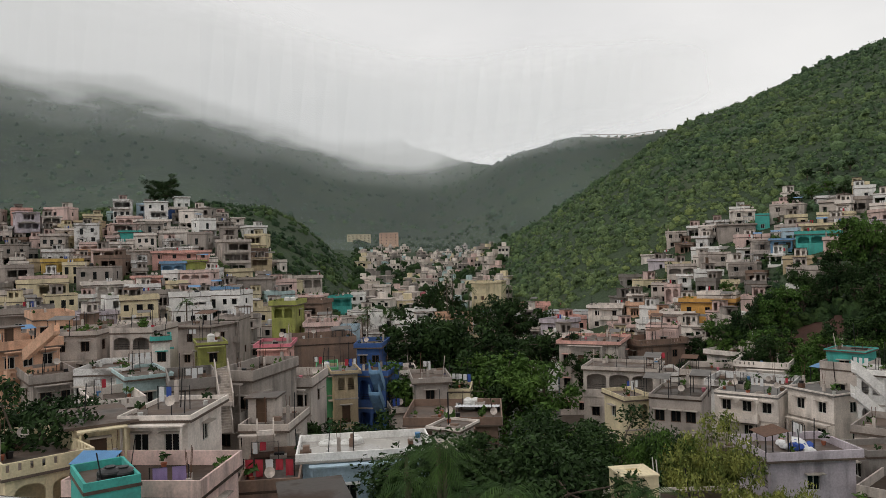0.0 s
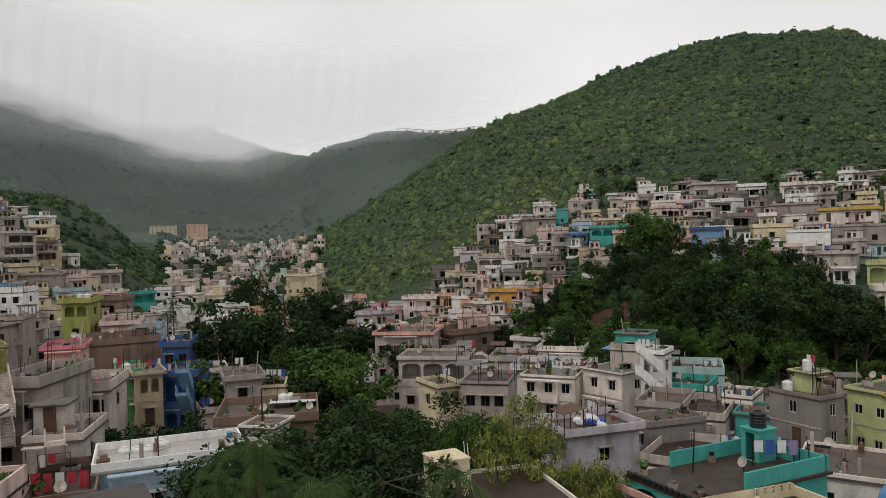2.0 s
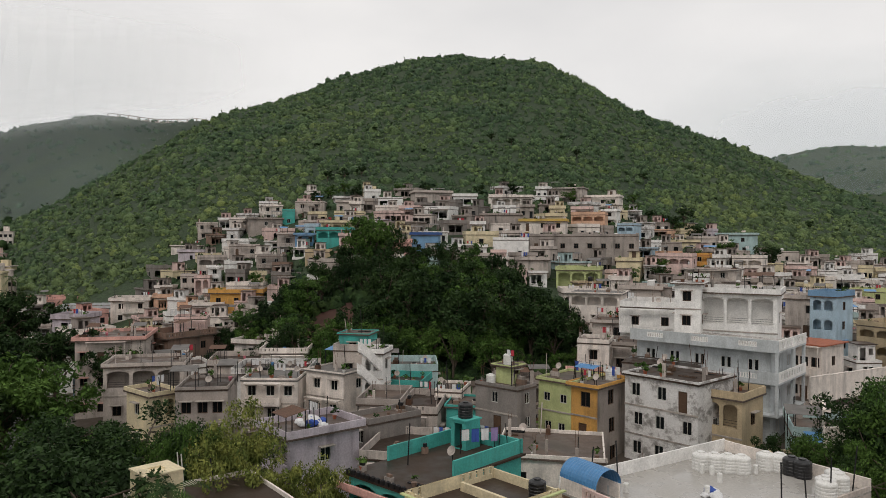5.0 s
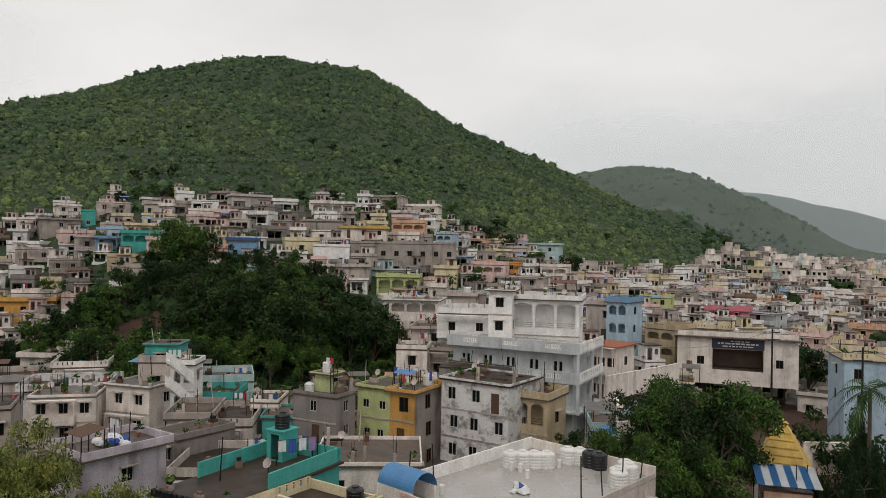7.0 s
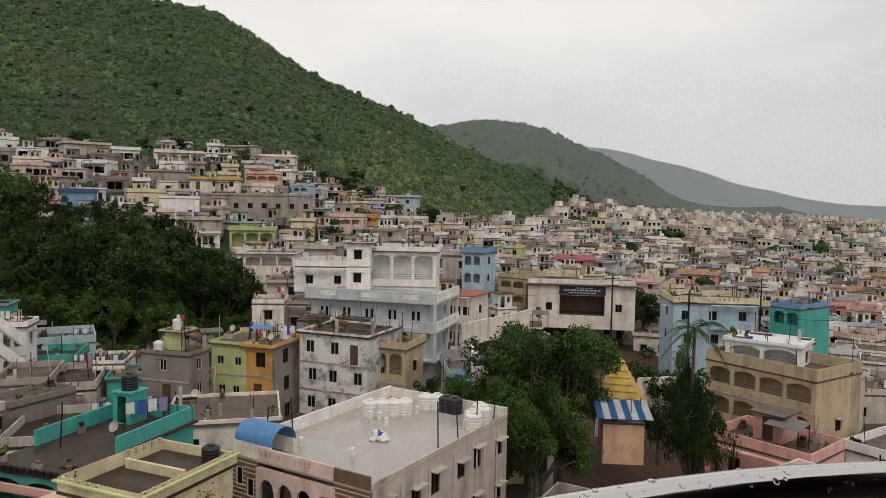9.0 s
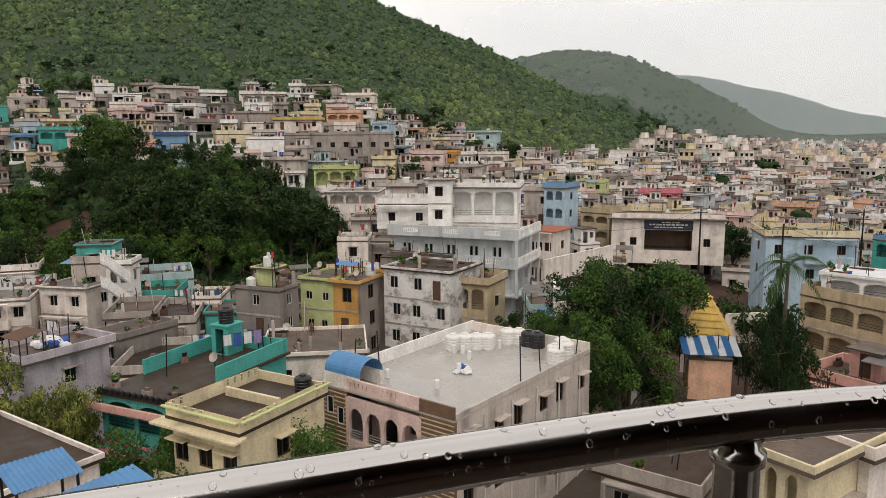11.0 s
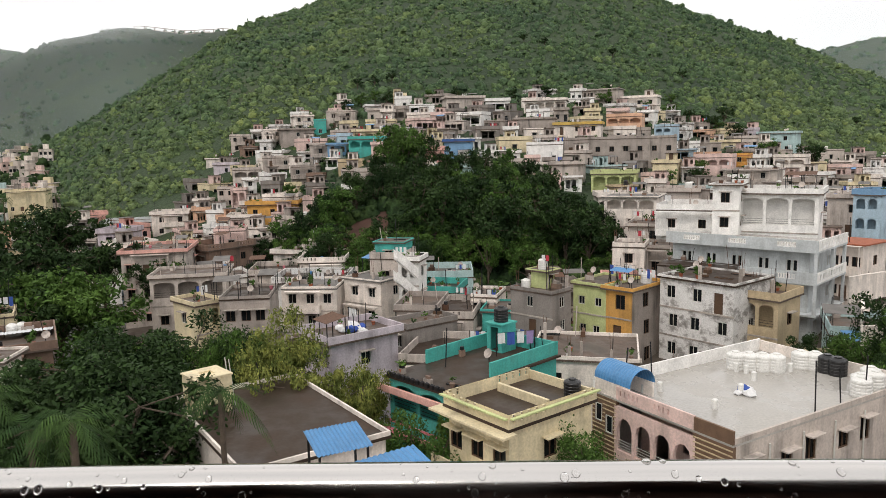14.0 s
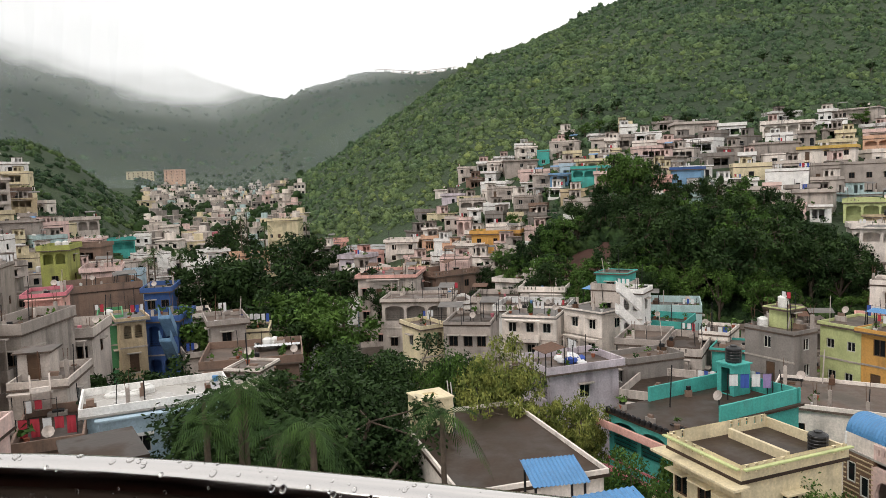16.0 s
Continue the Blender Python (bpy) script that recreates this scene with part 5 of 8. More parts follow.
def cement_tank(x, y, z, turn, s=2.6):
    top = tagged(new("cement_tank"), "cream cement water tank on short legs", "water tank")
    top.matrix_basis = pose(x, y, z, rz=turn)
    g = Geo()
    g.wall(-s / 2, s / 2, 0.7, 0.7 + s * 0.72, 0.15, [], y=-s / 2)
    g.box(-s / 2, -s / 2 + 0.152, 0.7, s / 2, s / 2, 0.7 + s * 0.72)
    part("basin", g, [WALLS["cream"]], top)
    g = Geo()
    for a, b, c, e in ((-0.53, -0.53, 0.53, -0.18), (-0.53, 0.18, 0.53, 0.53), (-0.53, -0.18, -0.18, 0.18), (0.18, -0.18, 0.53, 0.18)):
        g.box(a * s, b * s, 0.702 + s * 0.72, c * s, e * s, 0.8 + s * 0.72)
    part("lid_slab", g, [WALLS["cream"]], top)
    for i in (-1, 1):
        for j in (-1, 1):
            g = Geo()
            g.box(i * s * 0.4 - 0.15, j * s * 0.4 - 0.15, 0, i * s * 0.4 + 0.15, j * s * 0.4 + 0.15, 0.7)
            part("leg", g, [WALLS["cream"]], top)
    g = Geo()
    for zz in range(6):
        g.beam((s / 2 + 0.3, -0.25, 0.3 + zz * 0.35), (s / 2 + 0.3, 0.25, 0.3 + zz * 0.35), 0.02)
    for j in (-0.25, 0.25):
        g.beam((s / 2 + 0.5, j, 0), (s / 2 + 0.25, j, 2.9), 0.025)
    part("ladder", g, [FRAMEW], top)
    return top


def sheet_canopy(x, y, z, turn, w, d, h, colours, label, slope=0.5, name="canopy"):
    """Corrugated sheets on posts; colours alternate sheet by sheet."""
    top = tagged(new(name), label, "canopy")
    top.matrix_basis = pose(x, y, z, rz=turn)
    n = len(colours)
    for k, mt in enumerate(colours):
        g = Geo()
        x0, x1 = -w / 2 + w * k / n, -w / 2 + w * (k + 1) / n
        cols = 26
        for i in range(cols + 1):
            u = x0 + (x1 - x0) * i / cols
            zz = 0.022 * math.cos(i * math.pi)
            for j, yy in enumerate((-d / 2, d / 2)):
                g.v.append((u, yy, h + slope * j + zz))
        for i in range(cols):
            g.f.append((2 * i, 2 * i + 2, 2 * i + 3, 2 * i + 1))
            g.m.append(0)
        part("sheet", g, [mt], top)
    for i in (-1, 1):
        for j in (0, 1):
            g = Geo()
            g.beam((i * (w / 2 - 0.15), -d / 2 + 0.2 + j * (d - 0.4), 0), (i * (w / 2 - 0.15), -d / 2 + 0.2 + j * (d - 0.4), h - 0.05 + slope * j), 0.04)
            part("post", g, [IRON], top)
    return top


def temple_top(x, y, z, turn, s):
    top = tagged(new("temple"), "small temple with a stepped golden-yellow roof tower", "temple")
    top.matrix_basis = pose(x, y, z, rz=turn)
    g = Geo()
    g.wall(-s / 2, s / 2, 0, 3.0, 0.2, [(-0.6, 0, 0.6, 2.1)], y=-s / 2)
    g.box(-s / 2, -s / 2 + 0.2, 0, s / 2, s / 2, 3.0)
    part("shrine_wall", g, [WALLS["white"]], top)
    hh = 3.002
    for k in range(6):
        g = Geo()
        a, b = s / 2 * (1.05 - k * 0.14), s / 2 * (1.0 - (k + 1) * 0.14)
        t = 0.55
        g.v = [(-a, -a, hh), (a, -a, hh), (a, a, hh), (-a, a, hh), (-b, -b, hh + t), (b, -b, hh + t), (b, b, hh + t), (-b, b, hh + t)]
        g.f = [(3, 2, 1, 0), (4, 5, 6, 7), (0, 1, 5, 4), (1, 2, 6, 5), (2, 3, 7, 6), (3, 0, 4, 7)]
        g.m = [0] * 6
        part("tower_tier", g, [WALLS["yellow"]], top)
        hh += t + 0.003
    g = Geo()
    g.tube(0, 0, [(hh, s * 0.1), (hh + 0.15, s * 0.12), (hh + 0.35, s * 0.05), (hh + 0.7, 0.01)], 12)
    part("finial", g, [WALLS["yellow"]], top)
    return top


def hall(x, y, z, w, d, h, turn):
    claim(x, y, w, d, turn)
    top = tagged(new("assembly_hall"), "white open-fronted hall with a dark signboard", "hall")
    top.matrix_basis = pose(x, y, z, rz=turn)
    f = side_matrix("front", w, d)
    a, b = -w * 0.2, w * 0.22
    g = Geo()
    g.wall(-w / 2, w / 2, -1.5, h, 0.25, [(a, 0.6, b, h - 1.5), (-w * 0.42, 0.1, -w * 0.37, 1.7), (-w * 0.33, 1.3, -w * 0.27, 2.5), (w * 0.32, 1.3, w * 0.38, 2.5)])
    part("front_wall", g, [WALLS["white"]], top, f)
    for side, L in (("left", d - 0.5), ("right", d - 0.5), ("back", w)):
        g = Geo()
        g.wall(-L / 2, L / 2, -1.5, h, 0.25, [])
        part("wall", g, [WALLS["white"]], top, side_matrix(side, w, d))
    g = Geo()
    g.box(a, 0.3, 0.3, b, 4.5, 0.6)
    part("stage", g, [ROOF], top, f)
    g = Geo()
    g.box(a, 4.5, 0.3, b, 4.6, h - 0.2)
    part("stage_back", g, [WALLS["brown"]], top, f)
    for cx in (-w * 0.30, w * 0.35):
        wm, pm = window_mesh(w * 0.06, 1.2, WOOD, 1)
        wo = part("window", wm, None, top, f @ pose(cx, 0.1, 1.3))
        part("pane", pm, None, wo)
    part("door", door_mesh(w * 0.05, 1.6, WOOD), None, top, f @ pose(-w * 0.395, 0.1, 0.1))
    g = Geo()
    g.box(a - 0.1, -0.12, h - 1.4, b + 0.1, -0.003, h + 0.1)
    sg = part("signboard", g, [surface("dark_blue_signboard", (0.02, 0.025, 0.05), 0.5, 0.1, 2, 20)], top, f, "dark signboard with rows of pale lettering")
    rnd = random.Random(8)
    for zz, tall, span in ((h - 0.3, 0.17, 0.28), (h - 0.65, 0.22, 0.8), (h - 1.05, 0.15, 0.6)):
        u = -(b - a) / 2 * span
        while u < (b - a) / 2 * span:
            L = rnd.uniform(0.25, 0.8)
            g = Geo()
            g.box((a + b) / 2 + u, -0.135, zz - tall / 2, (a + b) / 2 + u + L, -0.122, zz + tall / 2)
            part("lettering_bar", g, [FRAMEW], sg)
            u += L + 0.15
    g = Geo()
    g.box(-w / 2 - 0.5, -d / 2 - 0.7, h + 0.102, w / 2 + 0.5, d / 2 + 0.3, h + 0.25)
    part("roof", g, [ROOF], top)
    g = Geo()
    g.wall(-w / 2, w / 2, 0, 0.7, 0.14, [])
    part("parapet", g, [WALLS["white"]], top, pose(0, -d / 2 + 0.4, h + 0.252))
    return top


def utility_pole(x, y, z, h, turn=0):
    top = tagged(new("utility_pole"), "dark utility pole with cross arms", "pole")
    top.matrix_basis = pose(x, y, z, rz=turn)
    g = Geo()
    g.tube(0, 0, [(-0.5, 0.14), (h, 0.09)], 10)
    part("mast", g, [IRON], top)
    for zz in (h - 0.5, h - 1.4):
        g = Geo()
        g.box(-0.9, -0.05, zz, 0.9, 0.05, zz + 0.1)
        part("cross_arm", g, [IRON], top)
        for i in (-0.8, 0, 0.8):
            g = Geo()
            g.tube(i, 0, [(zz + 0.1, 0.03), (zz + 0.18, 0.06), (zz + 0.3, 0.04)], 8)
            part("insulator", g, [FRAMEW], top)
    return top


def yard_wall(x0, y0, z0, x1, y1, z1, h, wall="white"):
    """A boundary wall that steps with the ground."""
    top = tagged(new("boundary_wall"), SAY[wall] + " boundary wall", "wall")
    a, b = Vector((x0, y0, z0)), Vector((x1, y1, z1))
    L = (Vector((x1, y1)) - Vector((x0, y0))).length
    top.matrix_basis = pose(x0, y0, z0, rz=math.degrees(math.atan2(y1 - y0, x1 - x0)))
    n = max(1, int(L / 3.5))
    for k in range(n):
        g = Geo()
        u0, u1 = L * k / n, L * (k + 1) / n
        zz = (z1 - z0) * (k + 0.5) / n
        g.box(u0, -0.1, zz - 2.5, u1, 0.1, zz + h)
        g.box(u0, -0.14, zz + h + 0.002, u1, 0.14, zz + h + 0.09)
        part("wall_panel", g, [WALLS[wall]], top)
    return top


def outdoor_stair(x, y, z, turn, w, run, rise, wall="palegrey"):
    """A straight flight with a solid balustrade on each side."""
    top = tagged(new("outdoor_stair"), SAY[wall] + " outdoor stair climbing a house", "stair")
    top.matrix_basis = pose(x, y, z, rz=turn)
    n = max(3, int(rise / 0.18))
    for k in range(n):
        g = Geo()
        g.box(run * k / n, -w / 2, rise * k / n - 0.15, run * (k + 1) / n, w / 2, rise * (k + 1) / n)
        part("step", g, [WALLS[wall]], top)
    for s in (-1, 1):
        g = Geo()
        yy = s * (w / 2 + 0.06)
        g.v = [(0, yy - 0.05, -0.3), (run, yy - 0.05, rise - 0.3), (run, yy - 0.05, rise + 0.9), (0, yy - 0.05, 0.9), (0, yy + 0.05, -0.3), (run, yy + 0.05, rise - 0.3), (run, yy + 0.05, rise + 0.9), (0, yy + 0.05, 0.9)]
        g.f = [(0, 1, 2, 3), (7, 6, 5, 4), (3, 2, 6, 7), (0, 4, 5, 1), (0, 3, 7, 4), (1, 5, 6, 2)]
        g.m = [0] * 6
        part("balustrade", g, [WALLS[wall]], top)
    return top


def ridge_gallery(x0, y0, x1, y1, n, h):
    """A pillared gallery along the far ridge."""
    top = tagged(new("ridge_gallery"), "long pale pillared gallery along the misty ridge", "gallery")
    for k in range(n + 1):
        u = k / n
        x, y = x0 + (x1 - x0) * u, y0 + (y1 - y0) * u
        z = ground_at(x, y)
        g = Geo()
        g.box(x - 0.8, y - 0.8, z - 8, x + 0.8, y + 0.8, z + h)
        part("pillar", g, [WALLS["palegrey"]], top)
        if k < n:
            x2, y2 = x0 + (x1 - x0) * (k + 1) / n, y0 + (y1 - y0) * (k + 1) / n
            z2 = ground_at(x2, y2)
            g = Geo()
            g.beam((x, y, z + h + 0.5), (x2, y2, z2 + h + 0.5), 0.5)
            part("beam", g, [WALLS["palegrey"]], top)
            g = Geo()
            g.beam((x, y, z + h * 0.3), (x2, y2, z2 + h * 0.3), 0.4)
            part("rail", g, [WALLS["white"]], top)
            g = Geo()
            g.beam((x, y, z - 3), (x2, y2, z2 - 3), 3.0)
            part("base_wall", g, [WALLS["palegrey"]], top)
    return top


def street(points, w):
    """A wet street ribbon that follows the ground; points are x, y pairs."""
    g = Geo()
    pts = [Vector(q) for q in points]
    fine = []
    for a, b in zip(pts, pts[1:]):
        for k in range(10):
            fine.append(a.lerp(b, k / 10))
    fine.append(pts[-1])
    for i, q in enumerate(fine):
        t = (fine[min(i + 1, len(fine) - 1)] - fine[max(i - 1, 0)]).normalized()
        s = Vector((-t.y, t.x)) * w / 2
        for e in (q - s, q + s):
            g.v.append((e.x, e.y, ground_at(e.x, e.y) + 0.25))
    for i in range(len(fine) - 1):
        g.f.append((2 * i, 2 * i + 1, 2 * i + 3, 2 * i + 2))
        g.m.append(0)
    for a, b in zip(pts, pts[1:]):
        for k in range(0, 7):
            q = a.lerp(b, k / 6)
            claim(q.x, q.y, w + 1, w + 1, 0)
    return tagged(new("street", g.mesh("street", [ROADM])), "narrow wet street between houses", "street", kind="structure")

# the big houses just below the terrace
arcade_house(16.9, 44.7, -1.00, 10.5, 16.4, 9.55, -57.0)
teal_house(-0.24, 50.02, -0.66, 5.69, 11.29, 9.27, -43.2)
cream_house(2.3, 39.7, -0.19, 4.9, 6.5, 9.75, -48.7)
balcony_house(31.2, 82.9, 2.33, 15.0, 8.5, 10.6, -42)
temple_top(42.4, 51.6, 3.7, -40, 4.2)
sheet_canopy(37.6, 45.3, 5.3, -30, 4.3, 3.2, 2.30, [SHEETBLUE, SHEETWHITE] * 4, "blue and white striped sheet canopy over a hut", slope=0.7)
placed(37.6, 45.3, 5.3, 3.2, 2.0, 1.7, -30, "peach", parapet=0, wins=0, storeys=1, bands=False, awning=False)
hall(70.3, 96.0, 6.55, 16.5, 9, 5.2, -34)
utility_pole(62.5, 78.1, 5.93, 9.0, -30)
utility_pole(58.7, 60.1, 6.06, 9.0, -30)
utility_pole(83.4, 71.8, 5.62, 9.0, -30)
yard_wall(32.7, 61.9, 10.55, 30.8, 58.3, 9.99, 0.2)
yard_wall(38.1, 74.9, 9.87, 53.4, 84.5, 9.53, 0.2)
yard_wall(29.0, 54.8, 10.09, 32.6, 55.1, 9.45, 0.2)
yard_wall(45.7, 53.0, 8.12, 49.6, 52.1, 7.39, 0.2)
placed(-11.9, 39.4, -1, 7.7, 12.5, 9.8, 37, "white", parapet=0.25, wins=3, roof=ROOFDARK, seed=5)
cement_tank(-16.0, 40.4, 9.00, 45, 2.1)
sheet_canopy(-5.5, 26.4, 11.08, 29, 2.2, 1.9, 1.8, [SHEETBLUE], "small blue corrugated sheet canopy", slope=0.35)
sheet_canopy(-3.2, 23.8, 11.14, 37, 3.0, 1.6, 1.8, [SHEETBLUE], "small blue corrugated sheet canopy", slope=0.3)
sheet_canopy(-40.8, 61.7, 6.78, 30, 4.5, 2.6, 2.0, [SHEETWHITE], "pale sheet canopy on a roof terrace", slope=-0.3)
ridge_gallery(-500, 1080, -357, 1135, 11, 5)
street([(-28.5, 55.1), (-35.7, 67.1), (-44.6, 80.5), (-58.7, 98.9), (-78.5, 127.8)], 5.0)
laundry(-38.2, 32.3, 8.92, 35, 3.4, ("red", "red", "white", "red", "red"), seed=2)
laundry(-35.2, 22.9, 11.21, 50, 2.0, ("violet", "violet"), seed=6)
heap(-11.0, 61.4, 8.39, 3.0, "heap of white sacks and clutter on a roof", seed=7, mats=("white", "white", "blue"))
outdoor_stair(-51.0, 38.7, 11.88, 150, 1.0, 3.2, 2.6, "palegrey")
outdoor_stair(-51.0, 38.6, 9.64, 150, 1.0, 3.2, 2.6, "palegrey")
outdoor_stair(-42.9, 36.0, 9.35, -40, 1.0, 3.2, 2.6, "white")
outdoor_stair(-55.3, 63.3, 8.81, -60, 1.0, 3.2, 2.6, "blue")
outdoor_stair(-55.3, 63.2, 6.40, -60, 1.0, 3.2, 2.6, "blue")
outdoor_stair(-76.7, 34.1, 14.74, 35, 1.0, 3.2, 2.6, "peach")
outdoor_stair(-7.1, 82.7, 9.49, -150, 0.9, 2.6, 2.4, "cleanwhite")
outdoor_stair(-7.2, 82.7, 7.04, -150, 0.9, 2.6, 2.4, "cleanwhite")

# houses below the terrace, on the valley side
placed(-46.0, 20.4, -0.34, 4.3, 9.0, 12.83, 80, "cream", parapet=0.8, slots=True, open_front=1, detail=2)
placed(-46.7, 25.0, -0.46, 3.3, 6.0, 14.40, 69, "cream", parapet=0, wins=1, detail=2)
placed(-43.9, 29.2, -0.65, 4.0, 6.0, 14.47, 33, "white", parapet=0.3, wins=2, frame_mat=FRAMEW, detail=2)
placed(-38.2, 24.1, -0.57, 7.4, 5.7, 11.86, 31, "palepink", parapet=0.9, wins=3, roof=ROOFDARK, detail=2)
placed(-35.0, 19.2, -0.36, 2.5, 4.0, 13.59, 71, "teal", parapet=0.4, wins=0, detail=2)
tank(-34.5, 19.2, 12.74, "black", 0.62, 1.3)
tank(-34.2, 19.7, 12.66, "black", 0.62, 1.3)
placed(-64.5, 39.1, 0.11, 3.5, 7.0, 13.17, 70, "paleaqua", parapet=0.3, wins=1, detail=2)
placed(-61.0, 34.2, -0.19, 4.1, 8.0, 12.00, 70, "white", parapet=0.8, slots=True, wins=2, detail=2)
placed(-57.1, 39.6, -0.37, 3.4, 7.0, 13.32, 59, "palegrey", parapet=0.9, trim='darkgrey', open_front=1, detail=2)
placed(-55.5, 45.8, -0.54, 3.7, 9.0, 13.61, 22, "grey", parapet=0.9, wins=2, rods=2, detail=2)
placed(-62.6, 52.2, -0.27, 1.9, 7.0, 11.24, 50, "darkgrey", parapet=0.6, wins=1, detail=2)
placed(-58.8, 54.1, -0.66, 4.3, 7.0, 11.36, 32, "palegrey", parapet=0.9, wins=2, rods=2, detail=2)
placed(-46.1, 39.8, -0.79, 3.6, 6.0, 11.41, 32, "palegrey", parapet=0.5, wins=1, stair=(-1.0, 0.5, 2.2, 2.2, 2.0), detail=2)
placed(-38.7, 33.2, -0.76, 3.8, 8.0, 10.10, 44, "brown", parapet=0.7, wins=2, roof=ROOFDARK, detail=2)
placed(-35.4, 38.7, -0.99, 9.0, 5.0, 11.19, 44, "skyblue", parapet=0.5, wins=4, roof=ROOFLIGHT, frame_mat=FRAMEW, storeys=3, trim='cleanwhite', detail=2)
tank(-38.5, 37.9, 9.54, "white", 0.55, 1.15)
tank(-38.0, 38.4, 9.54, "white", 0.55, 1.1)
tank(-37.5, 38.9, 9.50, "white", 0.55, 1.1)
tank(-36.9, 39.4, 9.53, "white", 0.55, 1.4)
placed(-41.6, 58.8, -1.34, 8.5, 8.0, 9.38, 32, "brown", parapet=0.7, wins=2, roof=ROOF, detail=2)
placed(-35.6, 50.0, -1.16, 2.4, 3.0, 10.65, 8, "white", parapet=0.2, wins=1, detail=2)
placed(-50.2, 66.1, -1.46, 3.6, 6.0, 11.38, 42, "grey", parapet=0.5, wins=1, rods=1, detail=2)
placed(-48.3, 69.3, -1.49, 2.8, 5.0, 9.94, 30, "cream", parapet=0.3, wins=1, detail=2)
placed(-53.6, 65.3, -1.29, 2.9, 5.0, 7.55, 47, "palegrey", parapet=0.6, wins=1, detail=2)
placed(-62.5, 75.5, -1.42, 4.1, 6.0, 9.81, 43, "white", parapet=0.6, open_front=1, detail=2)
tank(-42.7, 62.8, 7.95, "white", 0.5, 1.15)
tank(-42.1, 63.3, 7.94, "white", 0.5, 1.15)
placed(-58.6, 66.8, -1.24, 3.6, 6.0, 11.16, 24, "deepblue", parapet=0.6, open_front=2, storeys=3, detail=2)
placed(-70.1, 78.8, -1.21, 3.2, 7.0, 12.46, 32, "deepblue", parapet=0.6, wins=2, detail=1)
placed(-61.1, 63.3, -0.90, 2.7, 6.0, 11.40, 50, "sand", parapet=0.3, roof=SHEETGREY, open_front=1, detail=2)
placed(-64.6, 64.1, -0.68, 1.9, 6.0, 10.97, 45, "green", parapet=0.5, wins=0, detail=2)
tank(-64.0, 63.3, 10.19, "white", 0.5, 1.15)
placed(-79.4, 76.8, -0.84, 10.6, 9.0, 12.33, 51, "brown", parapet=0.9, wins=0, roof=ROOFDARK, detail=1)
placed(-70.2, 60.9, -0.19, 3.7, 6.0, 13.48, 41, "pink", parapet=0.4, wins=1, trim='hotpink', detail=2)
placed(-80.0, 58.3, 1.08, 3.4, 6.0, 12.25, 59, "olive", parapet=0.3, wins=1, detail=2)
tank(-79.1, 57.8, 13.53, "white", 0.5, 1.15)
placed(-95.2, 67.9, 1.99, 7.5, 7.0, 12.15, 22, "grey", parapet=0.3, wins=1, detail=1)
placed(-96.3, 74.7, 1.86, 3.8, 7.0, 12.69, 37, "grey", parapet=0.5, wins=1, detail=1)
placed(-84.2, 36.4, 1.27, 5.7, 8.0, 13.90, 86, "peach", parapet=0.9, wins=3, stair=(-1, 0, 2.4, 2.4, 2), detail=2)
placed(-98.4, 46.8, 2.19, 4.4, 8.0, 14.72, 72, "peach", parapet=0.9, wins=2, detail=1)
placed(-89.5, 47.2, 1.61, 5.5, 9.0, 13.74, 41, "palegrey", parapet=0.5, wins=2, detail=2)
placed(-83.2, 51.2, 1.34, 5.1, 8.0, 14.18, 35, "palegrey", parapet=0.6, wins=2, open_front=1, detail=2)
placed(-79.6, 51.0, 1.25, 2.0, 5.0, 13.34, 57, "white", parapet=0.5, wins=1, trim='teal', detail=2)
placed(-113.7, 49.5, 3.26, 4.9, 8.0, 13.71, 71, "grey", parapet=0.8, wins=1, detail=1)
placed(-75.9, 35.8, 0.75, 3.7, 8.0, 11.77, 74, "grey", parapet=0.8, wins=2, detail=2)
placed(-71.1, 40.3, 0.47, 5.0, 8.0, 12.58, 41, "stain", parapet=0.6, wins=3, detail=2)
cable((62.5, 78.1, 14.7), (58.7, 60.0, 14.8), 1.2)
cable((58.7, 60.0, 14.8), (83.4, 71.8, 14.4), 1.0)
cable((62.5, 78.1, 14.7), (51.0, 90.6, 11.5), 1.2)
cable((58.7, 60.0, 14.8), (56.6, 41.2, 14.7), 0.8)

placed(-24.0, 22.8, -0.5, 2.6, 3.8, 13.9, 52, "cream", parapet=0, wins=1, roof=ROOFDARK, awning=False, bands=False, poles=0, storeys=4, front_plain=True, detail=2)

# houses on the slope of the knoll
placed(-151.0, 113.6, 11.54, 8.2, 8.0, 5.27, 57, "blue", parapet=0.6, wins=2, detail=1)
placed(-158.5, 128.3, 11.99, 13.3, 8.0, 6.70, 41, "grey", parapet=0.4, wins=2, detail=1)
placed(-175.2, 117.0, 19.28, 6.2, 7.0, 4.08, 48, "blue", parapet=0.7, open_front=1, detail=1)
placed(-163.1, 116.2, 16.25, 7.9, 7.0, 4.65, 35, "palepink", parapet=0.7, open_front=1, detail=1)
placed(-172.9, 127.8, 20.32, 2.4, 4.0, 4.30, 54, "white", parapet=0.3, wins=1, detail=1)
placed(-172.2, 121.3, 19.54, 5.9, 6.0, 4.29, 55, "olive", parapet=0.4, wins=2, detail=1)
placed(-183.7, 124.6, 21.64, 15.4, 8.0, 4.72, 59, "pink", parapet=0.7, slots=True, wins=4, detail=1)
placed(-194.6, 118.3, 22.71, 6.4, 7.0, 4.36, 59, "palegrey", parapet=0.3, wins=1, detail=1)
placed(-213.0, 117.3, 25.26, 11.5, 8.0, 4.38, 55, "palepink", parapet=0.7, open_front=2, detail=1)
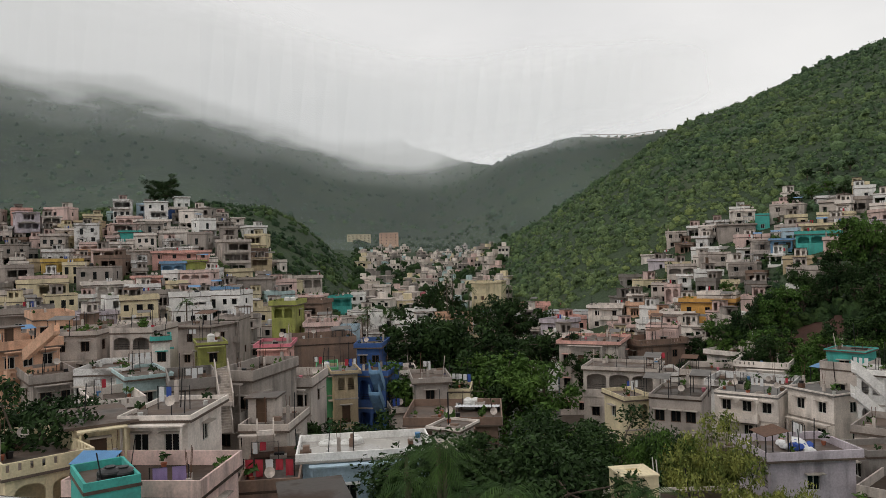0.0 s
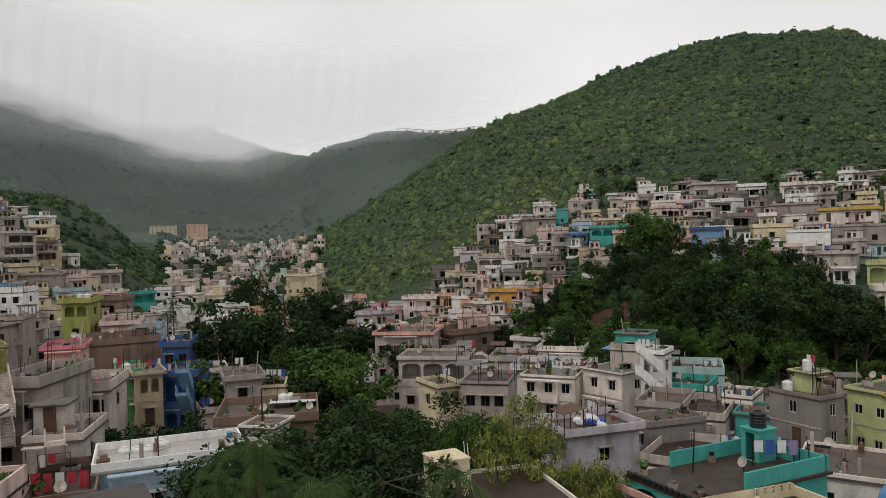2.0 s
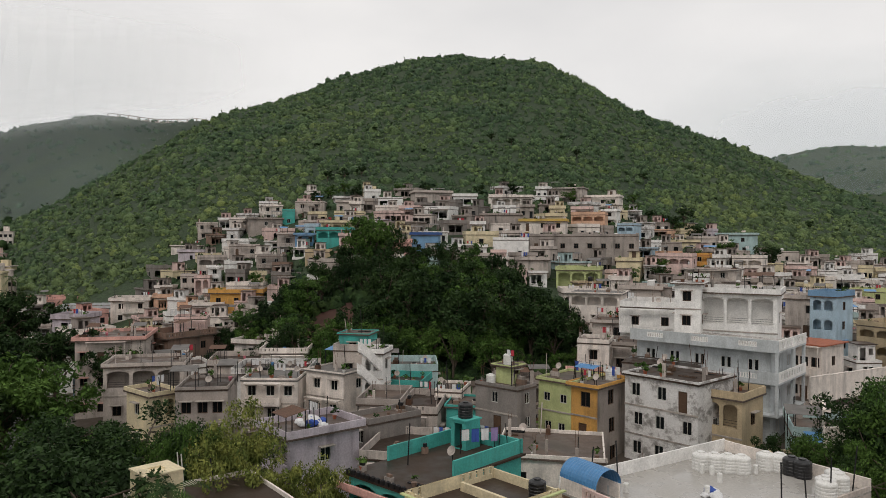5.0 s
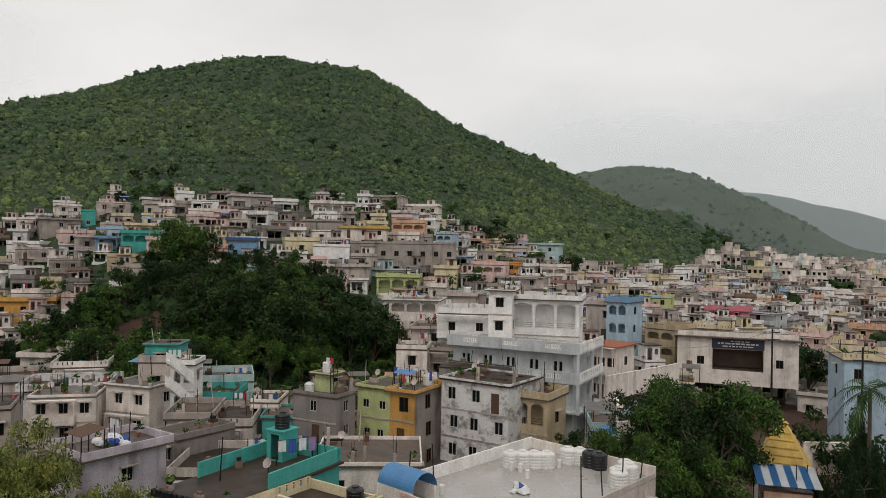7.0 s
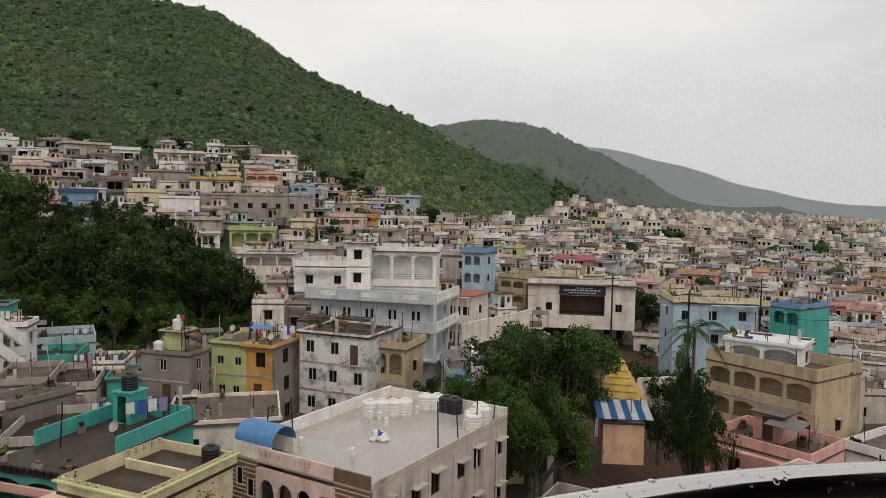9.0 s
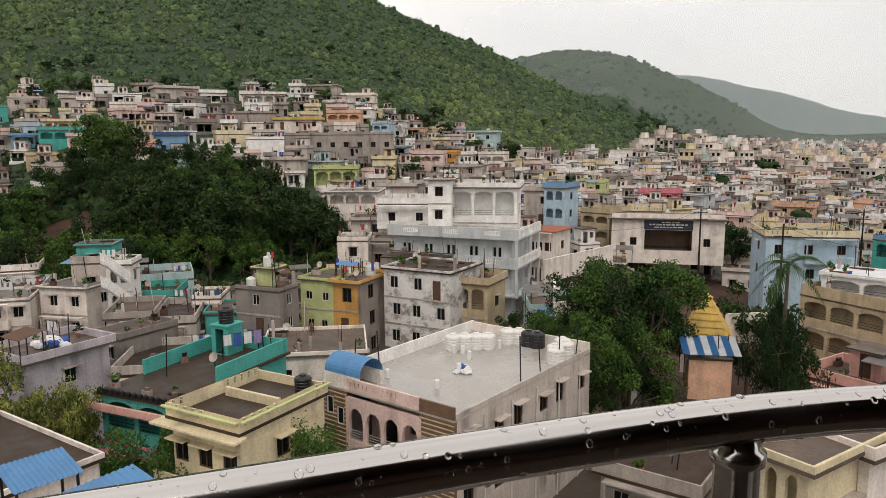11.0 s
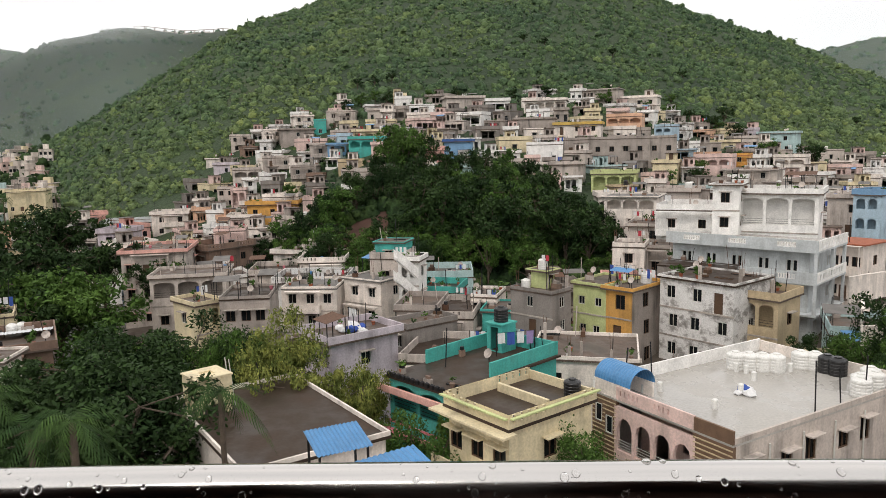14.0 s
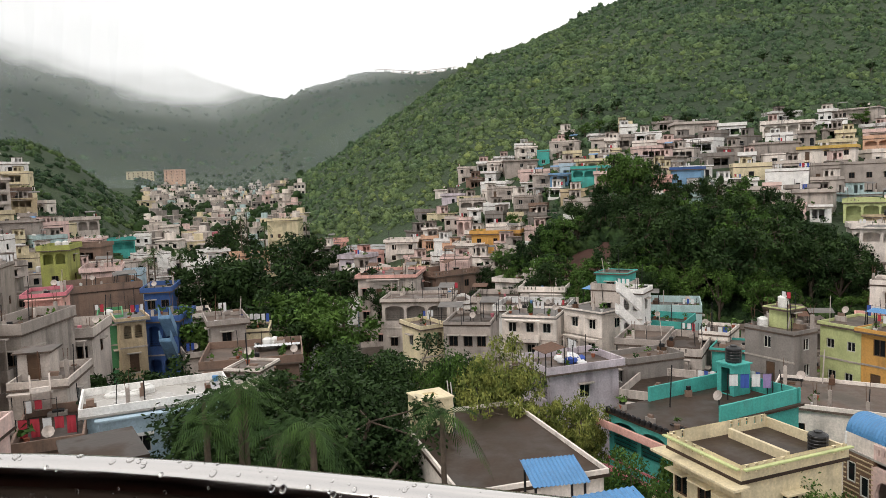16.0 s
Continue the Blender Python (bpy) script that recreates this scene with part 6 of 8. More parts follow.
placed(-207.7, 119.4, 24.83, 7.2, 8.0, 4.64, 70, "white", parapet=0.7, open_front=2, detail=1)
placed(-242.7, 129.6, 33.79, 8.7, 8.0, 4.10, 52, "sand", parapet=0.6, wins=2, open_front=1, detail=1)
placed(-237.4, 141.1, 35.05, 7.9, 8.0, 4.25, 53, "palepink", parapet=0.8, wins=2, open_front=1, detail=1)
placed(-227.3, 143.3, 33.05, 10.3, 8.0, 4.74, 68, "white", parapet=0.7, wins=3, detail=1)
placed(-207.2, 137.8, 28.56, 8.7, 8.0, 4.52, 56, "white", parapet=0.7, wins=3, detail=1)
placed(-219.6, 130.7, 29.50, 6.0, 6.0, 4.21, 54, "teal", parapet=0.5, wins=1, detail=1)
placed(-238.1, 118.0, 30.11, 6.0, 7.0, 4.65, 77, "white", parapet=0.7, wins=1, detail=1)
placed(-235.7, 159.0, 38.67, 6.2, 7.0, 4.32, 61, "deepblue", parapet=0.9, wins=2, trim='white', detail=1)
placed(-252.8, 172.4, 44.71, 5.5, 6.0, 4.39, 61, "cleanwhite", parapet=0.4, wins=2, detail=1)
placed(-219.6, 172.9, 34.64, 4.6, 7.0, 4.64, 57, "white", parapet=0.3, wins=1, detail=1)
placed(-200.8, 99.2, 19.99, 9.5, 8.0, 4.56, 70, "yellow", parapet=0.8, open_front=1, detail=1)
placed(-207.5, 91.0, 19.99, 4.8, 8.0, 4.32, 66, "white", parapet=0.7, open_front=1, detail=1)
placed(-187.4, 87.8, 16.03, 9.5, 8.0, 4.44, 71, "palepink", parapet=0.7, open_front=1, detail=1)
placed(-171.2, 95.4, 14.39, 10.9, 8.0, 4.31, 65, "white", parapet=0.8, wins=3, open_front=1, detail=1)
placed(-168.8, 104.4, 15.69, 6.4, 7.0, 4.25, 63, "pink", parapet=0.6, open_front=1, detail=1)
placed(-223.2, 206.4, 20.73, 16.3, 8.0, 5.00, 41, "yellow", parapet=0.5, wins=3, detail=1)
placed(-168.1, 157.3, 10.35, 11.1, 8.0, 7.51, 49, "palegrey", parapet=0.8, open_front=1, detail=1)
placed(-585.6, 638.0, 36.44, 27.9, 12.0, 14.06, 45, "cream", parapet=0.6, wins=6, detail=1)
placed(-552.2, 654.1, 34.92, 21.8, 12.0, 16.55, 36, "peach", parapet=0.6, wins=4, detail=1)

# houses along the valley street
placed(-195.7, 221.5, 5.51, 12.1, 9.0, 6.41, 27, "white", parapet=0.7, wins=3, detail=1)
placed(-150.7, 144.1, 7.02, 7.6, 8.0, 6.17, 35, "palepink", parapet=0.6, wins=2, detail=1)
placed(-154.4, 149.3, 8.03, 4.2, 6.0, 5.26, 46, "cleanwhite", parapet=0.4, wins=2, detail=1)
placed(-161.0, 164.3, 4.71, 9.0, 8.0, 6.80, 48, "teal", parapet=0.6, open_front=1, detail=1)
placed(-178.0, 193.2, 4.99, 5.0, 7.0, 5.58, 37, "cleanwhite", parapet=0.8, wins=2, detail=1)
placed(-191.6, 235.1, 3.50, 8.4, 7.0, 5.16, 43, "cream", parapet=0.7, wins=2, detail=1)
placed(-191.9, 245.9, 2.83, 5.3, 7.0, 4.77, 42, "hotpink", parapet=0.7, wins=2, detail=1)
placed(-167.0, 223.5, 0.36, 5.8, 6.0, 4.19, 41, "palepink", parapet=0.5, wins=1, detail=1)
placed(-97.8, 87.8, 0.93, 4.0, 7.0, 14.99, 33, "olive", parapet=0.8, wins=1, open_front=1, detail=1)
tank(-98.3, 88.0, 16.18, "white", 0.5, 1.15)
tank(-97.7, 88.8, 16.15, "white", 0.5, 1.15)
placed(-92.7, 91.2, -0.26, 5.4, 8.0, 12.48, 41, "palepink", parapet=0.7, wins=3, detail=1)
placed(-136.4, 215.3, 1.05, 10.3, 10.0, 13.06, 21, "cream", parapet=0.5, wins=4, storeys=2, detail=1)
placed(-106.2, 197.4, 1.44, 13.7, 9.0, 6.65, 13, "pink", parapet=0.7, wins=3, slots=True, detail=1)
placed(-85.2, 175.8, 1.73, 13.4, 9.0, 6.11, 12, "coolgrey", parapet=0.6, wins=3, detail=1)
placed(-74.6, 173.6, 4.50, 8.3, 8.0, 5.35, 15, "white", parapet=0.7, wins=2, detail=1)
placed(-48.9, 108.4, -1.39, 9.1, 10.0, 11.07, 13, "palegrey", parapet=0.5, trim='pink', wins=4, storeys=3, detail=1)
placed(-42.9, 117.5, -0.31, 6.4, 8.6, 9.00, -34, "brown", parapet=0.9, wins=2, slots=True, detail=1)
placed(-42.1, 121.4, 0.38, 5.2, 5.0, 10.66, 13, "palepink", parapet=0.4, wins=1, detail=1)
placed(-36.7, 90.3, -1.21, 9.1, 7.0, 10.05, 12, "palegrey", parapet=0.4, open_front=1, roof=ROOF, detail=2)
placed(-30.7, 76.3, -1.14, 3.1, 5.0, 9.17, 49, "cream", parapet=0.4, open_front=1, detail=2)
placed(-25.2, 77.5, -1.01, 5.2, 7.0, 9.64, 8, "grey", parapet=0.3, wins=3, roof=ROOFDARK, detail=2)
placed(-20.5, 89.1, -0.51, 6.8, 7.0, 7.93, -1, "white", parapet=0.25, wins=3, roof=SHEETGREY, detail=2)
placed(-29.9, 105.8, -0.11, 7.0, 8.0, 6.55, 8, "palegrey", parapet=0.8, wins=2, roof=ROOFDARK, detail=1)
placed(-23.4, 110.0, 0.94, 6.6, 9.0, 6.60, 2, "white", parapet=0.8, wins=2, slots=True, detail=1)
placed(-25.5, 117.7, 3.63, 3.6, 5.0, 6.03, 2, "white", parapet=0.2, wins=2, detail=1)
placed(-30.1, 118.8, 2.06, 5.7, 6.0, 5.43, -15, "white", parapet=0.7, wins=1, detail=1)
placed(-22.6, 97.8, -0.19, 9.2, 7.0, 6.80, 1, "stain", parapet=0.8, wins=2, slots=True, roof=ROOFDARK, detail=2)

# the lilac house and its neighbours
placed(-11.2, 61.3, -1.38, 4.9, 6.6, 9.6, -50, "lilac", parapet=0.6, wins=2, open_front=2, storeys=3, roof=ROOF, detail=2)
placed(-5.5, 68.9, -1.05, 3.5, 6.0, 8.28, -50, "darkgrey", parapet=0.5, wins=1, detail=2)
placed(-6.1, 77.2, -0.77, 4.2, 7.0, 8.04, -7, "grey", parapet=0.6, wins=2, detail=2)
placed(-12.6, 89.3, -0.37, 5.9, 6.0, 8.61, -32, "white", parapet=0.15, wins=2, roof=SHEETGREY, detail=2)
placed(-10.9, 92.2, -0.19, 4.3, 6.0, 10.59, -11, "palegrey", parapet=0.8, wins=1, detail=2)
placed(-10.9, 93.3, -0.05, 3.9, 4.0, 12.26, -11, "teal", parapet=0.1, wins=1, detail=2)
placed(-7.8, 85.3, -0.36, 2.5, 3.5, 11.34, -12, "cleanwhite", parapet=0.5, open_front=3, storeys=4, detail=2)
placed(-4.6, 90.8, -0.11, 5.0, 6.0, 6.41, -11, "teal", parapet=0.8, wins=0, roof=ROOFDARK, detail=2)
placed(-1.9, 76.4, -0.60, 4.0, 9.0, 7.36, -8, "palegrey", parapet=0.7, wins=2, slots=True, roof=ROOFDARK, detail=2)
placed(1.2, 80.4, -0.19, 2.9, 5.0, 7.88, -14, "white", parapet=0.3, wins=2, detail=2)
placed(2.4, 76.4, -0.18, 3.1, 5.0, 7.18, -11, "teal", parapet=0.2, wins=1, detail=2)
placed(-2.2, 63.9, -1.24, 7.7, 8.0, 6.93, -11, "palegrey", parapet=0.7, wins=2, roof=ROOFDARK, detail=2)

# the tall grey, lime and orange, and weathered houses
placed(6.36, 72.76, 0.09, 5.2, 3.2, 9.45, -41.9, "darkgrey", parapet=0.3, wins=1, storeys=4, win=(0.8, 1.1), awning=False, rods=4, poles=2, front_plain=True, detail=2)
placed(6.7, 73.8, 9.7, 1.9, 1.5, 1.7, -42, "lime", parapet=0.1, wins=0, storeys=1, bands=False, poles=0, detail=2)
tank(6.7, 73.8, 11.57, "white", 0.5, 1.15)
tank(4.9, 73.4, 9.7, "white", 0.5, 1.0)
placed(13.6, 76.75, 0.67, 4.0, 6.0, 8.9, -42.7, "lime", parapet=0.25, wins=2, storeys=3, win=(0.8, 0.9), awning=False, frame_mat=FRAMEW, front_plain=True, detail=2)
placed(16.15, 74.4, 0.92, 2.9, 6.0, 8.6, -42.7, "orange", parapet=0.3, wins=1, storeys=3, awning=False, side_wall='grey', win=(1.1, 1.5), front_plain=True, detail=2)
tank(17.6, 75.4, 9.69, "white", 0.6, 1.2)
sheet_canopy(15.2, 75.9, 9.72, -42, 2.4, 1.5, 1.2, [SHEETBLUE], "small blue corrugated sheet canopy", slope=0.2)
placed(23.9, 73.1, 1.86, 8.0, 7.0, 8.7, -48, "stain", parapet=0.2, wins=3, storeys=3, roof=ROOFDARK, awning=False, win=(1.0, 1.3), front_plain=True, detail=2)
placed(24.7, 80.8, 2.77, 8.1, 5.0, 7.85, -27, "darkgrey", parapet=0, wins=0, roof=ROOFDARK, detail=2)
placed(28.4, 70.8, 2.03, 4.0, 5.0, 7.07, -45, "sand", parapet=0.7, wins=2, open_front=1, detail=2)
placed(19.6, 92.4, 2.86, 3.9, 5.0, 8.45, -20, "white", parapet=0.5, wins=1, rods=2, detail=2)
placed(23.7, 94.0, 3.60, 4.4, 6.0, 7.31, -24, "grey", parapet=0.4, wins=1, detail=2)

# the long grey three-storey house
placed(35.9, 90.6, 4.33, 11.5, 7.0, 13.51, -29, "cleanwhite", parapet=0.6, wins=4, storeys=3, open_front=1, detail=2)
placed(30.4, 88.9, 4.27, 3.0, 4.0, 14.72, -27, "cleanwhite", parapet=0.1, wins=1, detail=2)
placed(30.5, 104.1, 5.10, 8.1, 9.0, 9.79, -24, "cleanwhite", parapet=0.8, wins=2, detail=1)
placed(26.5, 123.1, 7.08, 8.4, 8.0, 8.38, -22, "white", parapet=0.2, wins=3, open_front=1, roof=SHEETGREY, detail=1)
placed(26.1, 106.8, 4.56, 6.5, 8.0, 7.85, -20, "palegrey", parapet=0.4, wins=1, detail=1)
placed(47.4, 91.6, 4.21, 4.0, 6.0, 7.2, -52, "white", parapet=0, wins=3, roof=CLAY, detail=1)
placed(57.2, 106.4, 4.89, 3.6, 6.0, 11.3, -50, "skyblue", parapet=0.8, open_front=3, storeys=4, trim="blue", detail=1)
placed(58.2, 114.0, 6.30, 6.3, 8.0, 9.00, -35, "palegrey", parapet=0.6, wins=1, detail=1)
placed(65.7, 106.4, 4.51, 5.4, 7.0, 7.33, -61, "sand", parapet=0.7, open_front=2, storeys=3, detail=1)

# hillside terraces
placed(29.0, 153.3, 13.81, 8.9, 8.0, 4.34, -16, "lime", parapet=0.7, open_front=1, slots=True, detail=1)
placed(34.7, 177.3, 17.86, 25.7, 9.0, 7.54, -16, "grey", parapet=0.5, wins=8, win=(1.1, 1.2), storeys=2, detail=1)
placed(7.5, 259.7, 35.34, 8.0, 8.0, 6.00, -19, "peach", parapet=0.8, open_front=2, storeys=2, detail=1)
placed(-3.9, 231.1, 34.88, 11.8, 8.0, 4.48, 13, "palegrey", parapet=0.7, wins=2, detail=1)
placed(-4.1, 176.6, 21.31, 6.4, 7.0, 4.28, -5, "blue", parapet=0.6, wins=2, trim='deepblue', detail=1)
placed(-27.3, 183.8, 21.20, 8.7, 8.0, 5.57, 3, "teal", parapet=0.7, open_front=1, detail=1)
placed(-22.8, 173.7, 20.92, 3.7, 6.0, 4.35, 2, "palepink", parapet=0.7, open_front=1, detail=1)
placed(-27.7, 191.3, 23.46, 8.4, 7.0, 5.34, 4, "cream", parapet=0.6, open_front=1, detail=1)
placed(-38.8, 191.4, 19.69, 9.8, 7.0, 6.05, 15, "palegrey", parapet=0.4, wins=2, detail=1)
placed(-35.9, 187.5, 20.54, 4.8, 5.0, 5.07, 11, "blue", parapet=0.5, wins=2, detail=1)
placed(-45.2, 159.7, 6.63, 10.8, 6.0, 6.04, 6, "orange", parapet=0.8, wins=3, detail=1)
placed(-59.1, 179.0, 10.48, 3.7, 7.0, 4.45, 10, "palepink", parapet=0.7, wins=1, open_front=1, detail=1)
placed(-44.1, 163.1, 8.45, 8.0, 6.0, 5.60, 3, "white", parapet=0.7, wins=3, detail=1)
placed(-63.5, 181.7, 10.43, 4.0, 7.0, 4.74, 15, "palegrey", parapet=0.6, wins=2, detail=1)
placed(-61.3, 191.9, 14.17, 7.3, 7.0, 5.42, 20, "palegrey", parapet=0.6, open_front=1, detail=1)
placed(-57.5, 182.1, 12.58, 3.2, 4.0, 4.73, 18, "cleanwhite", parapet=0.5, wins=1, detail=1)
placed(-51.1, 157.4, 5.12, 6.9, 7.0, 5.04, 12, "white", parapet=0.7, wins=2, detail=1)
placed(-53.5, 194.9, 17.16, 7.9, 7.0, 5.39, 15, "palegrey", parapet=0.6, wins=2, detail=1)
placed(-42.2, 179.5, 15.10, 6.2, 7.0, 5.25, 1, "grey", parapet=0.4, wins=2, detail=1)
placed(-53.8, 217.6, 24.95, 9.8, 8.0, 5.59, 20, "grey", parapet=0.4, wins=1, detail=1)
placed(-54.7, 230.0, 30.04, 6.0, 7.0, 4.90, 23, "white", parapet=0.5, wins=2, detail=1)
placed(-41.0, 225.0, 30.63, 8.9, 7.0, 5.21, 2, "palegrey", parapet=0.4, wins=2, detail=1)
placed(-47.0, 220.1, 28.64, 3.7, 5.0, 4.49, 12, "teal", parapet=0.5, wins=1, detail=1)
placed(-73.1, 224.1, 24.17, 5.9, 7.0, 5.07, 22, "palegrey", parapet=0.5, wins=2, detail=1)
placed(-62.6, 221.8, 25.60, 5.3, 7.0, 4.97, 20, "white", parapet=0.5, wins=2, detail=1)
placed(21.2, 222.0, 33.13, 12.3, 8.0, 4.28, -11, "white", parapet=0.7, wins=3, open_front=1, detail=1)
placed(41.6, 241.5, 35.83, 11.3, 8.0, 5.85, -24, "palegrey", parapet=0.2, wins=2, roof=SHEETGREY, detail=1)
placed(53.2, 239.3, 32.92, 11.1, 8.0, 5.74, -22, "white", parapet=0.7, wins=3, stair=(2.5, 0, 2.4, 2.4, 2.4), detail=1)
placed(42.1, 207.9, 26.49, 9.5, 8.0, 5.20, -19, "peach", parapet=0.8, open_front=1, detail=1)
placed(50.3, 216.8, 28.39, 4.6, 6.0, 4.78, -23, "cleanwhite", parapet=0.6, wins=1, detail=1)
placed(51.6, 200.5, 23.87, 4.8, 6.0, 4.70, -34, "skyblue", parapet=0.6, open_front=1, detail=1)
placed(27.2, 194.7, 24.40, 11.9, 8.0, 5.00, -14, "white", parapet=0.7, wins=3, trim='yellow', detail=1)
placed(16.2, 200.7, 27.01, 11.1, 8.0, 4.29, -9, "grey", parapet=0.5, wins=2, detail=1)
placed(16.7, 176.3, 19.87, 8.5, 7.0, 4.56, -9, "cleanwhite", parapet=0.6, wins=2, detail=1)
placed(41.9, 162.1, 15.50, 5.1, 7.0, 4.35, -22, "cream", parapet=0.7, wins=2, stair=(1, 0, 2.2, 2.2, 2), detail=1)
placed(55.1, 170.8, 15.55, 8.2, 7.0, 5.10, -28, "palepink", parapet=0.8, open_front=1, detail=1)
placed(63.0, 177.1, 16.19, 4.8, 6.0, 4.79, -27, "orange", parapet=0.4, wins=1, roof=CLAY, detail=1)
placed(89.1, 219.2, 20.54, 10.3, 7.0, 5.75, -34, "paleaqua", parapet=0.6, wins=2, detail=1)
placed(78.7, 185.4, 14.93, 7.3, 7.0, 5.10, -33, "white", parapet=0.7, open_front=1, detail=1)
placed(60.9, 162.9, 12.79, 10.8, 8.0, 5.24, -32, "palegrey", parapet=0.2, wins=2, roof=SHEETGREY, detail=1)
placed(20.1, 159.2, 15.57, 6.7, 7.0, 4.51, -13, "palegrey", parapet=0.6, wins=2, detail=1)
placed(38.6, 138.7, 10.76, 7.2, 8.0, 4.42, -23, "palegrey", parapet=0.7, wins=2, detail=1)
tank(39.3, 136.5, 15.73, "white", 0.7, 1.3)

# the right-hand quarter
placed(111.8, 155.5, 5.81, 9.5, 7.0, 4.74, -42, "hotpink", parapet=0.8, wins=2, detail=1)
placed(89.1, 128.7, 4.69, 6.9, 7.0, 4.64, -39, "cream", parapet=0.8, slots=True, wins=2, detail=1)
placed(121.2, 154.4, 5.02, 8.2, 7.0, 4.90, -60, "coolgrey", parapet=0.3, wins=1, detail=1)
placed(74.4, 73.0, -0.56, 10.5, 8.0, 12.22, -30, "skyblue", parapet=0.8, wins=3, slots=True, trim='cream', detail=1)
placed(84.2, 66.1, -0.54, 4.2, 7.0, 11.77, -81, "teal", parapet=0.6, open_front=1, trim='blue', detail=1)
placed(62.3, 50.8, -0.82, 11.8, 8.0, 9.05, -82, "sand", parapet=1.1, wins=3, storeys=3, open_front=2, detail=2)
placed(63.1, 53.1, -0.77, 7.3, 5.0, 11.19, -64, "cleanwhite", parapet=0.2, wins=2, open_front=1, roof=SHEETWHITE, detail=2)
placed(143.6, 146.3, 2.06, 13.0, 8.0, 4.73, -52, "peach", parapet=0.8, slots=True, wins=3, detail=1)
placed(114.1, 130.6, 2.46, 6.7, 7.0, 4.78, -49, "palepink", parapet=0.7, wins=2, detail=1)
placed(88.6, 97.1, 0.27, 7.2, 7.0, 7.36, -50, "palegrey", parapet=0.5, wins=2, detail=1)
placed(175.0, 149.2, 1.87, 9.9, 8.0, 4.28, -57, "peach", parapet=0.8, wins=3, detail=1)
placed(141.8, 122.5, 0.89, 7.1, 7.0, 4.31, -61, "white", parapet=0.7, wins=2, detail=1)
placed(136.0, 170.3, 5.79, 10.1, 8.0, 4.97, -46, "white", parapet=0.6, wins=3, detail=1)
placed(97.6, 164.7, 8.14, 7.3, 7.0, 4.86, -42, "lime", parapet=0.7, wins=2, detail=1)
placed(115.2, 180.9, 8.91, 7.3, 7.0, 4.70, -44, "grey", parapet=0.5, wins=2, detail=1)

# houses under the rail
placed(24.2, 21.9, -0.73, 2.2, 6.0, 12.12, -75, "cream", parapet=0.3, open_front=2, storeys=3, detail=2)
placed(28.0, 22.1, -0.75, 2.0, 6.0, 11.90, -79, "white", parapet=0.5, open_front=2, storeys=3, detail=2)
placed(32.4, 21.7, -0.73, 3.1, 7.0, 10.95, -87, "palepink", parapet=0.6, open_front=2, storeys=3, detail=2)
placed(26.1, 34.6, -0.94, 5.5, 7.0, 5.66, -55, "grey", parapet=0.8, wins=2, roof=ROOFDARK, detail=2)

# trees
tree(-28.5, 37.4, -1.04, 13.2, "dark", 20, 1.25)
tree(-25.8, 42.8, -1.19, 12.9, "dark", 18, 1.25)
tree(-25.0, 47.9, -1.14, 12.8, "dark", 27, 1.25)
tree(-23.7, 53.0, -1.47, 12.5, "dark", 33, 1.25)
tree(-20.2, 52.2, -1.47, 12.0, "dark", 7, 1.25)
tree(-24.2, 36.8, -0.84, 13.2, "dark", 85, 1.25)
tree(-20.4, 41.2, -1.19, 12.9, "dark", 72, 1.25)
tree(-21.4, 37.3, -1.07, 13.2, "dark", 67, 1.25)
tree(-14.0, 48.0, -1.38, 14.2, "yellow", 1, 0.62)
tree(-13.1, 47.2, -1.36, 13.4, "yellow", 2, 0.55)
tree(-17.7, 50.0, -1.42, 12.9, "fresh", 79, 0.60)
tree(-65.7, 88.2, -1.76, 17.8, "dark", 45, 1.10)
tree(-69.7, 87.7, -1.54, 15.4, "dark", 71, 1.10)
tree(-65.4, 94.6, -2.09, 16.2, "dark", 62, 1.10)
tree(-49.5, 81.1, -1.74, 13.3, "fresh", 7, 1.10)
tree(-44.5, 78.2, -1.65, 12.1, "fresh", 61, 1.10)
tree(-49.7, 77.4, -1.54, 12.0, "fresh", 95, 1.10)
tree(-56.8, 105.7, -1.54, 12.9, "dark", 35, 1.10)
tree(-62.5, 108.2, -1.96, 12.1, "dark", 83, 1.10)
tree(-51.0, 74.2, -1.54, 12.3, "dark", 94, 1.10)
tree(-56.2, 72.8, -1.63, 12.0, "fresh", 29, 1.10)
tree(-55.4, 68.4, -1.27, 11.5, "fresh", 10, 1.10)
tree(-49.0, 50.0, -1.05, 9.8, "dark", 7, 1.10)
tree(-45.7, 50.4, -1.18, 10.0, "dark", 82, 1.10)
tree(-53.1, 23.4, -0.49, 15.7, "dark", 53, 1.10)
tree(-52.4, 24.9, -0.54, 15.7, "dark", 53, 1.10)
tree(-51.6, 21.8, -0.47, 15.7, "dark", 38, 1.10)
tree(-87.1, 146.0, -1.56, 16.1, "dark", 77, 1.10)
tree(-87.9, 139.7, -1.97, 15.5, "dark", 63, 1.10)
tree(-34.2, 61.1, -1.49, 10.1, "fresh", 34, 1.10)
tree(-31.0, 60.5, -1.49, 10.0, "fresh", 10, 1.10)
tree(-141.6, 193.8, -1.26, 16.2, "dark", 20, 1.10)
tree(-132.6, 175.5, -1.19, 15.4, "dark", 96, 1.10)
tree(-45.5, 102.4, -0.96, 10.1, "dark", 43, 1.10)
palm(-100.4, 111.5, -0.98, 14.4, 16, 0.72)
palm(-93.6, 110.7, -1.60, 15.2, 80, 0.72)
palm(-116.7, 162.4, -1.92, 19.8, 1, 0.72)
palm(-101.2, 110.7, -0.74, 12.4, 21, 0.72)
palm(-106.1, 157.6, -1.75, 16.9, 45, 0.72)
palm(-97.3, 163.2, -0.86, 16.5, 1, 0.72)
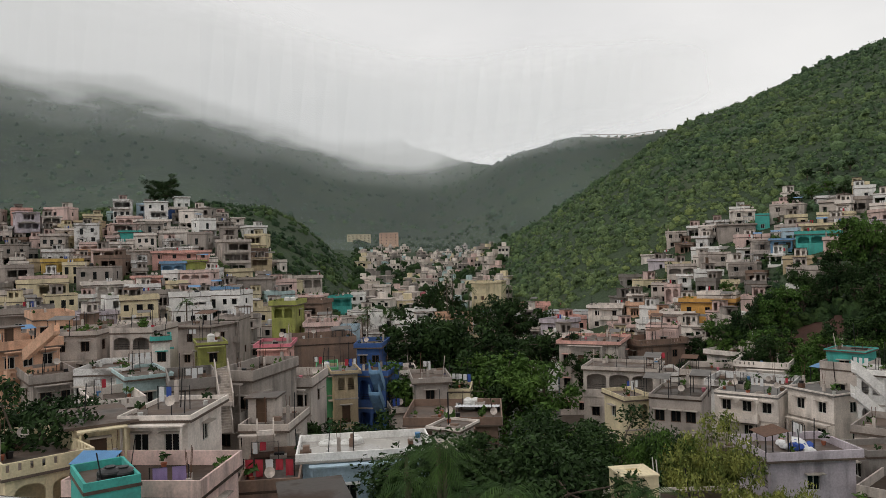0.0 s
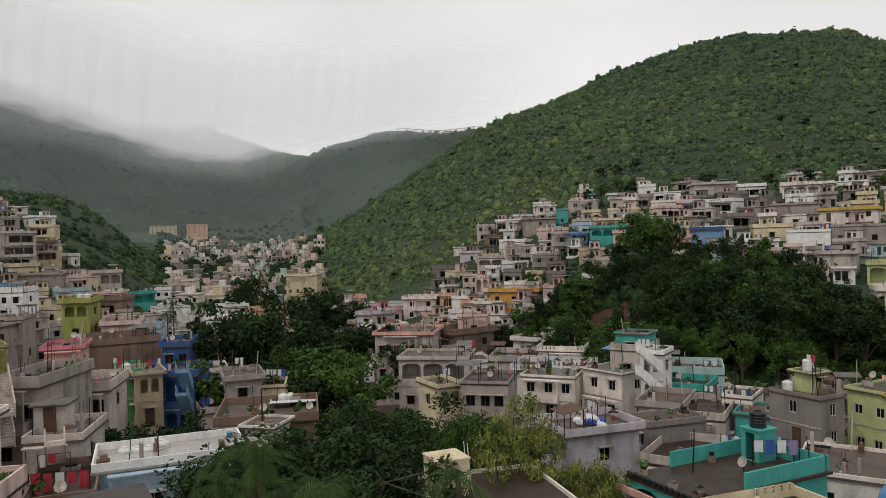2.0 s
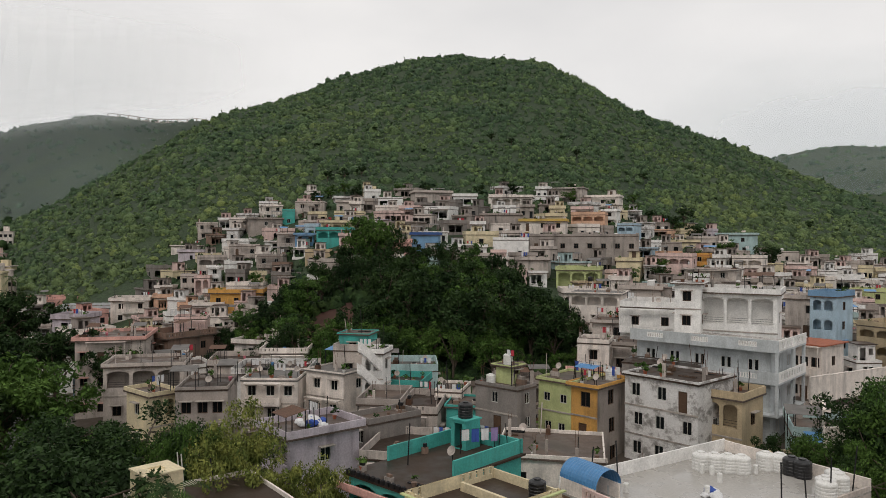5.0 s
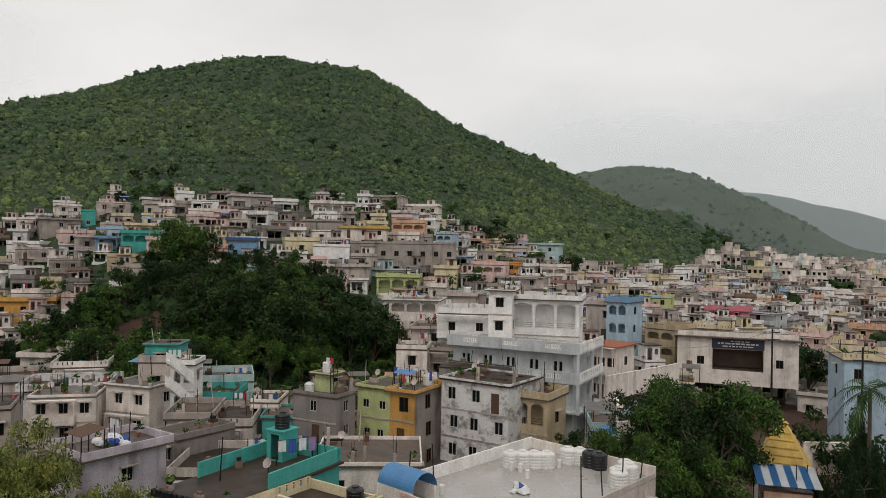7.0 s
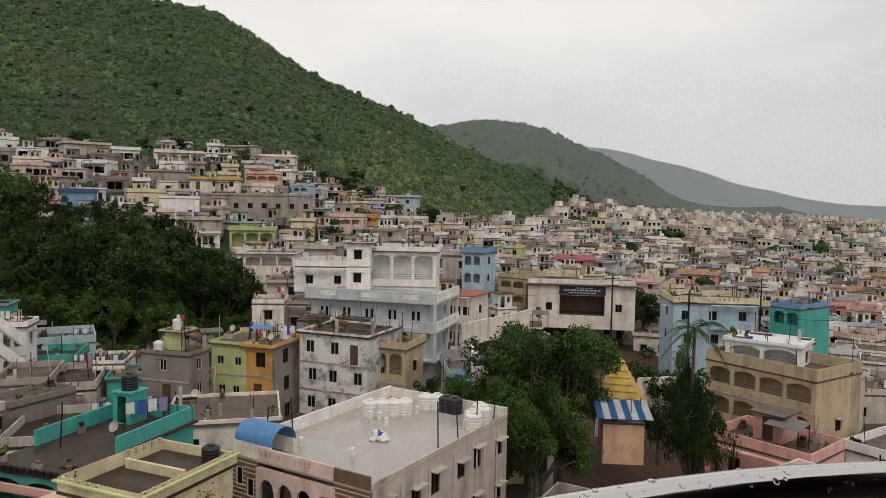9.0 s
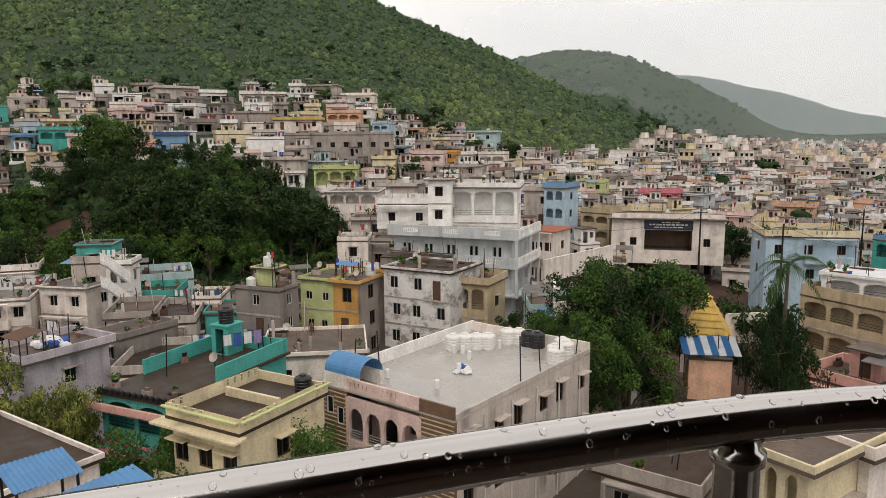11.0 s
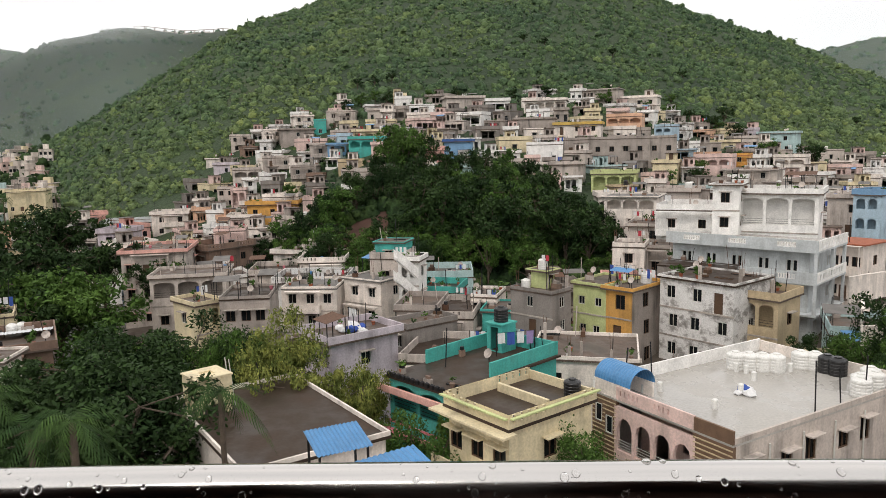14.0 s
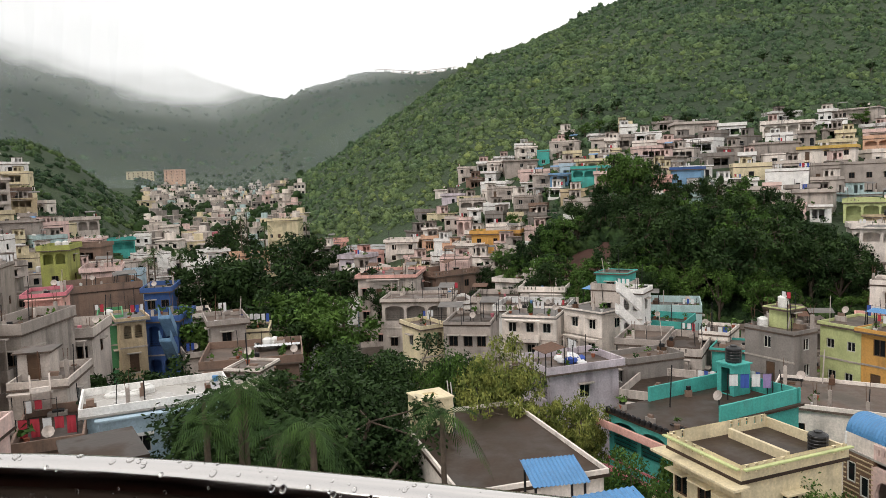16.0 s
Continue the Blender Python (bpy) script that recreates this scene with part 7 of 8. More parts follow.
palm(-138.5, 196.0, -1.01, 19.6, 13, 0.72)
palm(-123.6, 84.9, 7.48, 8.9, 36, 0.72)
palm(-21.5, 28.9, -0.85, 15.4, 10, 0.72)
palm(-25.3, 31.0, -0.90, 13.9, 29, 0.72)
palm(-15.5, 25.7, -0.75, 14.8, 77, 0.72)
palm(-11.3, 29.9, -0.89, 14.6, 56, 0.72)
palm(-17.1, 28.2, -0.82, 13.9, 85, 0.72)
palm(-21.3, 29.1, -0.86, 14.7, 9, 0.72)
palm(-22.1, 27.2, -0.81, 14.0, 13, 0.72)
palm(-18.9, 28.2, -0.84, 13.6, 94, 0.72)
tree(35.6, 50.7, 0.12, 14.6, "fresh", 13, 0.85)
tree(34.1, 54.2, 0.53, 12.4, "dark", 12, 0.85)
tree(30.6, 46.9, -0.18, 10.5, "fresh", 63, 0.85)
tree(31.9, 53.2, 0.66, 9.3, "dark", 91, 0.85)
tree(28.0, 47.4, 0.11, 8.8, "dark", 46, 0.85)
tree(36.9, 68.7, 2.14, 7.0, "dark", 76, 0.85)
tree(82.1, 94.3, 1.24, 9.3, "dark", 81, 0.85)
tree(77.6, 94.1, 1.53, 8.1, "dark", 49, 0.85)
tree(28.5, 59.5, 0.92, 7.5, "dark", 87, 0.85)
tree(135.4, 267.7, 28.49, 4.0, "dark", 5, 0.85)
tree(48.6, 53.1, -0.80, 10.5, "dark", 14, 0.85)
palm(40.9, 41.2, -1.36, 16.3, 10, 1)
tree(41.5, 41.9, -1.17, 13.6, "dark", 28, 0.42)
tree(40.3, 40.3, -1.14, 12.3, "dark", 15, 0.40)
palm(89.7, 79.8, -0.61, 11.7, 60, 0.72)
palm(163.3, 202.3, 9.27, 5.0, 40, 0.72)
tree(-14.1, 139.3, 14.88, 11.0, "fresh", 31, 0.85)
tree(-38.1, 124.2, 2.36, 7.1, "dark", 57, 0.87)
tree(-35.2, 120.7, 2.46, 5.7, "dark", 26, 0.91)
tree(-35.7, 113.6, 0.57, 5.8, "dark", 8, 1.09)
tree(-34.0, 109.9, 0.30, 4.0, "dark", 82, 0.93)
tree(-35.0, 127.8, 4.74, 7.5, "fresh", 46, 0.98)
tree(-32.2, 121.2, 3.89, 6.3, "fresh", 6, 0.85)
tree(-31.5, 116.6, 2.81, 4.5, "dark", 85, 0.95)
tree(-30.9, 110.0, 0.96, 4.5, "dark", 61, 0.87)
tree(-29.2, 107.1, 0.72, 4.0, "fresh", 40, 0.89)
tree(-30.4, 125.6, 6.25, 6.8, "fresh", 7, 0.92)
tree(-30.0, 122.9, 5.46, 6.2, "fresh", 93, 0.88)
tree(-28.0, 115.6, 3.35, 4.8, "dark", 57, 0.88)
tree(-27.4, 110.3, 1.75, 6.0, "dark", 37, 1.07)
tree(-27.4, 106.5, 0.86, 4.0, "fresh", 26, 0.93)
tree(-27.4, 128.7, 8.69, 7.3, "dark", 92, 0.92)
tree(-27.5, 122.2, 6.29, 7.0, "dark", 73, 0.93)
tree(-24.8, 115.5, 4.26, 8.1, "fresh", 35, 1.10)
tree(-23.6, 111.8, 3.16, 6.8, "dark", 15, 0.86)
tree(-24.2, 104.9, 0.92, 5.8, "dark", 96, 0.99)
tree(-24.3, 128.0, 9.91, 8.2, "fresh", 69, 1.04)
tree(-25.6, 124.9, 8.16, 7.3, "fresh", 68, 0.97)
tree(-23.5, 117.4, 5.53, 6.8, "dark", 31, 0.97)
tree(-22.9, 111.2, 3.42, 7.8, "dark", 8, 0.95)
tree(-21.5, 106.1, 1.62, 5.8, "dark", 81, 1.10)
tree(-21.9, 130.8, 11.96, 7.1, "dark", 60, 0.97)
tree(-18.8, 112.3, 4.05, 6.7, "fresh", 80, 1.05)
tree(-19.5, 107.9, 2.12, 6.2, "fresh", 71, 1.09)
tree(-18.4, 131.6, 13.42, 6.3, "dark", 38, 0.95)
tree(-16.5, 114.1, 5.30, 7.1, "fresh", 69, 1.08)
tree(-16.5, 105.7, 1.97, 7.6, "fresh", 44, 0.88)
tree(-14.6, 131.3, 13.56, 7.9, "dark", 11, 0.89)
tree(-12.2, 113.6, 5.33, 9.6, "dark", 38, 0.97)
tree(-12.6, 108.7, 2.82, 8.0, "dark", 26, 0.92)
tree(-10.6, 128.9, 12.60, 8.7, "dark", 72, 1.05)
tree(-8.6, 124.1, 10.59, 8.8, "dark", 44, 0.87)
tree(-8.3, 120.9, 8.95, 7.7, "fresh", 32, 1.06)
tree(-10.0, 112.3, 4.38, 8.5, "fresh", 18, 1.08)
tree(-9.0, 107.1, 2.50, 9.0, "dark", 93, 0.89)
tree(-6.4, 130.8, 12.83, 9.0, "dark", 49, 1.03)
tree(-6.3, 124.6, 10.65, 8.1, "fresh", 29, 0.98)
tree(-6.8, 119.5, 8.09, 8.3, "dark", 17, 1.10)
tree(-6.3, 115.0, 5.70, 7.2, "fresh", 0, 1.05)
tree(-5.7, 110.6, 3.58, 7.0, "fresh", 80, 0.95)
tree(-3.0, 131.4, 12.75, 8.0, "fresh", 26, 0.87)
tree(-1.1, 126.7, 11.15, 8.5, "fresh", 96, 0.90)
tree(-3.5, 120.6, 8.59, 6.2, "dark", 95, 0.93)
tree(-1.8, 113.2, 4.77, 7.6, "dark", 61, 1.05)
tree(-1.8, 110.8, 3.72, 7.7, "fresh", 54, 1.02)
tree(3.2, 129.3, 11.45, 10.0, "dark", 22, 1.01)
tree(2.6, 126.5, 10.56, 8.4, "fresh", 9, 1.06)
tree(1.5, 121.5, 8.64, 8.3, "dark", 84, 0.93)
tree(2.9, 113.8, 5.10, 8.5, "fresh", 70, 0.98)
tree(1.6, 108.2, 2.85, 8.6, "fresh", 45, 0.90)
tree(5.3, 131.7, 11.80, 9.6, "fresh", 44, 1.01)
tree(6.9, 123.6, 8.70, 9.8, "fresh", 31, 1.00)
tree(4.4, 118.3, 6.75, 10.7, "fresh", 94, 1.07)
tree(4.4, 113.0, 4.70, 10.3, "dark", 78, 0.89)
tree(6.1, 109.6, 3.32, 8.1, "fresh", 80, 0.85)
tree(11.3, 131.5, 10.85, 9.2, "dark", 85, 0.88)
tree(10.8, 127.0, 9.43, 9.9, "dark", 68, 1.03)
tree(9.8, 121.4, 7.39, 7.3, "fresh", 44, 1.02)
tree(7.6, 114.5, 4.85, 8.3, "fresh", 8, 0.97)
tree(7.4, 107.4, 2.86, 7.2, "fresh", 83, 0.98)
tree(11.4, 130.1, 10.39, 9.6, "dark", 82, 0.92)
tree(11.0, 124.2, 8.35, 6.8, "dark", 61, 1.06)
tree(11.6, 118.4, 5.94, 7.1, "dark", 48, 1.07)
tree(11.9, 114.8, 4.67, 4.8, "fresh", 39, 0.93)
tree(10.7, 108.6, 3.18, 5.8, "fresh", 12, 0.93)
tree(15.6, 131.7, 10.33, 5.4, "dark", 19, 0.91)
tree(17.5, 124.9, 7.89, 5.7, "fresh", 12, 1.05)
tree(14.2, 118.1, 5.60, 5.4, "dark", 65, 1.00)
tree(13.8, 115.6, 4.82, 4.0, "dark", 55, 0.97)
tree(13.3, 108.6, 3.28, 4.0, "dark", 31, 0.93)
tree(20.7, 127.9, 8.90, 4.0, "dark", 43, 0.87)
tree(21.0, 122.8, 7.39, 4.0, "dark", 30, 0.85)
tree(19.6, 117.2, 5.65, 4.0, "fresh", 4, 1.05)
tree(16.9, 112.8, 4.25, 4.0, "fresh", 68, 0.97)
tree(17.6, 107.6, 3.72, 4.0, "fresh", 57, 1.05)
tree(23.2, 128.7, 9.24, 4.0, "fresh", 63, 1.08)
tree(24.3, 124.2, 8.11, 4.0, "fresh", 57, 0.93)
tree(21.2, 117.1, 5.90, 4.0, "fresh", 14, 1.00)
tree(21.3, 113.1, 5.12, 4.0, "dark", 3, 1.01)
tree(20.3, 108.9, 4.40, 4.0, "fresh", 80, 1.04)
tree(5.8, 111.9, 4.04, 13.0, "dark", 85, 1.00)
tree(10.7, 118.4, 6.23, 12.1, "dark", 42, 1.00)
tree(13.9, 113.6, 4.25, 11.5, "dark", 49, 1.00)
tree(17.2, 111.8, 4.13, 9.5, "dark", 67, 1.00)
tree(20.6, 116.4, 5.63, 6.0, "dark", 8, 1.00)
tree(3.2, 113.1, 4.59, 13.0, "dark", 70, 1.00)
tree(-1.3, 121.6, 8.94, 10.9, "dark", 82, 1.00)
tree(-5.8, 115.6, 6.02, 13.0, "dark", 96, 1.00)
tree(-9.9, 122.0, 9.64, 10.2, "dark", 47, 1.00)
tree(78.9, 237.2, 29.41, 6.4, "dark", 2, 1.20)
tree(69.2, 229.8, 29.27, 4.0, "dark", 10, 1.20)
tree(77.7, 200.5, 19.67, 4.1, "dark", 78, 1.20)
tree(-6.6, 244.9, 40.00, 4.0, "dark", 4, 1.20)
tree(-35.3, 259.6, 46.30, 4.0, "dark", 56, 1.20)
tree(-29.5, 262.3, 47.42, 4.0, "dark", 23, 1.20)
tree(-41.3, 258.7, 45.44, 4.0, "dark", 95, 1.20)
tree(44.2, 251.1, 40.84, 4.0, "dark", 93, 1.20)
tree(47.7, 158.0, 14.94, 4.0, "dark", 31, 1.20)
tree(66.4, 253.4, 37.07, 4.0, "fresh", 61, 1.20)
tree(72.6, 223.5, 26.84, 4.0, "fresh", 14, 1.20)
tree(28.1, 298.7, 63.30, 4.0, "dark", 25, 1.20)
tree(20.3, 304.3, 65.94, 4.0, "dark", 85, 1.20)
tree(54.2, 295.1, 58.04, 4.0, "dark", 3, 1.20)
tree(80.2, 289.1, 48.22, 4.0, "dark", 70, 1.20)
tree(-263.7, 172.3, 46.44, 12.3, "dark", 34, 1.30)
tree(-261.5, 166.5, 45.49, 8.6, "dark", 1, 1.10)
tree(-257.5, 172.7, 45.95, 7.0, "dark", 89, 1.10)
tree(5.0, 39.7, -0.03, 8.8, "fresh", 56, 0.90)
tree(5.9, 37.5, 0.09, 8.3, "fresh", 56, 0.90)
tree(-3.6, 39.8, -0.79, 9.6, "fresh", 47, 0.80)
tree(3.9, 41.8, 0.05, 8.0, "fresh", 55, 0.80)
tree(-8.3, 49.3, -1.23, 9.4, "yellow", 11, 0.60)
tree(-8.5, 47.2, -1.38, 11.4, "yellow", 7, 0.50)
tree(-36.9, 237.1, 37.45, 5.0, "fresh", 96, 1.10)
tree(-32.6, 239.8, 38.76, 5.0, "fresh", 74, 0.92)
tree(-28.1, 236.3, 37.77, 5.0, "dark", 32, 1.17)
tree(-14.8, 239.5, 38.46, 5.0, "fresh", 46, 0.91)
tree(-4.5, 236.0, 37.34, 5.0, "dark", 60, 1.10)
tree(12.2, 237.7, 38.01, 5.0, "dark", 22, 0.91)
tree(22.5, 238.9, 38.64, 5.0, "dark", 1, 1.09)
tree(41.3, 234.4, 36.08, 5.0, "fresh", 22, 1.19)
tree(60.9, 232.2, 31.58, 5.0, "fresh", 55, 1.15)
tree(64.8, 226.9, 29.37, 5.0, "dark", 67, 0.95)
tree(70.1, 221.2, 26.71, 5.7, "dark", 87, 0.91)
tree(74.3, 213.4, 23.72, 5.9, "dark", 93, 1.19)
tree(79.0, 200.0, 19.26, 5.3, "fresh", 86, 1.18)
tree(86.2, 191.5, 15.92, 7.6, "dark", 13, 1.10)
tree(-40.7, 232.5, 35.18, 5.0, "dark", 12, 1.11)
tree(54.4, 235.8, 33.84, 5.0, "fresh", 21, 1.10)
tree(49.1, 162.8, 15.83, 4.8, "fresh", 55, 0.80)
tree(27.5, 155.6, 15.29, 3.5, "fresh", 77, 0.80)
tree(40.6, 154.8, 14.74, 4.2, "fresh", 69, 0.80)
tree(63.1, 179.2, 17.45, 4.9, "fresh", 9, 0.80)
tree(-12.5, 189.6, 25.39, 3.5, "fresh", 73, 0.80)
tree(15.3, 204.4, 29.22, 3.5, "fresh", 41, 0.80)
tree(-42.9, 164.5, 11.69, 5.5, "fresh", 17, 0.80)
tree(-37.4, 181.2, 19.39, 3.5, "fresh", 29, 0.80)

# the broad tree by the temple yard
for k, (tx, ty, th, tk, tw) in enumerate(((32.6, 51.2, 13.2, "dark", 0.95), (29.8, 52.6, 10.5, "fresh", 0.85), (35.4, 52.8, 11.0, "dark", 0.8), (31.6, 47.6, 8.0, "dark", 0.9))):
    tree(tx, ty, ground_at(tx, ty), th, tk, 3 + 7 * k, tw)

# the tall crowns along the top of the cliff
for k, (az, d, h) in enumerate(((-5.6, 141, 14.0), (-4.2, 139, 11.5), (-7.4, 140, 9.0), (-2.0, 140, 9.0), (0.3, 142, 9.5), (2.4, 141, 9.5), (4.0, 139, 9.0), (-9.6, 134, 8.5), (-12.0, 131, 8.0), (-13.6, 126, 8.0), (5.6, 136, 7.0), (7.4, 128, 7.5), (9.0, 122, 7.5), (10.6, 114, 7.0))):
    tx, ty = d * math.sin(radians(az)), d * math.cos(radians(az))
    tree(tx, ty, ground_at(tx, ty), h, "fresh" if k in (0, 5) else "dark", 11 + k * 5, 0.9)

# ---- the close-packed town ----


def crowd_house(g, x, y, z, w, d, h, turn, wall, rnd):
    """One house of the joined crowd: walls with cut windows, slab, parapet, stair room."""
    sub = Geo()
    n = max(1, round(h / 3.05))
    sh = h / n
    for side in ("front", "left", "right", "back"):
        L = w if side in ("front", "back") else d - 0.4
        one = Geo()
        holes, deep = [], []
        if side != "back":
            k = rnd.choice([1, 2, 2, 3]) if side == "front" else 1
            for s in range(n):
                if side == "front" and rnd.random() < 0.5:
                    bays, u0, u1 = rnd.choice([2, 3]), -L / 2 + rnd.uniform(0.2, 0.3) * L * rnd.choice([0.3, 1]), L / 2 - rnd.uniform(0.2, 0.3) * L * rnd.choice([0.3, 1])
                    for i in range(bays):
                        deep.append((u0 + (u1 - u0) * i / bays + 0.1, s * sh + 0.85, u0 + (u1 - u0) * (i + 1) / bays - 0.1, s * sh + min(2.5, sh - 0.3)))
                    if rnd.random() < 0.6:
                        one.box(u0 - 0.2, -0.85, s * sh + 0.02, u1 + 0.2, -0.003, s * sh + 0.14, SL)
                        one.box(u0 - 0.2, -0.85, s * sh + 0.142, u1 + 0.2, -0.77, s * sh + 0.8, wall)
                    if rnd.random() < 0.5:
                        one.box(u0 - 0.3, -0.9, s * sh + sh - 0.25, u1 + 0.3, -0.003, s * sh + sh - 0.15, SL)
                    continue
                for i in range(k):
                    cx = -L / 2 + L * (i + 0.5) / k + rnd.uniform(-0.3, 0.3)
                    ww, hh = rnd.choice([(0.9, 1.2), (1.1, 1.2), (0.9, 1.9)])
                    z0 = s * sh + (0.95 if hh < 1.5 else 0.2)
                    holes.append((cx - ww / 2, z0, cx + ww / 2, z0 + hh))
        one.wall(-L / 2, L / 2, -2, h, 0.2, holes + deep, wall)
        for q in holes:
            one.box(q[0], 0.12, q[1], q[2], 0.14, q[3], GL)
            if rnd.random() < 0.6:
                one.box(q[0] - 0.2, -0.45, q[3] + 0.05, q[2] + 0.2, -0.003, q[3] + 0.13, SL)
        m = side_matrix(side, w, d)
        k = len(sub.v)
        sub.v += [tuple(m @ Vector(p)) for p in one.v]
        sub.f += [tuple(k + i for i in q) for q in one.f]
        sub.m += one.m
    o = rnd.choice([0.05, 0.1, 0.3])
    sub.box(-w / 2 - o, -d / 2 - o, h + 0.002, w / 2 + o, d / 2 + o, h + 0.15, RF)
    ph = rnd.choice([0.3, 0.7, 0.9])
    e = o - 0.03
    for x0, y0, x1, y1 in ((-w / 2 - e, -d / 2 - e, w / 2 + e, -d / 2 - e + 0.12), (-w / 2 - e, d / 2 + e - 0.12, w / 2 + e, d / 2 + e), (-w / 2 - e, -d / 2 - e + 0.122, -w / 2 - e + 0.12, d / 2 + e - 0.122), (w / 2 + e - 0.12, -d / 2 - e + 0.122, w / 2 + e, d / 2 + e - 0.122)):
        sub.box(x0, y0, h + 0.152, x1, y1, h + 0.15 + ph, wall)
    if rnd.random() < 0.6:
        sx = rnd.uniform(-w / 4, w / 4)
        up = rnd.choice([wall, wall, PAINTS.index("white"), PAINTS.index("grey"), PAINTS.index("palepink")])
        front = Geo()
        front.wall(sx - 1.2, sx + 1.2, h + 0.152, h + 2.4, 0.15, [(sx - 0.9, h + 0.2, sx - 0.1, h + 2.0), (sx + 0.3, h + 1.0, sx + 0.9, h + 1.9)], up, y=-0.5)
        q = len(sub.v)
        sub.v += front.v
        sub.f += [tuple(q + i for i in f) for f in front.f]
        sub.m += front.m
        sub.box(sx - 1.2, -0.348, h + 0.152, sx - 1.05, 2.0, h + 2.4, up)
        sub.box(sx + 1.05, -0.348, h + 0.152, sx + 1.2, 2.0, h + 2.4, up)
        sub.box(sx - 1.048, 1.85, h + 0.152, sx + 1.048, 2.0, h + 2.4, up)
        sub.box(sx - 1.4, -0.8, h + 2.402, sx + 1.4, 2.2, h + 2.52, RF)
    if rnd.random() < 0.5:
        tx = rnd.uniform(-w / 3, w / 3)
        sub.tube(tx, d / 3, [(h + 0.152, 0.5), (h + 1.1, 0.5), (h + 1.3, 0.25)], 10, TW if rnd.random() < 0.7 else TB)
    ROOFS.append((x, y, z + h + 0.152, w, d, turn, ph, 0.45))
    mm = pose(x, y, z, rz=turn)
    k = len(g.v)
    g.v += [tuple(mm @ Vector(p)) for p in sub.v]
    g.f += [tuple(k + i for i in q) for q in sub.f]
    g.m += sub.m


PAINTS = list(WALLS)
CROWD_MATS = [WALLS[k] for k in PAINTS] + [GLASS, SLAB, ROOF, TANKW, TANKB]
GL, SL, RF, TW, TB = range(len(PAINTS), len(PAINTS) + 5)


def town_fill():
    rnd = random.Random(77)
    names = (["white"] * 7 + ["cleanwhite"] * 8 + ["palegrey"] * 5 + ["grey"] * 5 + ["darkgrey"] * 3 + ["stain"] * 4 + ["palepink"] * 4 + ["pink", "peach"] + ["cream"] * 4
             + ["paleaqua", "skyblue", "lilac", "sand", "brown"])
    crowd = Geo()
    made, joined = 0, 0
    for small, d0 in ((False, 62.0), (True, 112.0), (True, 114.0)):
      d = d0
      while d < 330:
        az = -74.0
        while az < 58:
            w, dep = (rnd.uniform(3.4, 5.5), rnd.uniform(3.2, 5.0)) if small else (rnd.uniform(5.5, 9), rnd.uniform(6, 8))
            az += math.degrees((w * 0.35 + rnd.uniform(0.1, 0.6)) / d)
            dd = d + rnd.uniform(-2, 2)
            x, y = dd * math.sin(radians(az)), dd * math.cos(radians(az))
            turn = -az + rnd.choice([0, 0, 25, -25, 12, -15]) + rnd.uniform(-6, 6)
            if not in_town(az, dd) or in_green(x, y, az, dd) or clashes(x, y, w, dep, turn):
                continue
            z = min(ground_at(x + a * w / 2, y + b * dep / 2) for a in (-1, 1) for b in (-1, 1))
            n = rnd.choice([1, 2, 2, 3]) if d > 130 and az < -15 else rnd.choice([1, 1, 2])
            if d < 110:
                n = rnd.choice([1, 1, 2])
            if small or (az > -26 and d > 125):
                n = 1
            h = n * 3.0 + rnd.uniform(-0.3, 0.4)
            if d > 125:
                # stay below the sight lines of the taller houses behind
                reach = math.degrees(w * 0.5 / d)
                room = 99.0
                for ha, hw, hd, ht in SIGHT:
                    if hd > d and abs(ha - az) < hw + reach:
                        room = min(room, EYE[2] + (ht - 1.3 - EYE[2]) * d / hd - z)
                if room < 2.5:
                    continue
                h = min(h, room - 0.5)
                n = 1 if h < 4.5 else n
            wall = rnd.choice(names)
            claim(x, y, w, dep, turn)
            if d < 150 and made < 95 and not small:
                st = (rnd.uniform(-w / 4, w / 4), rnd.uniform(0, dep / 5), 2.4, 2.6, 2.2) if rnd.random() < 0.25 else None
                house(x, y, z, w, dep, h, turn, wall, storeys=n, detail=1, wins=rnd.choice([1, 2, 2]), balcony=rnd.random() < 0.5, open_front=rnd.choice([0, 0, 1]), parapet=rnd.choice([0.3, 0.5, 0.8, 0.9]), slots=rnd.random() < 0.2,
                      stair=st, rods=rnd.choice([0, 1]), poles=rnd.choice([0, 1]), seed=made, label=SAY[wall] + (" house with roof stair room" if st else " house with a flat roof"))
                made += 1
            else:
                crowd_house(crowd, x, y, z, w, dep, h, turn, PAINTS.index(wall), rnd)
                joined += 1
            az += math.degrees(w * 0.5 / d)
        d += 3.0 if small else 4.5
    tagged(new("hillside_houses", crowd.mesh("hillside_houses", CROWD_MATS)), "crowded small plastered houses stepping up the hillside", "town", kind="stuff")


def in_green(x, y, az, d):
    """Ground kept for trees, yards and the street."""
    if -41 < az < -26 and d < 135:
        return True
    if 33 < az < 48 and d < 118:
        return True
    if -34 < az < 8 and d < 60:
        return True
    return d < 62


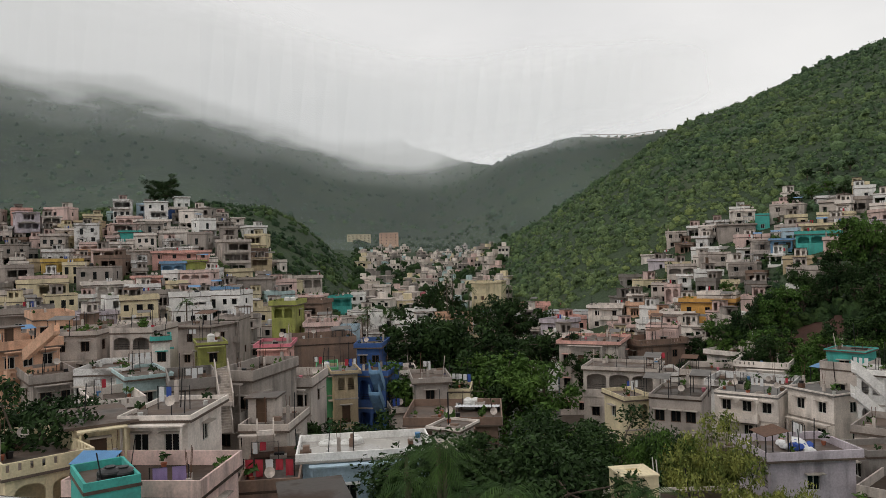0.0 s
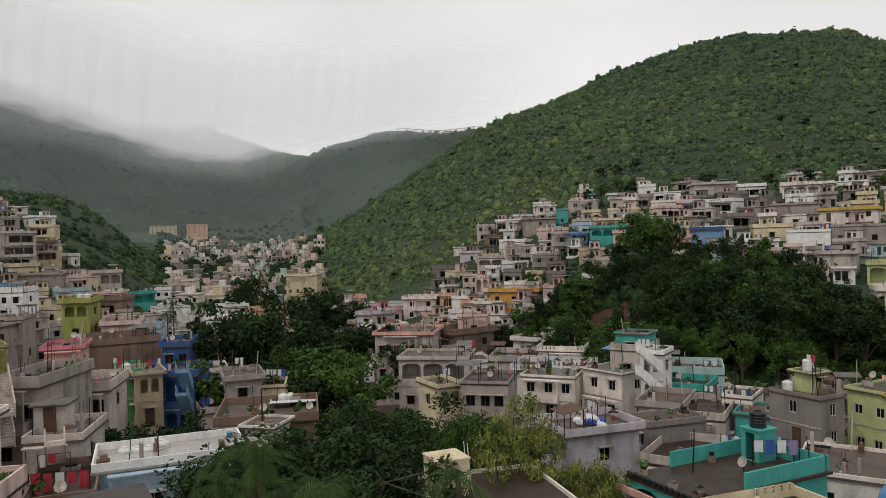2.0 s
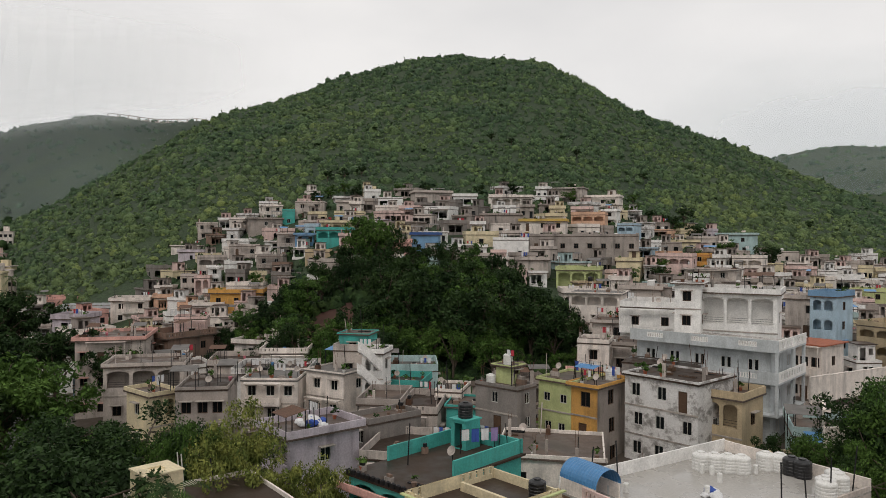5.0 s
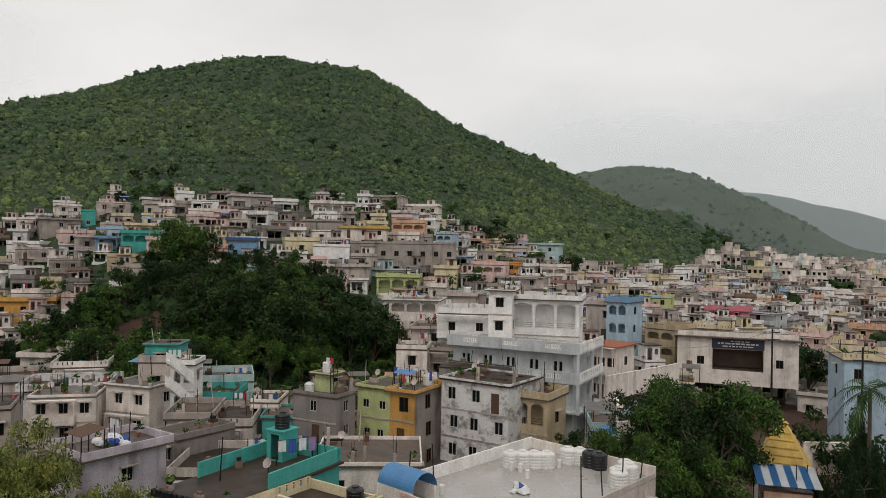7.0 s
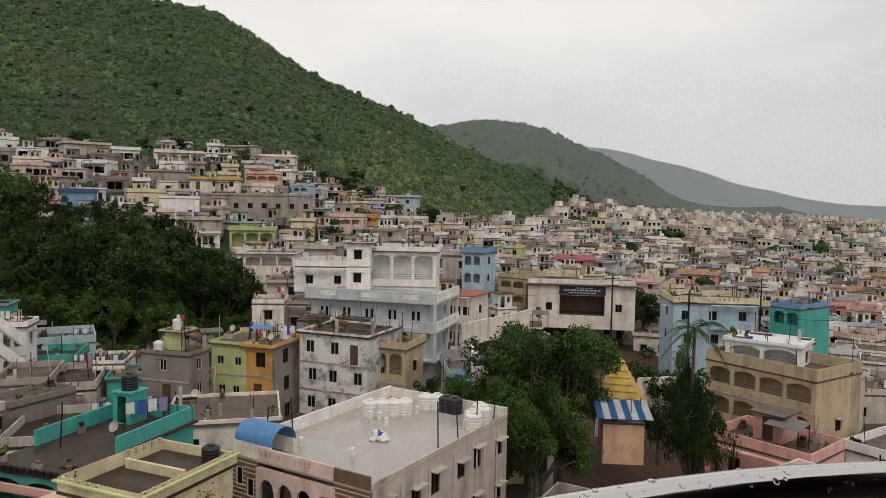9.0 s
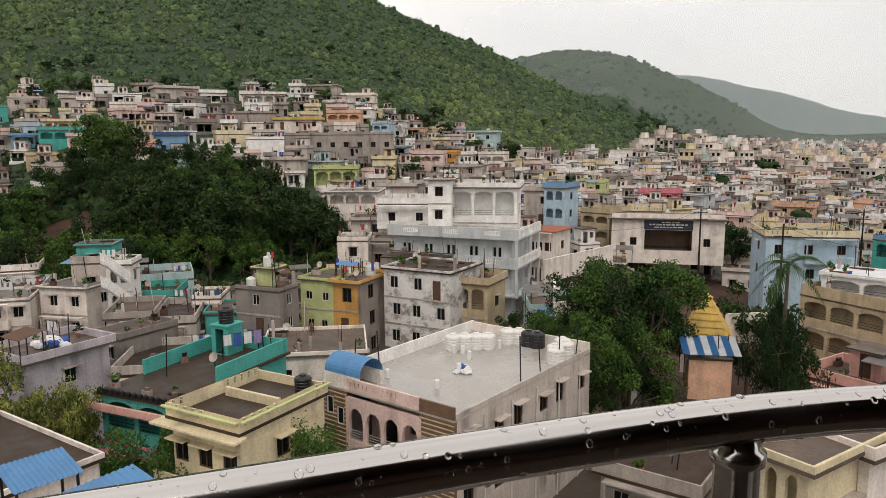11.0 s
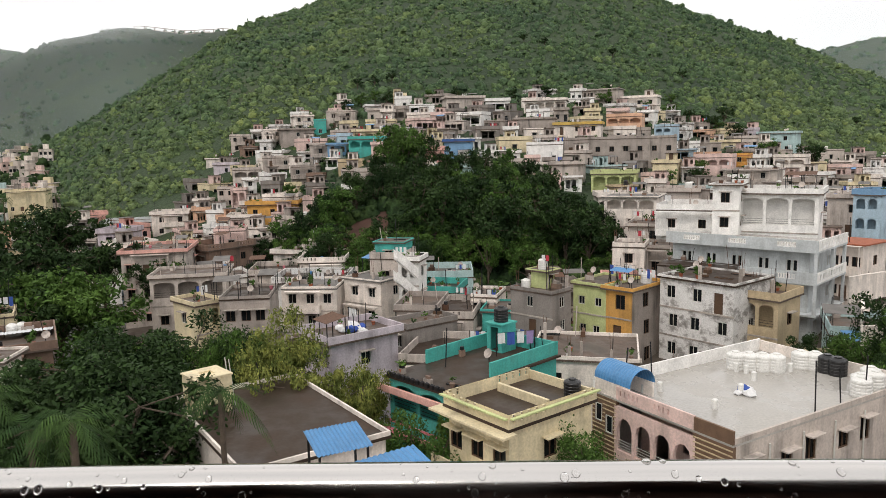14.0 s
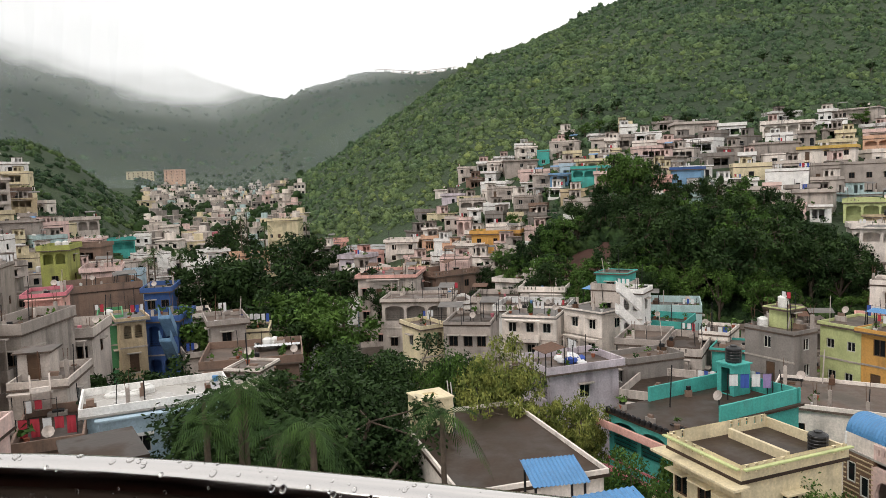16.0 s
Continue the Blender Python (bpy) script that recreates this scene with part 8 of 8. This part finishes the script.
def far_town():
    """Hundreds of tiny distant houses in one mesh."""
    rng = np.random.default_rng(3)
    mats = [WALLS[k] for k in ("white", "palegrey", "cream", "palepink", "paleaqua", "grey", "darkgrey")]
    g = Geo()
    n = 0
    while n < 1350:
        if rng.random() < 0.2:
            az, d = rng.uniform(-42.5, -31), rng.uniform(250, 950)
        else:
            az, d = rng.uniform(33, 58), rng.uniform(290, 1150)
            if d < 330 and az > 40:
                continue
            if az < 40 and d > 250 + (az - 33) * 75:
                continue
        x, y = d * math.sin(radians(az)), d * math.cos(radians(az))
        z = ground_at(x, y)
        if z > 24 + d * (0.006 if az < 0 else -0.008):
            continue
        w, dp, h = rng.uniform(4, 8), rng.uniform(5, 8), rng.choice([3.2, 3.4, 5.0, 6.4])
        m = int(rng.choice([0, 0, 0, 1, 1, 2, 3, 4, 5, 5, 6, 6]))
        sub = Geo()
        sub.box(-w / 2, -dp / 2, -2, w / 2, dp / 2, h, m)
        sub.box(-w / 2 - 0.3, -dp / 2 - 0.3, h, w / 2 + 0.3, dp / 2 + 0.3, h + 0.25, 1)
        sub.box(-w / 5, -1, h + 0.25, w / 5, 2, h + 2.4, m)
        for s in range(int(h // 3)):
            for q in range(3):
                cx = -w / 2 + w * (q + 0.5) / 3
                sub.box(cx - 0.55, -dp / 2 - 0.05, s * 3 + 1.0, cx + 0.55, -dp / 2 - 0.004, s * 3 + 2.3, 7)
                sub.box(cx - 0.8, -dp / 2 - 0.5, s * 3 + 2.4, cx + 0.8, -dp / 2 - 0.004, s * 3 + 2.5, 1)
        mm = pose(x, y, z, rz=-az + rng.uniform(-35, 35))
        k = len(g.v)
        g.v += [tuple(mm @ Vector(p)) for p in sub.v]
        g.f += [tuple(k + i for i in q) for q in sub.f]
        g.m += sub.m
        n += 1
    return tagged(new("distant_town", g.mesh("distant_town", mats + [GLASS])), "distant crowd of small pale flat-roofed houses", "town", kind="stuff")




def far_trees():
    rng = np.random.default_rng(23)
    rows = []
    while len(rows) < 1500:
        az, d = (rng.uniform(-43, -31), rng.uniform(150, 950)) if rng.random() < 0.45 else (rng.uniform(34, 58), rng.uniform(130, 1000))
        x, y = d * math.sin(radians(az)), d * math.cos(radians(az))
        z = ground_at(x, y)
        if d < 330 and clashes(x, y, 2.5, 2.5, 0):
            continue
        s = rng.uniform(1.6, 4.2)
        rows.append((x, y, z + s * 0.5, s))
    return rows


far_town()
town_fill()
scatter_bushes("far_town_trees", "dark leafy trees standing between the distant houses", far_trees(), LEAF)

# ---- loose things on the roofs ----
CLUTTER_MATS = [WALLS["grey"], WALLS["palegrey"], WALLS["brown"], IRON, RUST, TANKB, TANKW, SHEETBLUE, SHEETGREY, CLAY, WALLS["teal"], CLOTH["red"], CLOTH["white"], CLOTH["blue"], LEAFB, LEAF, WOOD, WALLS["hotpink"]]


def leaf_tuft(g, x, y, z, r, rnd, mat):
    """A small pot plant's leaves."""
    for _ in range(14):
        a, b = rnd.uniform(0, 6.28), rnd.uniform(0.1, 1.4)
        n = Vector((math.cos(a) * math.cos(b), math.sin(a) * math.cos(b), math.sin(b)))
        c = Vector((x, y, z)) + n * r * rnd.uniform(0.4, 1.0)
        u = Vector((rnd.gauss(0, 1), rnd.gauss(0, 1), rnd.gauss(0, 1))).normalized() * r * 0.4
        v = u.cross(n).normalized() * r * 0.22
        g.quad([tuple(c - u), tuple(c + v), tuple(c + u), tuple(c - v)], mat)


def roof_item(g, u, v, w, d, ph, rnd):
    kind = rnd.random()
    if kind < 0.2:
        k, a, b, c = rnd.choice([0, 0, 1, 2, 4, 16]), rnd.uniform(0.15, 0.6), rnd.uniform(0.12, 0.4), rnd.uniform(0.15, 0.6)
        g.box(u - a, v - b, 0, u + a, v + b, c, k)
        g.box(u - a * 0.5, v - b * 0.7, c + 0.003, u + a * 0.7, v + b * 0.6, c * 1.6, rnd.choice([0, 2, 3]))
    elif kind < 0.34:
        g.beam((u, v, 0), (u + rnd.uniform(-0.3, 0.3), v + rnd.uniform(-0.2, 0.2), rnd.uniform(1.2, 3.0)), rnd.uniform(0.02, 0.045), rnd.choice([3, 4, 3, 1]))
    elif kind < 0.44:
        g.box(u - 0.13, v - 0.13, 0, u + 0.13, v + 0.13, rnd.uniform(0.7, 1.6), rnd.choice([0, 1]))
        for q in (-0.08, 0.08):
            g.beam((u + q, v, 0.7), (u + q * 1.8, v + q, rnd.uniform(1.8, 2.6)), 0.016, 4)
    elif kind < 0.66:
        g.tube(u, v, [(0, 0.13), (0.3, 0.2)], 8, rnd.choice([9, 9, 6, 2]))
        leaf_tuft(g, u, v, 0.45, rnd.uniform(0.3, 0.75), rnd, rnd.choice([14, 14, 15]))
    elif kind < 0.74:
        g.tube(u, v, [(0, 0.17), (0.4, 0.22)], 9, rnd.choice([5, 6, 7, 17, 13]))
    elif kind < 0.8:
        L = rnd.uniform(1.0, 2.4)
        for q in range(3):
            g.beam((u - L / 2, v + q * 0.09, 0.05 + q * 0.02), (u + L / 2, v + q * 0.14, 0.06 + q * 0.03), 0.04, rnd.choice([16, 4, 3]))
    elif kind < 0.86 and w > 4 and d > 4:
        a, b, c = rnd.uniform(0.8, 1.5), rnd.uniform(0.7, 1.2), rnd.uniform(1.6, 2.2)
        k = rnd.choice([8, 8, 8, 8, 8, 7, 4])
        g.v += [(u - a, v - b, c), (u + a, v - b, c), (u + a, v + b, c + 0.35), (u - a, v + b, c + 0.35), (u - a, v - b, c + 0.03), (u + a, v - b, c + 0.03), (u + a, v + b, c + 0.38), (u - a, v + b, c + 0.38)]
        n = len(g.v) - 8
        for q in ((3, 2, 1, 0), (4, 5, 6, 7), (0, 1, 5, 4), (1, 2, 6, 5), (2, 3, 7, 6), (3, 0, 4, 7)):
            g.f.append(tuple(n + i for i in q))
            g.m.append(k)
        for p in (-1, 1):
            for q in (-1, 1):
                g.beam((u + p * (a - 0.1), v + q * (b - 0.1), 0), (u + p * (a - 0.1), v + q * (b - 0.1), c + 0.17 + q * 0.15), 0.035, 3)
    elif kind < 0.92:
        L = rnd.uniform(1.2, 2.6)
        g.beam((u - L / 2, v, 1.55), (u + L / 2, v, 1.5), 0.012, 3)
        for p in (-1, 1):
            g.beam((u + p * L / 2, v, 0), (u + p * L / 2, v, 1.6), 0.025, 3)
        for q in range(rnd.choice([2, 3, 4])):
            x0 = u - L / 2 + 0.1 + q * 0.5
            if x0 + 0.4 < u + L / 2:
                dp = rnd.uniform(0.5, 1.0)
                g.box(x0, v - 0.02, 1.5 - dp, x0 + rnd.uniform(0.25, 0.42), v + 0.02, 1.53, rnd.choice([11, 12, 12, 13, 12, 12]))
    else:
        g.beam((u, v, 0), (u, v, 0.9), 0.025, 3)
        t = rnd.uniform(-0.6, 0.6)
        n = len(g.v)
        g.v.append((u, v, 1.0))
        for q in range(10):
            a = 6.283 * q / 10
            g.v.append((u + 0.35 * math.cos(a) + 0.14 * math.sin(t), v - 0.14 + 0.16 * math.sin(a), 1.05 + 0.32 * math.sin(a)))
        for q in range(10):
            g.f.append((n, n + 1 + q, n + 1 + (q + 1) % 10))
            g.m.append(1)


def rooftop_clutter():
    rnd = random.Random(404)
    g = Geo()
    for x, y, z, w, d, turn, ph, share in ROOFS:
        far = math.hypot(x, y)
        if far > 270 or far < 45 or (ph == 0 and w < 4.5):
            continue
        count = int(share * min(17, 3 + w * d * 0.16) * (1.0 if far < 120 else 0.7))
        sub = Geo()
        for _ in range(count):
            if rnd.random() < 0.6:
                side = rnd.choice([-1, 1])
                u, v = (rnd.uniform(-0.44, 0.44) * w, side * (d / 2 - 0.45)) if rnd.random() < 0.5 else (side * (w / 2 - 0.45), rnd.uniform(-0.44, 0.44) * d)
            else:
                u, v = rnd.uniform(-0.4, 0.4) * w, rnd.uniform(-0.4, 0.4) * d
            roof_item(sub, u, v, w, d, ph, rnd)
        mm = pose(x, y, z, rz=turn)
        k = len(g.v)
        g.v += [tuple(mm @ Vector(p)) for p in sub.v]
        g.f += [tuple(k + i for i in q) for q in sub.f]
        g.m += sub.m
    return tagged(new("rooftop_clutter", g.mesh("rooftop_clutter", CLUTTER_MATS)), "bricks, poles, pot plants, buckets and washing strewn over wet roofs", "clutter", kind="stuff")


rooftop_clutter()
